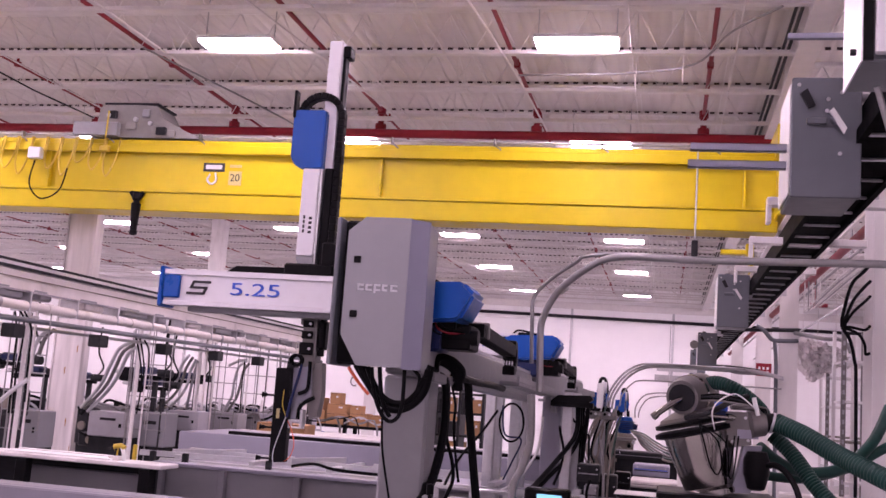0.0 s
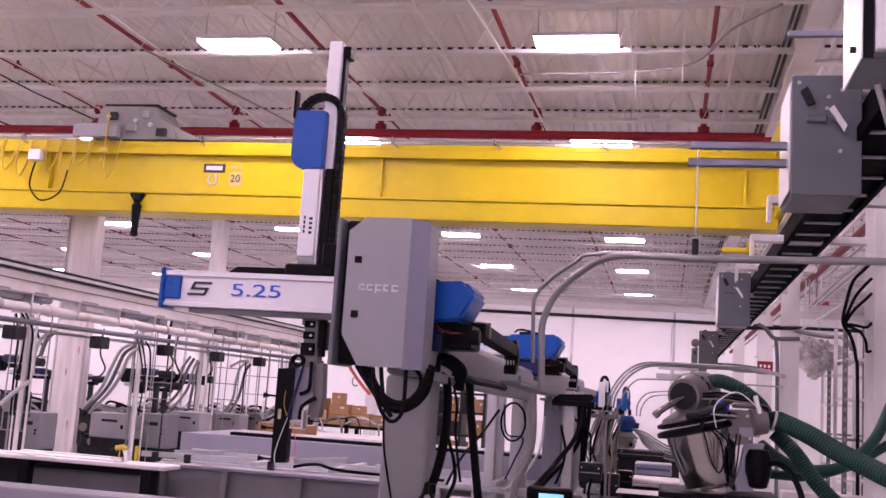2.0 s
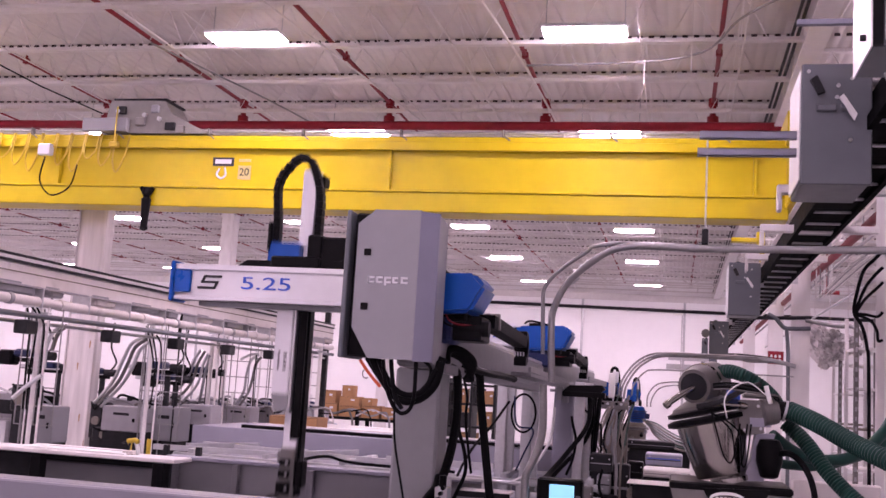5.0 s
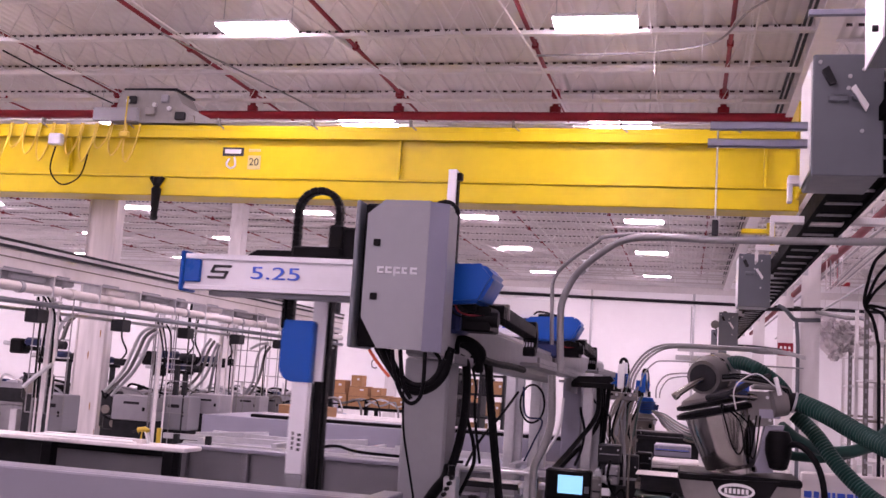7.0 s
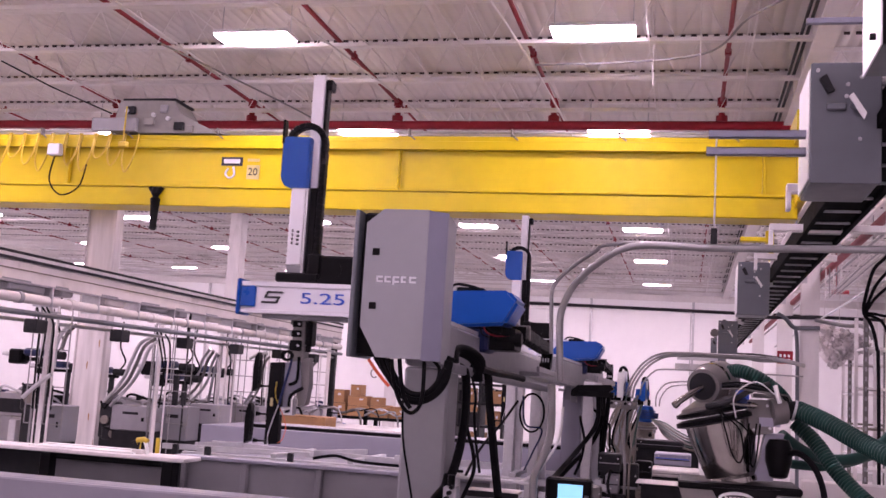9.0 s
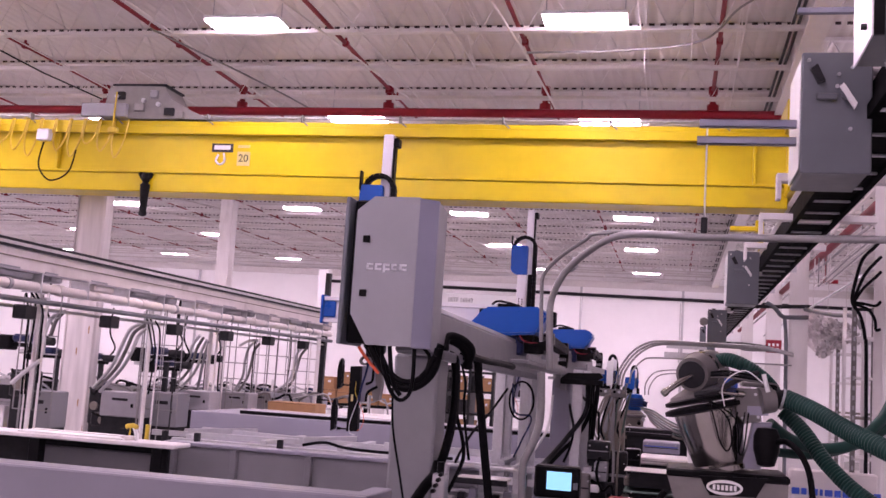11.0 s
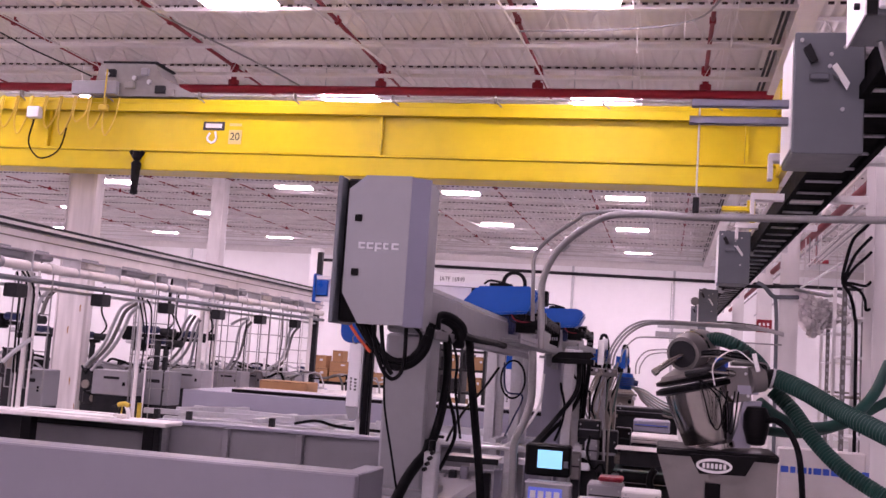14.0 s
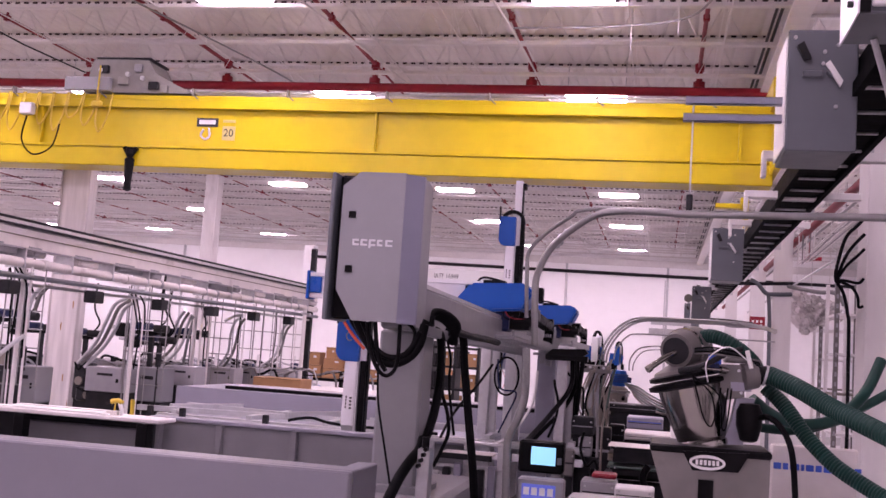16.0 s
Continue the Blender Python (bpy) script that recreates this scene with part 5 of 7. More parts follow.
# ---- hoses, fittings and machine tops beyond the near robot ----
def beam_end():
    """Grey post, chain tray and cables where the near travel beam ends."""
    x0, x1 = (-1.099, 2.178)[0], (-0.928, 2.191)[0]
    q = thing("support_post", (x0, 9.7, 0), "lavender-grey steel post under the end of the beam", "post")
    part("shaft", Mesh().box(0, x1 - x0, 0, 0.16, 0.02, 2.52, 0.01), M_LAV, q)
    part("base_plate", Mesh().box(-0.06, x1 - x0 + 0.06, -0.06, 0.22, 0, 0.02), M_BEAM, q)
    part("top_plate", Mesh().box(-0.04, x1 - x0 + 0.04, -0.04, 0.2, 2.52, 2.545, 0.004), M_BEAM, q)
    t = thing("chain_tray", (-1.007, 9.500, 2.586), "black cable chain lying in a tray at the beam end", "cable chain")
    (xa, za), (xb, zb) = (-1.007, 2.586), (-0.627, 2.520)
    part("tray", Mesh().box(0, xb - xa, 0.0, 0.16, -0.10, -0.05, 0.006), M_BLACK, t)
    part("chain", Mesh().prism([(0.0, -0.05), (xb - xa - 0.04, -0.05), (xb - xa, -0.02), (xb - xa - 0.03, 0.015), (0.06, 0.0)], "y", 0.02, 0.12), M_BLACK, t)
    part("bracket", Mesh().box(-0.05, 0.0, 0.0, 0.14, -0.14, 0.0, 0.004).box(0.0, 0.05, 0.02, 0.1, -0.16, -0.10, 0.004), M_BEAM, t)
    runs = (([(-0.699, 9.900, 2.581), (-0.701, 9.900, 2.412), (-0.726, 9.900, 2.096), (-0.738, 9.900, 1.730), (-0.702, 9.900, 0.860)], 0.022),
            ([(-0.744, 9.950, 2.568), (-0.751, 9.950, 2.303), (-0.777, 9.950, 1.985), (-0.770, 9.950, 1.672), (-0.721, 9.950, 0.748)], 0.02),
            ([(-0.782, 9.900, 2.554), (-0.761, 9.900, 2.355), (-0.773, 9.900, 2.197), (-0.841, 9.800, 2.049), (-0.939, 9.700, 1.923), (-1.015, 9.500, 1.827), (-1.068, 9.300, 1.746)], 0.02),
            ([(-0.870, 9.850, 2.506), (-0.832, 9.850, 2.382), (-0.766, 9.850, 2.324), (-0.699, 9.850, 2.256), (-0.665, 9.850, 1.998), (-0.66, 9.850, 0.0)], 0.011),
            ([(-0.93, 9.690, 2.30), (-0.911, 9.600, 2.246), (-0.877, 9.600, 2.095), (-0.899, 9.600, 1.931), (-0.952, 9.600, 1.785)], 0.012))
    for pts, r in runs:
        arch("black cable hanging from the end of the beam", pts, r, M_RUBBER, "hanging_cable")


beam_end()


def hose_bank():
    """Dusty hoses that fall side by side behind the beam end."""
    rnd = random.Random(4)
    for i in range(15):
        u = i / 14
        y = 11.6 + 0.9 * u + rnd.uniform(-0.2, 0.2)
        (xa, za), (xb, zb), (xc, zc) = (-0.758, 2.349), (-0.804, 2.016), (-0.800, 1.701)
        k = 0.22 * u
        lift = rnd.uniform(-0.05, 0.12)
        g = Mesh().tube([(xa + k + 0.05, y, za + 0.08 + lift), (xa + k + rnd.uniform(-0.02, 0.02), y, za - 0.05), (xb + k + rnd.uniform(-0.05, 0.05), y - 0.1, zb), (xc + k + rnd.uniform(-0.06, 0.06), y - 0.1, zc), (xc + k, y, 0.0)], rnd.choice((0.008, 0.011, 0.014)), 7, smooth=5)
        solid("machine_hose", g, (M_BUNDLE, M_CAST, M_BUNDLE, M_RUBBER, M_GREEN)[i % 5], "dusty hose falling from a machine manifold", "hose", "machine hoses")
    q = thing("manifold", (-0.781, 11.900, 2.430), "grey water manifold with small valves", "manifold")
    part("bar", Mesh().box(-0.04, 0.26, 0.0, 0.1, -0.06, 0.03, 0.008), M_CAST, q)
    part("stand", Mesh().box(0.08, 0.14, 0.02, 0.08, -2.4, -0.06), M_BEAM, q)
    for i in range(6):
        part("valve", Mesh().cyl((-0.02 + 0.05 * i, -0.03, 0.0), (-0.02 + 0.05 * i, 0.0, 0.0), 0.016, n=8), (M_BLACK, M_STEEL, M_BUNDLE)[i % 3], q)
    # the next robots of the row, far off
    for k, ((x, z), y, w) in enumerate((((-0.885, 2.612), 14.5, 0.26), ((-0.755, 2.572), 19.0, 0.24))):
        q = thing("take_out_robot", (x, y, z), "far take-out robot with a small blue cover", "industrial robot", "take-out robots")
        part("cover", Mesh().prism([(-w * 0.5, -0.09), (w * 0.4, -0.09), (w * 0.55, 0.02), (w * 0.4, 0.09), (-w * 0.45, 0.09)], "y", 0, 0.25), M_BLUE, q, "blue motor cover")
        part("plate", Mesh().box(-w * 0.1, w * 0.25, -0.03, 0.0, -0.12, 0.22, 0.01), M_BLUE if k else M_TAG, q)
        part("mast", Mesh().box(w * 0.12, w * 0.4, 0.0, 0.1, -0.3, 0.24, 0.01), M_WHITE, q)
        part("chain", Mesh().tube([(-w * 0.05, 0.05, 0.1), (w * 0.05, 0.05, 0.27), (w * 0.3, 0.05, 0.27), (w * 0.42, 0.05, 0.1), (w * 0.42, 0.05, -0.25)], 0.022, 8, smooth=4), M_BLACK, q)
        part("carriage", Mesh().box(-w * 0.6, w * 0.6, 0.02, 0.25, -0.2, -0.09, 0.01), M_BLACK, q)
        part("post", Mesh().box(-0.05, 0.07, 0.1, 0.25, -z, -0.2), M_BEAM, q)
    x, z = (-0.535, 2.276)
    q = thing("far_loader", (x, 15.0, z), "small stainless loader with a blue motor on a far machine", "material loader", "far loaders")
    part("motor", Mesh().spin([(0.03, 0.13), (0.09, 0.12), (0.125, 0.04), (0.125, -0.06), (0.08, -0.10)], (0.0, 0, 0.0), 18), M_BLUE, q, "gloss blue motor")
    for i in range(5):
        part("fin", Mesh().spin([(0.12, 0), (0.132, 0.004), (0.132, 0.012), (0.12, 0.016)], (0, 0, -0.05 + i * 0.025), 18), M_NAVY, q)
    part("nose", Mesh().cyl((0.1, -0.02, 0.0), (0.17, -0.02, -0.01), 0.04, n=12), M_NAVY, q)
    part("body", Mesh().spin([(0.10, -0.10), (0.15, -0.14), (0.15, -0.36), (0.09, -0.5)], (-0.02, 0, 0.0), 18), M_BUNDLE, q, "dusty cast body")
    part("flange", Mesh().spin([(0.15, 0), (0.185, 0.01), (0.185, 0.04), (0.15, 0.05)], (-0.02, 0, -0.2), 18), M_CAST, q)
    for j in range(7):
        a = j * 0.9
        part("fitting", Mesh().cyl((-0.02 + 0.15 * math.cos(a), -0.12, -0.2 - 0.05 * j), (-0.02 + 0.15 * math.cos(a), -0.2, -0.22 - 0.05 * j), 0.025, n=8), (M_STEEL, M_BLACK, M_BUNDLE)[j % 3], q)
    part("stand", Mesh().box(-0.12, 0.1, -0.05, 0.15, -z, -0.48, 0.02), M_DARK, q)
    for i in range(6):
        o = -0.030 * i
        g = Mesh().tube([moved((-0.439, 14.500, 2.228), 0.02 * i, o * 0.6), moved((-0.262, 14.000, 2.205), 0, o), moved((-0.095, 13.500, 2.128), 0, o * 1.1), moved((0.072, 13.000, 2.073), 0, o), moved((0.319, 12.500, 2.056), 0, o * 0.8), (0.5 + 0.02 * i, 12.4, 1.7), (0.52 + 0.02 * i, 12.4, 0.0)], 0.010 + 0.004 * (i % 2), 8, smooth=5)
        solid("hose_run", g, (M_GREEN, M_BUNDLE, M_GREEN, M_CAST)[i % 4], "pale green material hose between machines", "hose", "hoses")


hose_bank()


def machine_tops():
    """Slabs, covers and boxes on the machines between the robot row and the hopper."""
    for (xa, za), (xb, zb), d, deep, mat, text in (
            ((-0.295, 1.963), (0.074, 1.843), 11.0, 0.4, M_LAV, "pale lavender machine cover"),
            ((-0.298, 1.851), (0.146, 1.782), 10.2, 0.6, M_TRAY, "dusty white-painted steel machine slab"),
            ((-0.396, 1.790), (0.181, 1.785), 9.2, 0.5, M_TRAY, "dusty white-painted steel machine ledge"),
            ((-0.398, 1.724), (0.188, 1.649), 9.3, 0.4, M_BUNDLE, "brown machine block set back below the ledge"),
            ((-0.384, 1.632), (0.182, 1.650), 8.9, 0.5, M_GREEN, "dull green machine ledge"),
            ((-0.412, 1.588), (0.189, 1.499), 8.95, 0.3, M_DARK, "dark machine bed"),
            ((-0.280, 1.581), (0.012, 1.477), 8.0, 0.3, M_COLUMN, "white-painted tray in front of the machine"),
            ((-0.426, 1.932), (-0.283, 1.742), 9.9, 0.2, M_BLACK, "black motor box on the machine"),
            ((-0.733, 2.004), (-0.536, 1.842), 9.4, 0.25, M_DARK, "dark steel terminal box"),
            ((-0.657, 1.834), (-0.541, 1.668), 9.3, 0.2, M_BEAM, "grey junction box under cables"),
            ((-0.582, 1.916), (-0.391, 1.507), 9.6, 0.2, M_DARK, "narrow dark cabinet behind cables"),
            ((-0.745, 1.755), (-0.658, 1.530), 8.9, 0.12, M_CAST, "grey bracket beside the control panel"),
            # added dark block: hose shadow drawn as a solid
            ((-0.622, 2.001), (0.242, 1.901), 13.2, 0.5, M_DARK, "dark block standing in for the shadow below hoses"),
            ((-0.656, 2.205), (-0.554, 1.749), 12.6, 0.2, M_BUNDLE, "dusty brown valve stack on the machine"),
            ((-0.552, 1.579), (-0.275, 1.411), 8.3, 0.3, M_MACH, "pale steel box under a red case")):
        q = thing("machine_block", (xa, d, zb), text, "machine part", "machine blocks")
        w, h = xb - xa, za - zb
        part("body", Mesh().box(0, w, 0, deep, 0, h, 0.012), mat, q)
        part("foot", Mesh().box(w * 0.08, w * 0.92, 0.05, deep - 0.04, -zb, 0), M_DARK, q)
        part("seam", Mesh().box(w * 0.05, w * 0.95, -0.004, 0.0, h * 0.46, h * 0.52), M_DARK if mat is not M_DARK else M_BEAM, q)
        for u in (0.12, 0.88):
            part("bolt", Mesh().cyl((w * u, -0.008, h * 0.75), (w * u, 0, h * 0.75), 0.008, n=6), M_STEEL, q)
    (xa, za), (xb, zb) = (-0.467, 1.640), (-0.280, 1.605)
    solid("red_case", Mesh().box(xa, xb, 8.28, 8.5, zb, za, 0.012).box(xa + 0.05, xb - 0.05, 8.272, 8.28, zb + 0.012, za - 0.012), M_RED, "red plastic case lying on a steel box", "case")
    (xa, za), (xb, zb) = (-0.281, 1.919), (0.048, 1.910)
    solid("cover_stripe", Mesh().box(xa, xb, 10.992, 10.998, zb, za), M_BLUEINK, "blue stripe across a pale machine cover", "marking")
    for k, (pts, r, mat) in enumerate((([(-0.525, 9.200, 2.233), (-0.491, 9.200, 1.945), (-0.483, 9.200, 1.610), (-0.462, 9.200, 0.0)], 0.012, M_CONDUIT), ([(-0.465, 9.300, 2.283), (-0.443, 9.300, 2.041), (-0.457, 9.300, 1.748), (-0.428, 9.300, 0.0)], 0.009, M_BUNDLE),
                                       ([(-0.597, 9.100, 1.895), (-0.619, 9.100, 1.750), (-0.564, 9.100, 1.612), (-0.464, 9.100, 1.526), (-0.46, 9.100, 0.0)], 0.012, M_RUBBER), ([(-0.045, 8.800, 1.685), (-0.086, 8.800, 1.591), (-0.053, 8.800, 1.458), (-0.023, 8.800, 1.192), (-0.02, 8.800, 0.0)], 0.03, M_RUBBER))):
        arch("thin line beside the machine blocks", pts, r, mat, "machine_line")


machine_tops()


def screens():
    for k in range(2):
        (x0, z1), (x1, z0), d, mat, text = (((-0.831, 1.982), (-0.549, 1.787), 6.6, M_SCREEN, "black control panel with a lit cyan screen"), ((-0.804, 1.775), (-0.521, 1.594), 6.4, M_SCREENB, "control panel with a blue and white screen"))[k]
        q = thing("control_panel", (0, 0, 0), text, "control panel", "control panels")
        part("case", Mesh().box(x0, x1, d, d + 0.12, z0, z1, 0.012), M_BLACK if k == 0 else M_BEAM, q)
        w = x1 - x0
        part("screen", Mesh().box(x0 + w * (0.28 if k == 0 else 0.1), x1 - w * 0.18, d - 0.004, d, z0 + 0.05, z1 - 0.035), mat, q, "lit screen")
        part("pedestal", Mesh().box(x0 + w * 0.4, x0 + w * 0.6, d + 0.03, d + 0.09, 0, z0), M_MACH, q)
        if k == 1:
            for j in range(4):
                part("screen_bar", Mesh().box(x0 + w * (0.14 + 0.17 * j), x0 + w * (0.26 + 0.17 * j), d - 0.008, d - 0.004, z1 - 0.10, z1 - 0.055), M_TAG, q)
        else:
            part("key", Mesh().box(x1 - w * 0.14, x1 - w * 0.04, d - 0.01, d, z0 + 0.06, z0 + 0.1), M_GREYBOX, q)


screens()


# ---- aluminium posts, cables and conveyor frames behind the robot ----
def posts():
    for x, d in ((-1.566, 9.6), (-1.507, 9.7), (-1.335, 9.6), (-1.306, 9.9), (-0.859, 9.6), (-0.812, 9.9)):
        m = Mesh().box(x - 0.045, x + 0.045, d, d + 0.09, 0, 2.62, 0.006).box(x - 0.008, x + 0.008, d - 0.004, d, 0.1, 2.6)
        solid("profile_post", m, M_ALU, "slotted aluminium profile post", "post", "profile posts")
    arch("coiled black cable hung on a post", [moved((-1.348, 9.500, 2.311), 0.11 * math.cos(i * 0.55), 0.17 * math.sin(i * 0.55)) for i in range(26)], 0.009, M_RUBBER, "cable_coil")
    arch("dark blue air line along a post", [(-1.420, 9.400, 2.460), (-1.389, 9.400, 2.208), (-1.238, 9.400, 2.169), (-1.313, 9.400, 1.962), (-1.380, 9.400, 1.806)], 0.008, M_NAVY, "air_line")
    arch("pale air line along a post", [(-1.046, 9.300, 2.384), (-1.079, 9.300, 2.084), (-1.240, 9.300, 1.824), (-1.385, 9.300, 1.713)], 0.012, M_TAG, "air_line")
    arch("thick black cable sloping down from the beam", [(-1.312, 8.400, 2.416), (-1.370, 8.000, 2.238), (-1.449, 7.600, 2.056), (-1.484, 7.200, 1.818), (-1.461, 7.000, 1.536)], 0.010, M_RUBBER, "sloping_cable")
    arch("thick black cable on the machine", [(-1.364, 5.400, 1.676), (-1.323, 5.500, 1.815), (-1.290, 5.600, 1.898), (-1.264, 5.700, 1.953), (-1.260, 5.750, 2.011)], 0.03, M_RUBBER, "sloping_cable")
    arch("thick black cable to a control panel", [(-0.767, 9.600, 2.503), (-0.766, 9.500, 2.251), (-0.891, 9.200, 2.028), (-0.984, 8.600, 1.865), (-0.976, 8.000, 1.841)], 0.022, M_RUBBER, "sloping_cable")
    q = thing("valve_block", (0, 0, 0), "small valve block with couplings beside the post", "valve")
    x, z = (-1.220, 1.928)
    part("body", Mesh().box(x - 0.035, x + 0.035, 5.6, 5.7, 1.7, z + 0.04, 0.006), M_STEEL, q)
    for i in range(4):
        part("fitting", Mesh().cyl((x - 0.02 + 0.013 * i, 5.59, z - 0.05 + 0.03 * i), (x - 0.02 + 0.013 * i, 5.55, z - 0.05 + 0.03 * i), 0.012, n=8), M_BLACK, q)
    part("cap", Mesh().cyl((x, 5.64, z + 0.04), (x, 5.64, z + 0.1), 0.02, n=10), M_BLACK, q)


posts()


def conveyors():
    # frames between the two machines
    t = thing("conveyor", (0, 0, 0), "pale conveyor with aluminium side rails between machines", "conveyor")
    z = 1.742
    x0, x1 = -4.647, -0.6
    part("side_rail", Mesh().box(x0, x1, 9.30, 9.36, z - 0.06, z, 0.005).box(x0, x1, 9.285, 9.30, z - 0.035, z - 0.02), M_ALU, t)
    part("side_rail", Mesh().box(x0, x1, 10.4, 10.46, z - 0.06, z, 0.005), M_ALU, t)
    part("belt", Mesh().box(x0 + 0.05, x1, 9.36, 10.4, z - 0.05, z - 0.03), M_LAV, t)
    part("side_rail", Mesh().box(x0, x1, 9.2, 9.28, z - 0.16, z - 0.10, 0.005), M_WHITE, t)
    for i in range(6):
        x = x0 + 0.15 + i * 0.75
        part("cross_bar", Mesh().box(x, x + 0.06, 9.3, 10.4, z, z + 0.04, 0.004), M_ALU, t)
        part("leg", Mesh().box(x, x + 0.06, 9.3, 9.36, 0, z - 0.06), M_ALU, t)
        part("roller_block", Mesh().box(x + 0.2, x + 0.28, 9.17, 9.2, z - 0.16, z - 0.06, 0.004), M_DARK, t)
    part("cable", Mesh().tube([(-3.308, 9.25, z + 0.03), (-3.090, 9.25, z + 0.07), (-2.817, 9.25, z + 0.03), (-1.9, 9.25, z + 0.02)], 0.014, 7, smooth=5), M_RUBBER, t)
    b = thing("guard_cabinet", (0, 0, 0), "long pale lavender-grey machine guard cabinet", "guard", "guards")
    zg = 1.927
    xa, xb = -5.190, -0.9
    part("front", Mesh().box(xa, xb, 10.8, 10.86, 0.4, zg, 0.008), M_LAV, b)
    part("top", Mesh().box(xa, xb, 10.86, 12.2, zg - 0.03, zg - 0.004, 0.004), M_LAV, b)
    part("dark_strip", Mesh().box(-4.658, xb, 10.9, 11.0, zg, zg + 0.035), M_BLACK, b)
    part("edge_rail", Mesh().box(-4.659, xb, 11.2, 11.25, zg + 0.035, zg + 0.05), M_COLUMN, b)
    part("leg", Mesh().box(xa, xb, 10.9, 12.0, 0.0, 0.4), M_DARK, b)
    e = thing("work_table", (0, 0, 0), "long pale table top beyond the machine guards", "table")
    zt = 1.754
    part("top", Mesh().box(-6.226, -4.169, 16, 17.5, zt - 0.05, zt, 0.006), M_COLUMN, e)
    for k in range(2):
        part("leg", Mesh().box(-6.130 + k * 1.6, -6.130 + k * 1.6 + 0.08, 16.2, 16.3, 0, zt - 0.05), M_STEEL, e)
    carton(-5.974, -5.215, 15, 15.5, 1.762, 1.930, "large flat brown cardboard carton")
    s = solid("carton_stand", Mesh().box(-6.019, -5.171, 14.95, 15.6, 0, 1.762, 0.01), M_LAV, "pale machine cover carrying a carton", "stand")


def carton(x0, x1, y0, y1, z0, z1, label="brown cardboard carton with a white label"):
    c = thing("carton", (x0, y0, z0), label, "carton", "cartons")
    w, d, h = x1 - x0, y1 - y0, z1 - z0
    part("box", Mesh().box(0, w, 0, d, 0, h, 0.008), M_CARD, c)
    part("tape", Mesh().box(w * 0.46, w * 0.54, -0.002, d + 0.002, h - 0.02, h + 0.002), M_CARD, c)
    if "label" in label:
        part("label", Mesh().box(w * 0.58, w * 0.78, -0.003, 0.0, h * 0.55, h * 0.72), M_LOGO, c)
    part("flap_seam", Mesh().box(0.01, w - 0.01, -0.002, 0.0, h * 0.92, h * 0.94), M_DARK, c)
    return c


conveyors()


def profile_frames():
    """Loose aluminium frames lying on the conveyor between the machines."""
    z = 1.763
    for k, (a, b, c, d) in enumerate(((-4.9, 9.4, -2.4, 9.9), (-4.7, 10.1, -2.2, 9.5), (-4.6, 9.5, -4.2, 10.3), (-3.4, 9.45, -3.1, 10.2), (-2.6, 9.5, -1.6, 9.55))):
        n = Vector((c - a, d - b, 0))
        n = Vector((-n.y, n.x, 0)).normalized() * 0.025
        bm = Mesh()
        bm._poly([[(a + n.x, b + n.y, h), (c + n.x, d + n.y, h), (c - n.x, d - n.y, h), (a - n.x, b - n.y, h)] for h in (z - 0.02 + 0.012 * k, z + 0.03 + 0.012 * k)])
        solid("frame_profile", bm, M_ALU, "bare aluminium frame profile lying on the conveyor", "frame", "frame profiles")
    for k in range(3):
        x = -4.72 + k * 0.33 + 0.5 * (k == 2)
        q = thing("sensor_block", (x, 9.24, z - 0.05), "small dark sensor block on the conveyor rail", "sensor", "sensor blocks")
        part("body", Mesh().box(0, 0.05, 0, 0.05, 0, 0.09, 0.004), M_DARK, q)
        part("lead", Mesh().tube([(0.025, 0.02, 0.0), (0.06, 0.0, -0.05), (0.12, 0.03, -0.03)], 0.006, 5, smooth=4), M_RUBBER, q)


profile_frames()


def storage():
    D = 28.0
    rnd = random.Random(7)
    z1, z2 = 1.53, 1.10
    x0, x1 = -9.905, -4.643
    s = thing("storage_rack", (0, 0, 0), "dark steel storage rack filled with cartons", "rack", "racks")
    for z in (z1, z2 - 0.05, 0.6):
        part("shelf", Mesh().box(x0, x1, D, D + 1.1, z - 0.08, z, 0.01), M_BLACK, s)
    for k in range(5):
        x = x0 + (x1 - x0) * k / 4
        part("upright", Mesh().box(x - 0.05, x + 0.05, D, D + 0.1, 0, z1 + 0.2), M_BLACK, s)
        part("upright", Mesh().box(x - 0.05, x + 0.05, D + 1.0, D + 1.1, 0, z1 + 0.2), M_BLACK, s)
    piles = ((-9.72, ((0.50, 0.36), (0.44, 0.34))), (-9.17, ((0.62, 0.30), (0.56, 0.26), (0.30, 0.30))), (-8.5, ((0.5, 0.34), (0.3, 0.2))), (-7.95, ((0.48, 0.32),)), (-7.42, ((0.44, 0.26), (0.4, 0.22))),
             (-6.9, ((0.52, 0.3), (0.36, 0.28))), (-6.3, ((0.5, 0.36),)), (-5.75, ((0.46, 0.3), (0.42, 0.3))))
    for x, boxes in piles:
        z = z1
        for k, (w, h) in enumerate(boxes):
            dx = rnd.uniform(0, 0.05) + (0.06 if k == 2 else 0)
            carton(x + dx, x + dx + w, D + 0.05 + 0.04 * k, D + 0.6, z, z + h)
            z += h + 0.001
        w = rnd.uniform(0.42, 0.55)
        carton(x, x + w, D + 0.1, D + 0.6, z2 - 0.05, z2 + rnd.uniform(0.1, 0.28))
    c = solid("blue_bin", Mesh().box(-9.368, -9.155, D - 0.02, D + 0.04, z2 - 0.05, z2 + 0.22, 0.01), M_BLUE, "blue plastic bin on a storage rack", "bin")


storage()


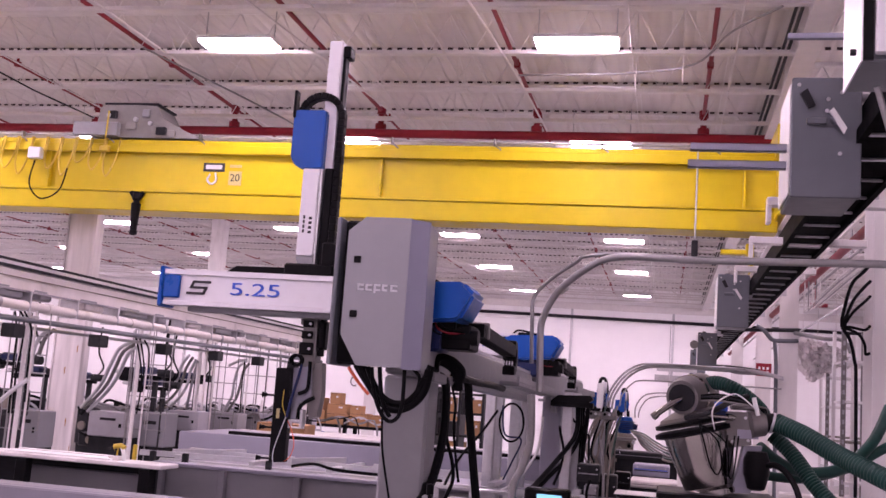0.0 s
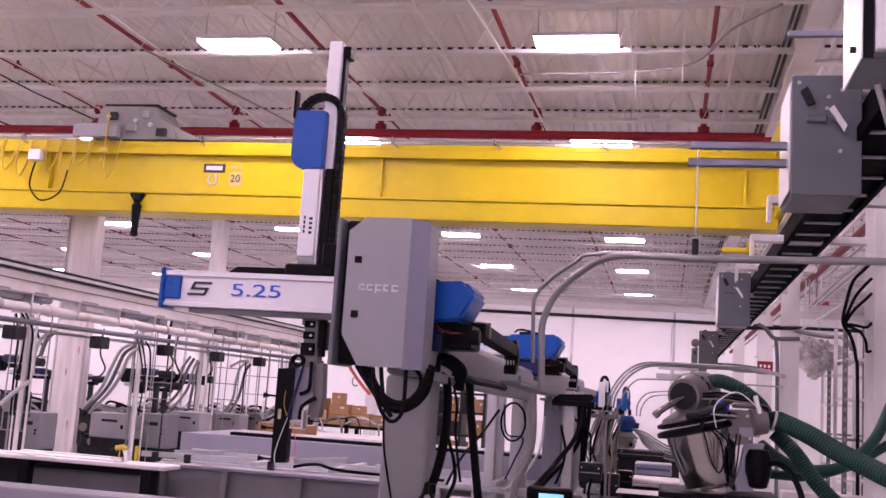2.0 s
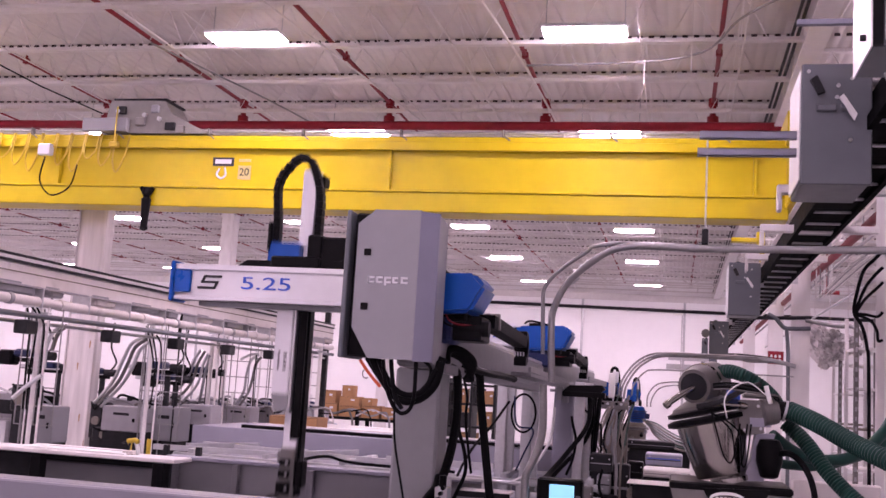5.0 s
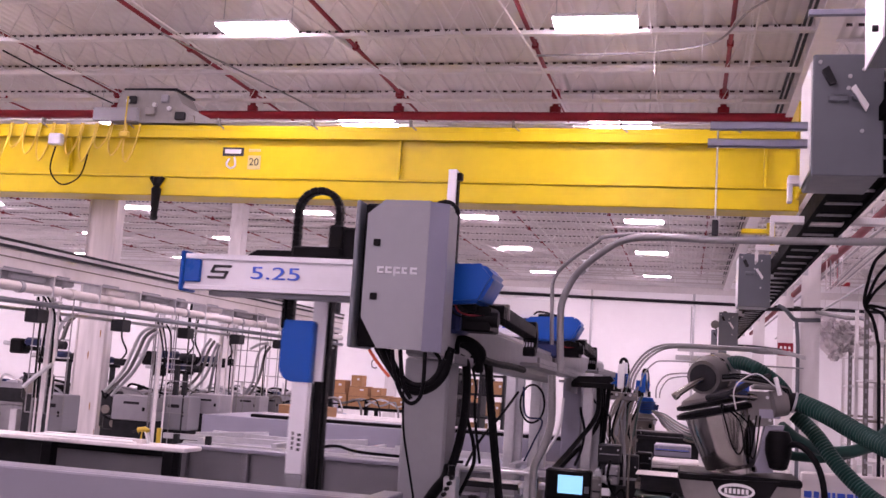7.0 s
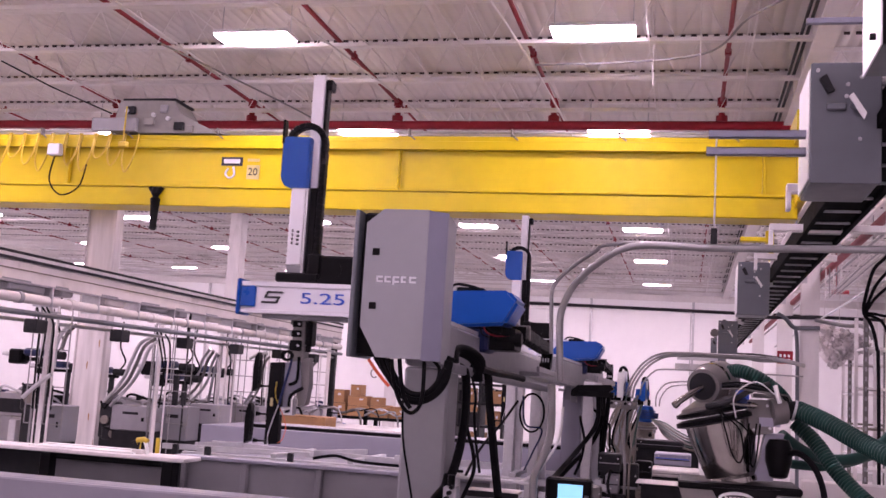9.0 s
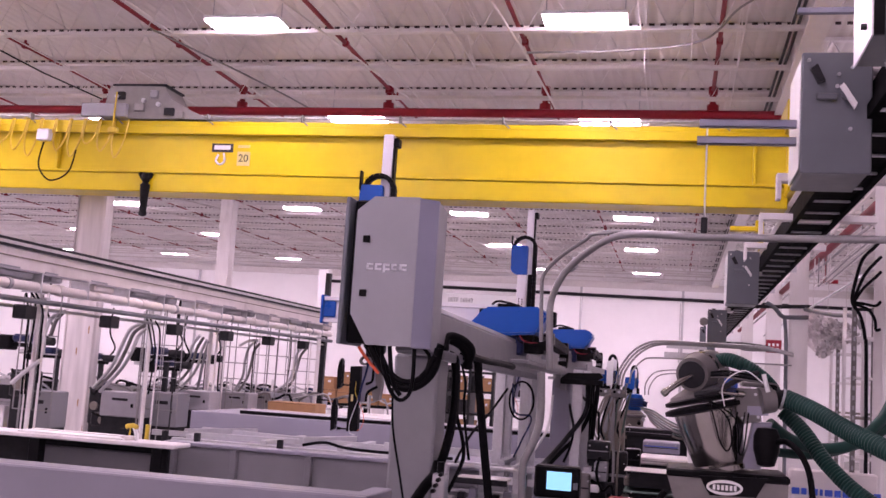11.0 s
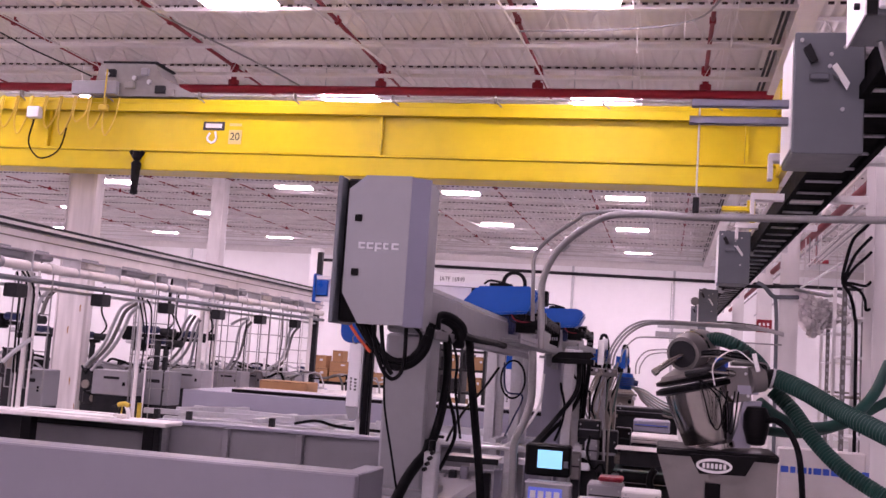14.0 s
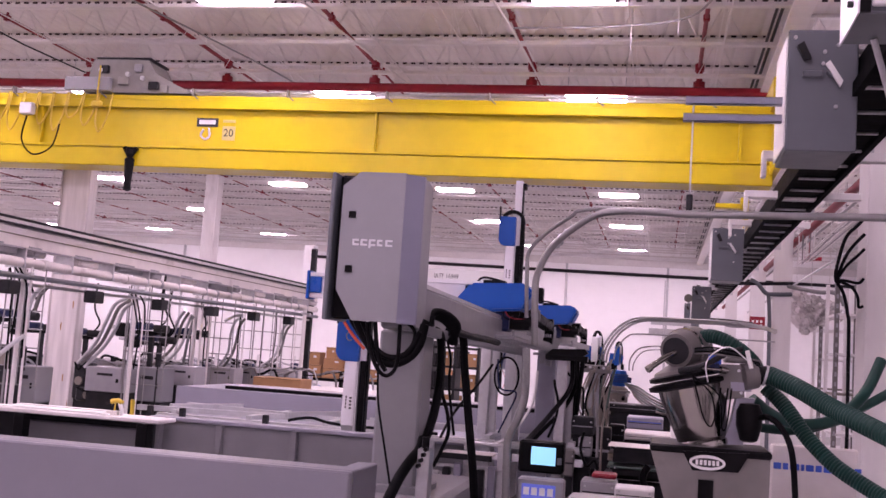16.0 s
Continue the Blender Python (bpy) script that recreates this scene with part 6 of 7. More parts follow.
def shelving():
    """Dark shelving with boxes behind the robot post."""
    D = 22.0
    rnd = random.Random(21)
    x0, x1 = -4.728, -3.774
    zs = (0.6, 1.722, 2.198, 2.605)
    s = thing("shelving", (0, 0, 0), "dark steel shelving with boxes behind the robots", "shelving")
    for z in zs:
        part("shelf", Mesh().box(x0, x1, D, D + 0.6, z - 0.05, z, 0.006), M_DARK, s)
    for x in (x0 - 0.03, (x0 + x1) / 2, x1 + 0.03):
        part("upright", Mesh().box(x - 0.03, x + 0.03, D - 0.02, D + 0.62, 0, zs[-1] + 0.1), M_DARK, s)
    for z, top in zip(zs[1:3], zs[2:]):
        x = x0 + 0.02
        while x < x1 - 0.2:
            w = rnd.uniform(0.16, 0.3)
            if not x < (x0 + x1) / 2 < x + w:
                h = rnd.uniform(0.5, 0.8) * (top - z)
                if rnd.random() < 0.55:
                    carton(x, x + w - 0.01, D + 0.05, D + 0.5, z, z + h)
                else:
                    solid("parts_bin", Mesh().box(x, x + w - 0.01, D + 0.05, D + 0.5, z, z + h, 0.01), M_DARK, "dark plastic parts bin on shelving", "bin", "parts bins")
            x += w


shelving()


# ---- far wall fittings ----
def wall_fittings():
    y = Y1 - 0.12
    z = 6.400
    solid("wall_pipe", Mesh().tube([(-16.225, y, 6.492), (11.5, y, 6.492 - 0.2)], 0.07, 8), M_DARK, "dark pipe running along the far wall", "pipe", "wall pipes")
    solid("wall_pipe", Mesh().tube([(-16.197, y, 6.492), (-15.978, y, 3.0)], 0.09, 8), M_DARK, "dark pipe down the far wall", "pipe", "wall pipes")
    s = thing("wall_sign", (0, 0, 0), "long white sign reading IATF 16949 on the far wall", "sign")
    xs, zs = (-9.852, 5.843)
    part("board", Mesh().box(xs - 1.2, xs + 4.2, 46.3, 46.49, zs - 0.36, zs + 0.36, 0.02), M_TAG, s)
    letters("lettering", "IATF 16949", 0.30, M_INK, s, at(xs + 0.25, 46.29, zs + 0.03) @ FRONT, "", 0.004, 0.80)
    for x in (-4.188, 0.211, -22.523):
        solid("wall_seam", Mesh().box(x - 0.05, x + 0.05, 46.43, 46.5, 0, 6.9), M_STEEL, "narrow steel trim on the far wall", "trim", "wall trims", "structure")
    band = Mesh().box(X0, X1, 46.4, 46.49, 6.75, 7.05)
    solid("wall_band", band, M_JOIST, "pale steel eave beam along the far wall", "beam", "", "structure")
    solid("wall_corner", Mesh().box(-15.269, -15.269 + 0.45, 43, 43.5, 0, 6.7, 0.02), M_WALL, "white boxed column near the far wall", "column", "", "structure")


wall_fittings()


# ---- left-hand row: overhead tray, service drops and machines ----
def tray():
    t = thing("service_tray", (-7.0, 7.0, 3.2), "pale overhead service tray with pipes and conduits", "cable tray")
    L = 13.4
    part("beam", Mesh().box(-0.12, 0.12, 0, L, 0.12, 0.34, 0.01), M_TRAY, t)
    part("top_rail", Mesh().box(-0.14, 0.14, 0, L, 0.37, 0.41, 0.004), M_COLUMN, t)
    part("slot_rail", Mesh().box(0.125, 0.142, 0, L, 0.338, 0.368), M_DARK, t)
    part("cap_strip", Mesh().box(0.05, 0.145, 0, L, 0.405, 0.435), M_DARK, t)
    part("lower_lip", Mesh().box(0.10, 0.135, 0, L, 0.105, 0.122), M_MACH, t)
    part("band", Mesh().box(0.121, 0.128, 0, L, 0.24, 0.255), M_BUNDLE, t)
    part("pipe", Mesh().tube([(0.1, 0, -0.04), (0.1, L, -0.04)], 0.055, 12), M_TRAY, t, "dusty white service pipe")
    part("conduit", Mesh().tube([(0.14, 0, -0.2), (0.14, L, -0.18)], 0.03, 8), M_GREYBOX, t, "dark conduit")
    part("conduit", Mesh().tube([(0.0, 0, -0.27), (0.0, L, -0.26)], 0.02, 8), M_STEEL, t)
    for i in range(14):
        y = 0.4 + i * 0.95
        part("clamp", Mesh().box(-0.08, 0.16, y, y + 0.025, -0.1, 0.12, 0.004), M_STEEL, t)
        part("junction", Mesh().box(-0.06, 0.10, y + 0.25, y + 0.5 + 0.2 * (i % 3), 0.02 + 0.02 * (i % 2), 0.12, 0.02), (M_MACH, M_TRAY, M_BEAM)[i % 3], t)
        if i % 3 != 1:
            part("coupling", Mesh().cyl((0.1, y + 0.4, -0.04), (0.1, y + 0.46 + 0.04 * (i % 2), -0.04), 0.066, n=12), M_TRAY if i % 2 else M_MACH, t)
        part("panel", Mesh().box(0.121, 0.126, y + 0.1, y + 0.35 + 0.12 * (i % 3), 0.125, 0.145), M_BEAM, t)
    for i in range(7):
        y = 1.2 + i * 1.75
        part("tap_box", Mesh().box(0.04, 0.2, y, y + 0.22, -0.40, -0.25, 0.012), M_DARK, t, "dark tap-off box")
    part("end_pole", Mesh().box(-0.05, 0.05, L - 0.1, L, -3.2, 1.2), M_DARK, t)


tray()


def service_drop(y, poles, cables, hoses, grid):
    """Poles, a wire ladder, black leads and drooping hoses that come down from the tray at one machine."""
    x0 = poles[0][0]
    d = thing("service_drop", (x0, y, 0), "white service poles with a wire ladder and drooping hoses", "service pole", "service drops")
    for x, r, mat in poles:
        part("pole", Mesh().tube([(x - x0, 0.03, 0.0), (x - x0, 0.03, 3.12)], r, 8), mat, d)
    for pts in cables:
        part("cable", Mesh().tube([(a - x0, b - y, c) for a, b, c in pts], 0.011, 6, smooth=5), M_RUBBER, d, "black lead")
    for k, pts in enumerate(hoses):
        part("hose", Mesh().tube([(a - x0, b - y, c) for a, b, c in pts], 0.024, 8, smooth=6), (M_STEEL, M_CAST, M_STEEL, M_BEAM)[k % 4], d, "drooping grey hose")
    (xa, za), (xb, zb), nx, nz = grid
    g = Mesh()
    for i in range(nx + 1):
        x = xa + (xb - xa) * i / nx - x0
        g.tube([(x, 0.1, zb), (x, 0.1, 3.1)], 0.008, 5)
    for i in range(nz + 1):
        z = zb + (za - zb) * i / nz
        g.tube([(xa - x0, 0.1, z), (xb - x0, 0.1, z)], 0.007, 5)
    part("wire_ladder", g, M_CONDUIT, d)
    part("clip", Mesh().box(-0.06, 0.12, -0.02, 0.05, 3.02, 3.06, 0.004), M_STEEL, d)


service_drop(10.4, (((-6.958, 2.356)[0], 0.026, M_COLUMN), ((-7.070, 2.349)[0], 0.012, M_CONDUIT), ((-6.861, 2.362)[0], 0.014, M_COLUMN), ((-7.028, 2.352)[0], 0.010, M_COLUMN)),
             ([(-7.045, 10.350, 3.125), (-6.961, 10.350, 3.010), (-6.948, 10.350, 2.729), (-6.974, 10.350, 2.416), (-6.964, 10.350, 1.983)], [(-6.990, 10.350, 3.141), (-6.888, 10.350, 2.982), (-6.845, 10.350, 2.859), (-6.844, 10.350, 2.610), (-6.827, 10.350, 2.115)], [(-7.084, 10.350, 3.098), (-7.026, 10.350, 2.850), (-7.024, 10.350, 2.600), (-7.005, 10.350, 1.980)]),
             ([(-7.034, 11.000, 2.961), (-7.089, 10.900, 2.852), (-7.091, 10.800, 2.682), (-7.090, 10.800, 2.423)], [(-7.052, 11.100, 2.954), (-7.093, 11.000, 2.839), (-7.145, 11.000, 2.657)], [(-7.041, 10.200, 2.100), (-6.880, 10.200, 2.245), (-6.722, 10.200, 2.365)]),
             ((-7.200, 2.844), (-6.727, 1.814), 2, 5))
service_drop(13.2, (((-7.070, 2.118)[0], 0.028, M_COLUMN), ((-7.154, 2.112)[0], 0.012, M_CONDUIT), ((-6.936, 2.126)[0], 0.012, M_COLUMN), ((-6.845, 2.132)[0], 0.009, M_CONDUIT), ((-7.112, 2.115)[0], 0.009, M_STEEL)),
             ([(-7.037, 13.100, 3.041), (-6.967, 13.100, 2.852), (-6.906, 13.100, 2.586), (-6.914, 13.100, 2.341), (-6.943, 13.100, 1.973)], [(-7.087, 13.100, 3.038), (-7.014, 13.100, 2.826), (-6.931, 13.100, 2.508), (-6.933, 13.100, 2.279)], [(-6.945, 13.100, 2.969), (-6.864, 13.100, 2.835), (-6.839, 13.100, 2.590)]),
             ([(-7.181, 13.200, 2.931), (-7.414, 13.300, 2.838), (-7.582, 13.400, 2.597), (-7.821, 13.600, 2.294), (-8.427, 14.200, 1.967)], [(-7.144, 13.200, 2.902), (-7.356, 13.300, 2.787), (-7.507, 13.400, 2.546), (-7.748, 13.600, 2.275), (-8.370, 14.200, 1.955)], [(-7.107, 13.200, 2.873), (-7.283, 13.300, 2.744), (-7.432, 13.400, 2.488), (-7.692, 13.600, 2.239), (-8.310, 14.200, 1.917)]),
             ((-7.219, 2.649), (-6.607, 1.767), 2, 4))
service_drop(15.8, (((-7.384, 2.114)[0], 0.038, M_COLUMN), ((-7.267, 2.121)[0], 0.018, M_COLUMN), ((-7.189, 2.126)[0], 0.012, M_STEEL), ((-7.111, 2.132)[0], 0.014, M_COLUMN), ((-7.033, 2.137)[0], 0.01, M_CONDUIT)),
             ([(-7.205, 15.700, 2.986), (-7.137, 15.700, 2.671), (-7.132, 15.700, 2.220), (-7.109, 15.700, 1.772)],),
             ([(-7.556, 15.800, 2.870), (-7.726, 15.900, 2.690), (-7.831, 16.000, 2.456), (-8.089, 16.200, 2.210), (-8.561, 16.600, 1.993)], [(-7.493, 15.800, 2.837), (-7.642, 15.900, 2.649), (-7.746, 16.000, 2.405), (-7.983, 16.200, 2.170), (-8.450, 16.600, 1.933)], [(-7.431, 15.800, 2.804), (-7.557, 15.900, 2.599), (-7.651, 16.000, 2.356), (-7.896, 16.200, 2.120), (-8.321, 16.600, 1.903)], [(-7.390, 15.800, 2.788), (-7.493, 15.900, 2.547), (-7.574, 16.000, 2.287), (-7.702, 16.200, 2.002)]),
             ((-7.167, 2.719), (-6.741, 1.706), 2, 4))
service_drop(17.4, (((-7.191, 2.335)[0], 0.014, M_COLUMN), ((-7.286, 2.329)[0], 0.010, M_COLUMN), ((-7.001, 2.347)[0], 0.012, M_CONDUIT)),
             ([(-7.220, 17.300, 2.876), (-7.230, 17.300, 2.528), (-7.219, 17.300, 1.937)],),
             ([(-7.218, 17.400, 2.871), (-7.358, 17.400, 2.763), (-7.463, 17.500, 2.520), (-7.532, 17.600, 2.216), (-7.865, 18.000, 1.931)], [(-7.172, 17.400, 2.834), (-7.266, 17.400, 2.688), (-7.348, 17.500, 2.427), (-7.453, 17.600, 2.181), (-7.795, 18.000, 1.895)], [(-7.464, 17.200, 2.768), (-7.303, 17.200, 2.857), (-7.178, 17.300, 2.889)]),
             ((-7.281, 2.628), (-6.648, 1.682), 3, 3))
service_drop(19.3, (((-6.750, 2.395)[0], 0.040, M_COLUMN), ((-6.910, 2.385)[0], 0.012, M_COLUMN), ((-7.163, 2.369)[0], 0.012, M_CONDUIT), ((-7.325, 2.359)[0], 0.010, M_COLUMN), ((-7.232, 2.364)[0], 0.016, M_COLUMN)),
             ([(-7.274, 19.200, 3.015), (-7.260, 19.200, 2.579), (-7.291, 19.200, 2.142)],),
             ([(-7.032, 19.300, 2.869), (-7.205, 19.400, 2.698), (-7.288, 19.500, 2.408), (-7.443, 19.600, 2.134), (-7.983, 20.000, 1.874)], [(-6.972, 19.300, 2.840), (-7.132, 19.400, 2.658), (-7.236, 19.500, 2.346), (-7.391, 19.600, 2.082), (-7.907, 20.000, 1.834)]),
             ((-7.418, 2.627), (-6.756, 1.636), 3, 4))
for (x, z), y in (((-6.995, 2.450), 13.9), ((-7.144, 2.559), 18.2)):
    solid("tray_rod", Mesh().tube([(x, y, 3.35), (x, y, 1.5)], 0.012, 6).tube([(x, y, 1.5), (x, y, 0.0)], 0.012, 6), M_DARK, "thin dark rod below the service tray", "rod", "tray rods")


def left_machine(x, y, seed, big=1.0):
    rnd = random.Random(seed)
    m = thing("moulding_machine", (x, y, 0), "grey moulding machine with a sheet-metal hood and hoses", "machine", "moulding machines")
    part("body", Mesh().box(-1.6, 1.0, 0, 1.3, 0.1, 1.5, 0.03), M_MACH, m)
    part("plinth", Mesh().box(-1.5, 0.9, 0.1, 1.2, 0.0, 0.1), M_DARK, m)
    part("hood", Mesh().box(-1.0, 0.1, -0.03, 1.2, 1.5, 1.93, 0.03), M_MACH, m, "grey sheet-metal hood")
    part("hood", Mesh().box(0.2, 0.95, 0.05, 1.1, 1.5, 1.78, 0.02), M_LAV, m)
    part("window", Mesh().box(-0.9, -0.15, -0.04, -0.03, 1.55, 1.8), M_DARK, m)
    part("door", Mesh().box(-1.5, -1.05, -0.02, 0.0, 0.3, 1.45, 0.006), M_GUARD, m)
    part("control_box", Mesh().box(-1.45, -1.1, 0.1, 0.5, 1.5, 1.85, 0.02), M_DARK, m)
    for k in range(3):
        xx = -0.9 + k * 0.5 + rnd.uniform(-0.1, 0.1)
        part("hose", Mesh().tube([(xx, 0, 1.9), (xx + 0.15, -0.1, 2.0 + rnd.uniform(-0.03, 0.05)), (xx + 0.5, -0.15, 1.95), (xx + 0.9, -0.12, 1.84 + rnd.uniform(-0.04, 0.04)), (xx + 1.1, -0.1, 1.6)], 0.022, 7, smooth=5), (M_STEEL, M_BEAM, M_RUBBER)[(k + seed) % 3], m)
    for k in range(5):
        xx = -1.3 + k * 0.5 + rnd.uniform(-0.15, 0.15)
        part("fitting", Mesh().box(xx, xx + rnd.uniform(0.08, 0.2), -0.02, 0.1, 1.78, 1.88 + rnd.uniform(0.0, 0.12), 0.012), (M_BLACK, M_NAVY, M_DARK)[k % 3], m)
    part("stack_light", Mesh().cyl((0.8, 0.1, 1.78), (0.8, 0.1, 2.15), 0.03, n=8), M_TAG, m)
    for k in range(4):
        part("clutter", Mesh().box(-0.9 + k * 0.42, -0.75 + k * 0.42, -0.12, 0.0, 0.9 + 0.1 * (k % 2), 1.35 + 0.08 * k, 0.01), (M_DARK, M_ALU, M_BLACK, M_MACH)[k], m)


for i, (x, d) in enumerate(((-11.396, 17.0), (-9.504, 17.5), (-9.423, 19.5), (-9.328, 21.5), (-9.199, 23.5))):
    left_machine(x, d, i)
solid("yellow_bollard", Mesh().tube([(-5.797, 11, 0.0), (-5.797, 11, 1.72)], 0.026, 12), M_YPIPE, "yellow painted safety post", "post")
solid("yellow_bollard", Mesh().tube([(-6.135, 11.2, 0.0), (-6.135, 11.2, 1.68)], 0.022, 12), M_YPIPE, "yellow painted safety post", "post")


# ---- right-hand side: wire racks, ducts and hanging cables ----
def right_side():
    for k, (x, d) in enumerate(((2.421, 17.0), (1.949, 12.5), (2.245, 13.0))):
        r = thing("wire_rack", (x, d, 0), "white slotted steel rack with wire shelves", "rack", "wire racks")
        for a in (0, 0.9):
            part("upright", Mesh().box(a - 0.025, a + 0.025, 0, 0.05, 0, 3.6), M_CAST, r)
            part("upright", Mesh().box(a - 0.02, a + 0.02, 0.7, 0.74, 0, 3.6), M_COLUMN, r)
        for j in range(7):
            part("shelf", Mesh().box(0, 0.9, 0.0, 0.74, 0.5 + j * 0.45, 0.525 + j * 0.45), M_BUNDLE if j % 3 == 1 else M_COLUMN, r)
        slots = Mesh()
        for j in range(30):
            slots.box(-0.012, 0.012, -0.004, 0.0, 0.2 + j * 0.11, 0.25 + j * 0.11)
        tagged(part("slot_strip", slots, M_MACH, r), kind="stuff")
    for pts, r in (([(1.575, 8.87, 3.80), (1.517, 8.860, 3.729), (1.433, 8.860, 3.633), (1.382, 8.860, 3.456), (1.360, 8.860, 3.291), (1.419, 8.860, 3.184), (1.458, 8.860, 3.014), (1.475, 8.860, 2.655), ((1.497, 8.860, 2.121)[0], 8.86, 0.0)], 0.014),
                   ([(1.575, 8.87, 3.66), (1.528, 8.860, 3.610), (1.449, 8.860, 3.505), (1.389, 8.860, 3.356), (1.365, 8.860, 3.282)], 0.013), ([(1.575, 8.87, 3.54), (1.531, 8.860, 3.491), (1.439, 8.860, 3.395), (1.373, 8.860, 3.282)], 0.012),
                   ([(1.365, 8.860, 3.282), (1.442, 8.860, 3.277), (1.533, 8.860, 3.263), (1.575, 8.87, 3.30)], 0.012), ([(1.374, 8.860, 3.273), (1.478, 8.860, 3.233), (1.531, 8.860, 3.154), (1.541, 8.860, 3.073), (1.575, 8.87, 3.08)], 0.012)):
        arch("thick black cable hanging by a white column", pts, r, M_RUBBER, "hanging_cable")
    for pts, r, mat in (([(0.710, 15.840, 3.760), (1.373, 15.840, 3.786), (1.844, 15.840, 3.810)], 0.028, M_DARK), ([(1.251, 15.830, 3.837), (1.364, 15.830, 3.776), (1.479, 15.830, 3.650), (1.613, 15.830, 3.641), (1.840, 15.830, 3.653)], 0.032, M_GREYBOX),
                        ([(1.511, 15.830, 3.635), (1.536, 15.830, 3.357), (1.545, 15.830, 2.867), ((1.575, 15.830, 1.737)[0], 15.83, 0.0)], 0.028, M_GREYBOX), ([(0.874, 20.540, 3.440), (1.238, 20.540, 3.440), (1.704, 20.540, 3.403)], 0.024, M_DARK), ([(1.030, 20.530, 3.449), (1.242, 20.530, 3.333), (1.705, 20.530, 3.339)], 0.022, M_CONDUIT),
                        ([(1.791, 15.840, 3.766), (2.123, 15.300, 3.664), (2.301, 15.000, 3.638), (2.389, 14.800, 3.470), (2.424, 14.800, 3.207), ((2.424, 14.800, 3.207)[0], 14.8, 0.0)], 0.03, M_CONDUIT)):
        arch("dark conduit crossing between the white columns", pts, r, mat)
    rnd = random.Random(31)
    for k, ((xa, za), (xb, zb), d) in enumerate((((1.941, 3.789), (2.625, 3.129), 17.0), ((2.053, 3.614), (2.592, 3.229), 16.2))):
        bm = bmesh.new()
        nu, nv = 26, 20
        g = [[bm.verts.new((xa + (xb - xa) * i / nu + rnd.uniform(-0.02, 0.02), d + 0.1 * math.sin(i * 0.7 + j * 0.4) + rnd.uniform(-0.03, 0.03), za - (za - zb) * (j / nv) * (0.7 + 0.3 * math.sin(5.0 * i / nu)) - 0.2 * (i / nu - 0.3) + rnd.uniform(-0.02, 0.02))) for j in range(nv + 1)] for i in range(nu + 1)]
        for i in range(nu):
            for j in range(nv):
                bm.faces.new((g[i][j], g[i + 1][j], g[i + 1][j + 1], g[i][j + 1]))
        bmesh.ops.solidify(bm, geom=bm.faces[:], thickness=0.006)
        m = Mesh()
        m.bm.free()
        m.bm = bm
        for x in (xa + 0.1, xb - 0.1):
            m.tube([(x, d, za - 0.15), (x, d, ZC)], 0.004, 5)
        solid("plastic_film", m, M_FOIL, "crumpled clear plastic film hung above the racks", "film", "plastic films")
    for k in range(5):
        solid("overhead_conduit", Mesh().tube([moved((1.754, 10.500, 4.063), 0.07 * k, 0.02 * k), moved((1.809, 12.500, 4.083), 0.06 * k, 0.02 * k), moved((1.813, 15.000, 4.001), 0.05 * k, 0.02 * k), moved((1.813, 15.000, 4.001), 0.05 * k, 0.02 * k + 0.4)], 0.009, 6), M_CONDUIT if k % 2 else M_JOIST, "thin conduit strung above the racks", "conduit", "conduits")
    solid("sprinkler_main", Mesh().tube([(1.9, 4, 4.45), (1.9, 34, 4.45)], 0.05, 10), M_RED, "red sprinkler pipe along the runway", "pipe", "sprinkler pipes")
    for i, (x, z) in enumerate(((2.5, 5.3), (2.9, 5.25), (3.6, 5.0))):
        g = Mesh().tube([(x, 8, z), (x, 46.4, z)], 0.028, 10)
        for j in range(9):
            g.tube([(x, 9 + 4.5 * j, z), (x, 9 + 4.5 * j, ZC)], 0.008, 6)
        solid("overhead_pipe", g, (M_JOIST, M_CONDUIT, M_STEEL)[i % 3], "pale overhead pipe on hangers beyond the runway", "pipe", "overhead pipes")
    for j in range(13):
        y = 9.9 + j * JOIST_STEP * 1.7
        g = Mesh().box(1.7, 11.9, y - 0.05, y + 0.05, ZC - 0.06, ZC - 0.01).box(1.7, 11.9, y - 0.05, y + 0.05, ZC - 0.67, ZC - 0.62)
        for i in range(16):
            g.tube([(1.75 + 0.62 * i, y, ZC - 0.64), (2.06 + 0.62 * i, y, ZC - 0.04)], 0.011, 5).tube([(2.06 + 0.62 * i, y, ZC - 0.04), (2.37 + 0.62 * i, y, ZC - 0.64)], 0.011, 5)
        solid("roof_joist", g, M_JOIST, "white-painted open-web roof joist of the next bay", "roof joist", "roof joists", "structure")
    (xa, za), (xb, zb) = (3.303, 5.319), (3.691, 5.256)
    solid("sprinkler_main", Mesh().tube([(xa, 26.2, (za + zb) / 2), (xb, 26.2, (za + zb) / 2)], 0.05, 10).tube([(xa + 0.1, 26.2, (za + zb) / 2), (xa + 0.1, 26.2, ZC)], 0.01, 6), M_RED, "short red sprinkler pipe in the next bay", "pipe", "sprinkler pipes")
    solid("far_partition", Mesh().box(8.0, 8.15, 9, 46.0, 0, 7.0), M_WALL, "white partition wall beyond the racks", "wall", "", "structure")


right_side()


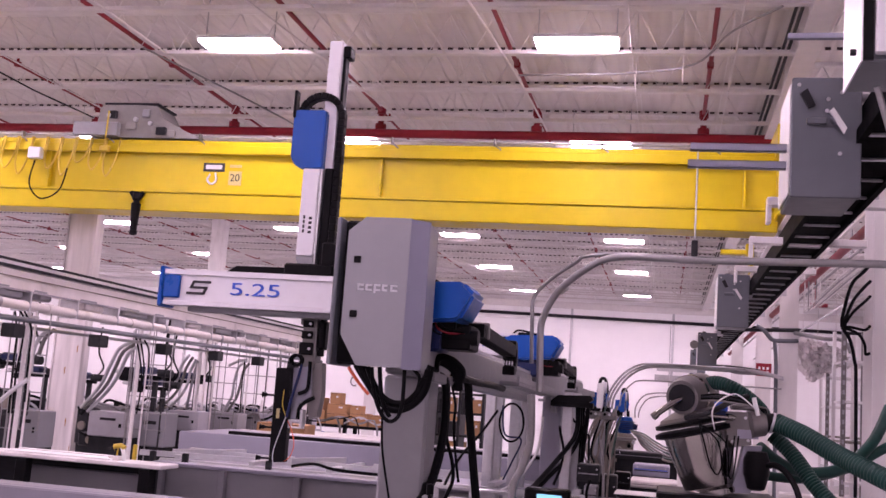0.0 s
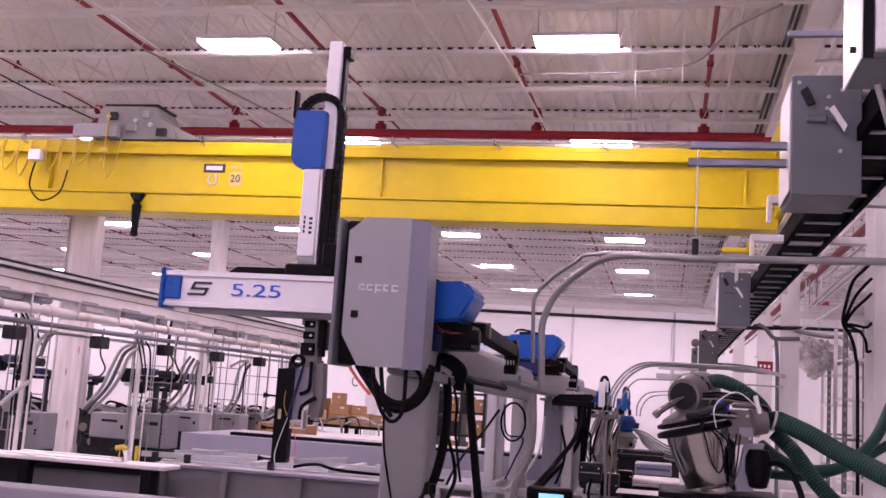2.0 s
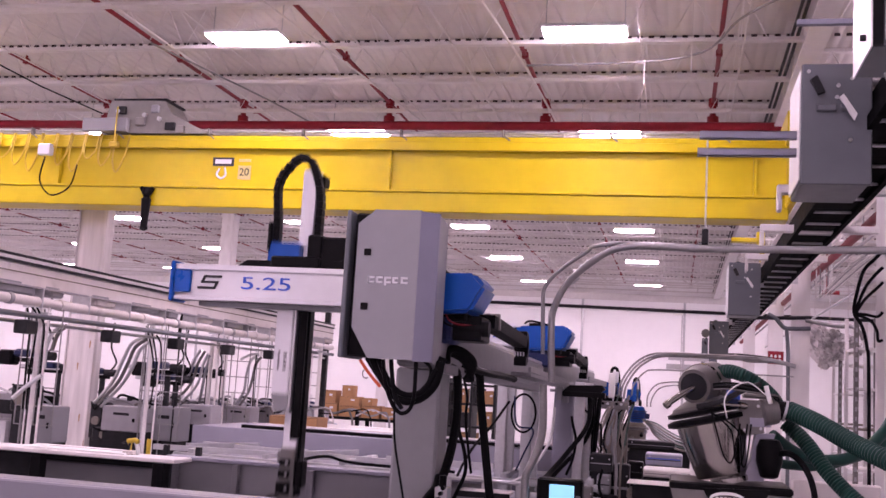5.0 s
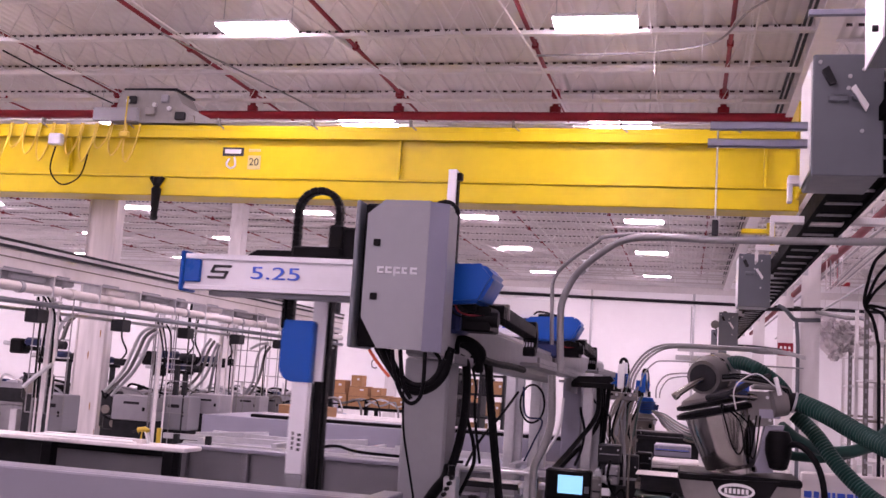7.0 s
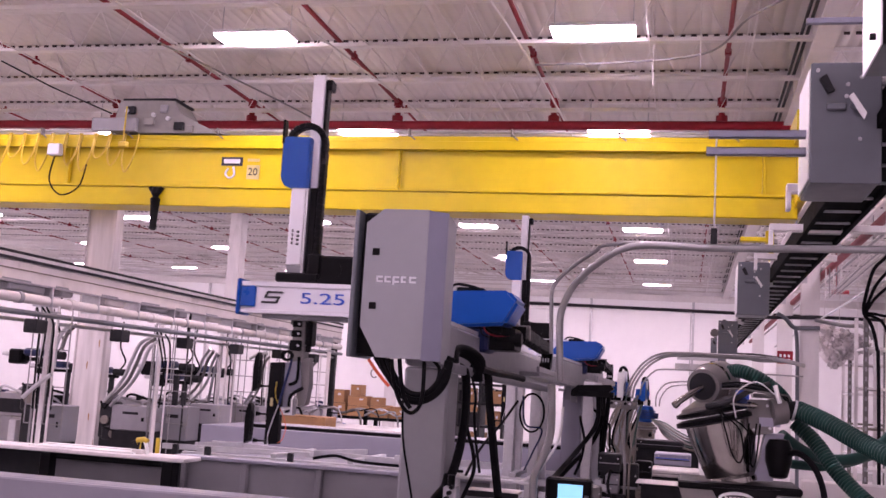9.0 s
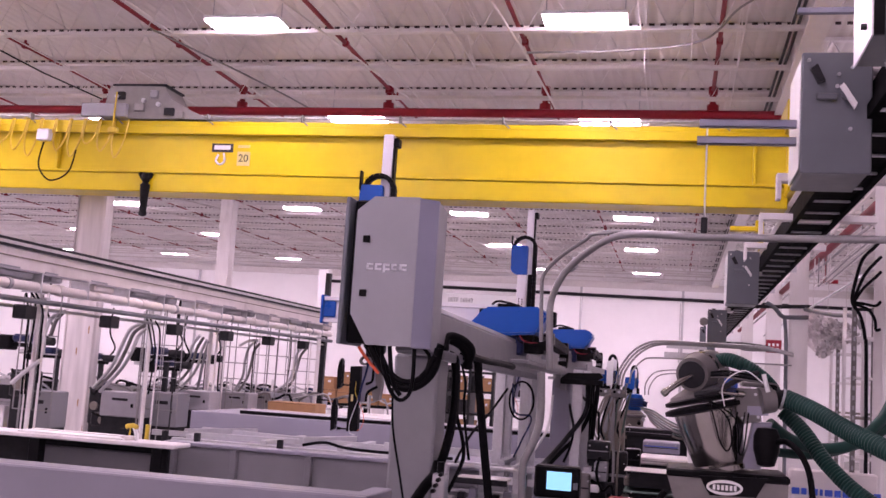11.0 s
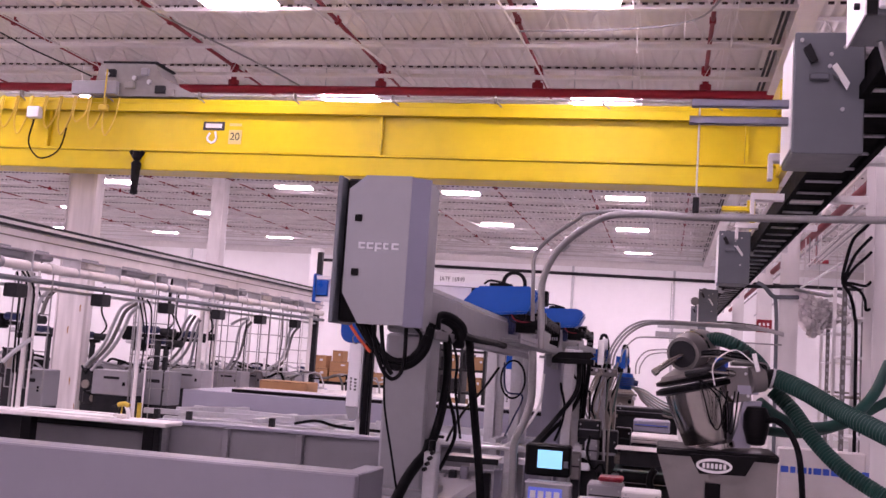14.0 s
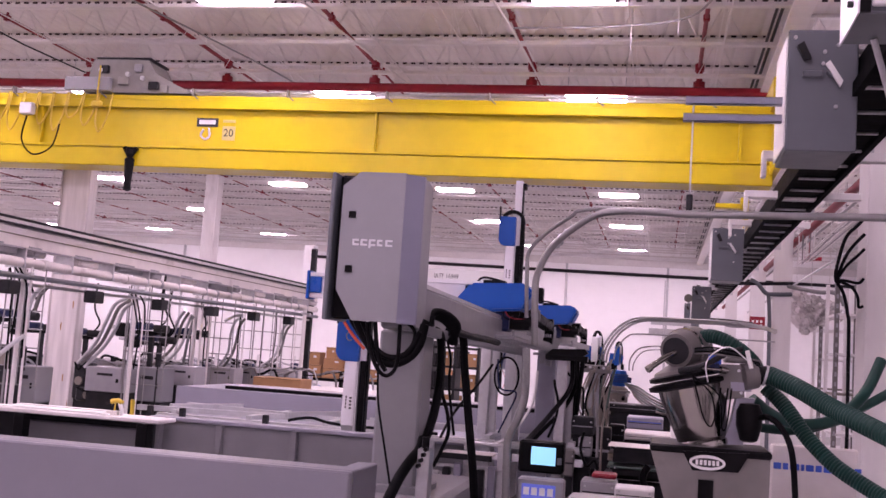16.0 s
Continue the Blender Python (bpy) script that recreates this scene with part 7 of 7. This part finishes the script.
def runway_brackets():
    for k, (x0, z1, x1, z0, d) in enumerate(((0.610, 3.946, 0.833, 3.890, 8.6), (0.616, 3.984, 0.770, 3.927, 7.2), (0.668, 4.108, 0.931, 4.047, 11.5))):
        g = Mesh().box(x0, 1.5, d, d + 0.1, z0, z1, 0.004).box(x0, x0 + 0.03, d, d + 0.1, z0 - 0.12, z0, 0.003)
        solid("runway_bracket", g, M_COLUMN, "white steel bracket on the crane runway", "bracket", "runway brackets")
    solid("roof_strut", Mesh().box(0.643, 2.2, 6.4, 6.44, 4.806, 4.842, 0.003), M_STRUT, "zinc strut channel below the roof", "strut channel", "strut channels")
    (xa, za), (xb, zb) = (0.899, 5.599), (1.453, 5.513)
    solid("runway_stop", Mesh().box(xa, xb, 20.0, 20.2, zb, za, 0.01).box(xb - 0.1, 1.5, 20.0, 20.2, zb - 0.02, za + 0.12, 0.01).box(1.42, 1.5, 20.0, 20.2, za, 4.61, 0.01), M_YELLOW, "yellow steel stop on the crane runway", "end stop")
    solid("end_stop", Mesh().box(1.30, 1.38, 13.9, 15.1, 5.95, 6.35, 0.01), M_YELLOW, "yellow crane end stop plate", "end stop")
    for k in range(5):
        solid("side_cable", Mesh().tube([(0.89 + 0.05 * k, 5.35, 4.12 - 0.09 * k), (1.2, 5.4, 4.1 - 0.1 * k), (1.7, 5.6, 4.05 - 0.1 * k)], 0.02, 8, smooth=4), M_RUBBER if k % 2 else M_STEEL, "cable run leaving a switch box", "cable", "side cables")


runway_brackets()
solid("stay_wire", Mesh().tube([(-9.177, 12.000, 6.506), (-9.051, 13.000, 6.437), (-8.800, 14.200, 6.375)], 0.012, 6), M_DARK, "dark stay wire running to the crane trolley", "wire")


def left_clutter():
    """Blowers, boxes and hoses that crowd the tops of the left-hand machines."""
    rnd = random.Random(5)
    for k, (x, z, d) in enumerate(((-10.385, 2.382, 15.9), (-7.648, 2.485, 14.5), (-8.010, 2.313, 15.5), (-7.917, 2.454, 16.5), (-9.557, 2.338, 15.9), (-8.875, 2.537, 13))):
        q = thing("small_robot", (x, d, z), "small dark blue sprue robot over a machine", "robot", "small robots")
        part("post", Mesh().box(0.11, 0.18, 0.1, 0.17, -z, -0.02, 0.006), M_DARK, q)
        part("beam", Mesh().box(-0.3, 0.25, 0.08, 0.2, -0.04, 0.02, 0.01), M_BLACK, q)
        part("cover", Mesh().box(-0.18, 0.12, 0.0, 0.26, 0.03, 0.14, 0.03), M_NAVY, q)
        part("head", Mesh().box(-0.4, -0.2, 0.0, 0.22, -0.09, 0.12, 0.02), M_BLACK, q)
        part("nose", Mesh().cyl((-0.4, 0.1, 0.04), (-0.55, 0.1, 0.05), 0.03, n=10), M_ALU, q)
        part("motor", Mesh().cyl((0.2, 0.1, 0.06), (0.42, 0.1, 0.06), 0.06, n=12), M_DARK, q)
        part("lead", Mesh().tube([(0.3, 0.1, 0.1), (0.4, 0.08, 0.25), (0.3, 0.05, 0.5), (0.35, 0.0, 0.9)], 0.014, 6, smooth=5), M_RUBBER, q)
    for k in range(12):
        (xa, za), y = (-8.470, 1.931), 16.4 + 0.25 * k
        x = xa + 0.28 * k
        g = Mesh().tube([(x - 0.5, y, za - 0.06 + rnd.uniform(-0.05, 0.05)), (x - 0.2, y, za + rnd.uniform(-0.06, 0.08)), (x + 0.15, y - 0.05, za + rnd.uniform(-0.08, 0.04)), (x + 0.5, y, za - 0.1), (x + 0.55, y, 0.0)], rnd.choice((0.012, 0.018, 0.022)), 6, smooth=4)
        solid("machine_hose", g, (M_CAST, M_RUBBER, M_BEAM, M_STEEL)[k % 4], "loose hose lying over a moulding machine", "hose", "machine hoses")
    for k, ((x, z), d, w, h) in enumerate((((-8.615, 1.682), 14.6, 0.22, 0.55), ((-8.344, 1.493), 14.4, 0.4, 0.2), ((-7.476, 1.721), 15.0, 0.12, 0.3), ((-8.443, 2.022), 12.4, 0.3, 0.35))):
        q = thing("pump_unit", (x, d, 0), "dark oily pump unit between the machines", "pump", "pump units")
        part("body", Mesh().box(-w / 2, w / 2, 0, 0.3, z - h / 2, z + h / 2, 0.02), M_DARK, q)
        part("pipe", Mesh().tube([(-w * 0.4, -0.02, z + h / 2), (0.0, -0.05, z + h * 0.3), (w * 0.4, -0.04, z + h * 0.55), (w * 0.6, -0.02, z)], 0.016, 6, smooth=4), M_RUBBER, q)
        part("flange", Mesh().cyl((0, -0.03, z), (0, 0.0, z), min(w, h) * 0.3, n=12), M_BUNDLE, q)
        part("foot", Mesh().box(-w * 0.4, w * 0.4, 0.03, 0.27, 0, z - h / 2), M_DARK, q)
    for k, (x, z, d, w, h) in enumerate(((-8.526, 1.916, 13, 0.42, 0.5), (-9.343, 1.784, 16.0, 0.4, 0.3), (-7.861, 1.942, 14, 0.62, 0.36), (-7.401, 1.966, 14.4, 0.5, 0.5),
                                         (-7.176, 2.006, 15, 0.5, 0.3), (-7.166, 1.978, 16.5, 0.5, 0.3), (-7.132, 1.979, 17.5, 0.4, 0.3), (-7.060, 1.959, 19, 0.4, 0.3))):
        q = thing("machine_cabinet", (x, d, 0), "grey sheet-metal cabinet on a moulding machine", "cabinet", "machine cabinets")
        part("body", Mesh().box(-w / 2, w / 2, 0, 0.4, z - h, z, 0.012), M_MACH if k % 3 else M_CAB, q)
        part("base", Mesh().box(-w / 2 + 0.02, w / 2 - 0.02, 0.03, 0.4, 0, z - h), M_DARK, q)
        part("vent", Mesh().box(-w * 0.2, w * 0.2, -0.006, 0, z - h * 0.35, z - h * 0.25), M_DARK, q)
        part("latch", Mesh().box(w * 0.3, w * 0.36, -0.012, 0, z - h * 0.6, z - h * 0.45), M_BLACK, q)


left_clutter()


def motions():
    run(near_robot, ROBOT_RUN, FALL, SIDE)
    run(far_robot, FAR_RUN)
    for q in mouldings:
        carry(q, ROBOT_RUN)


motions()
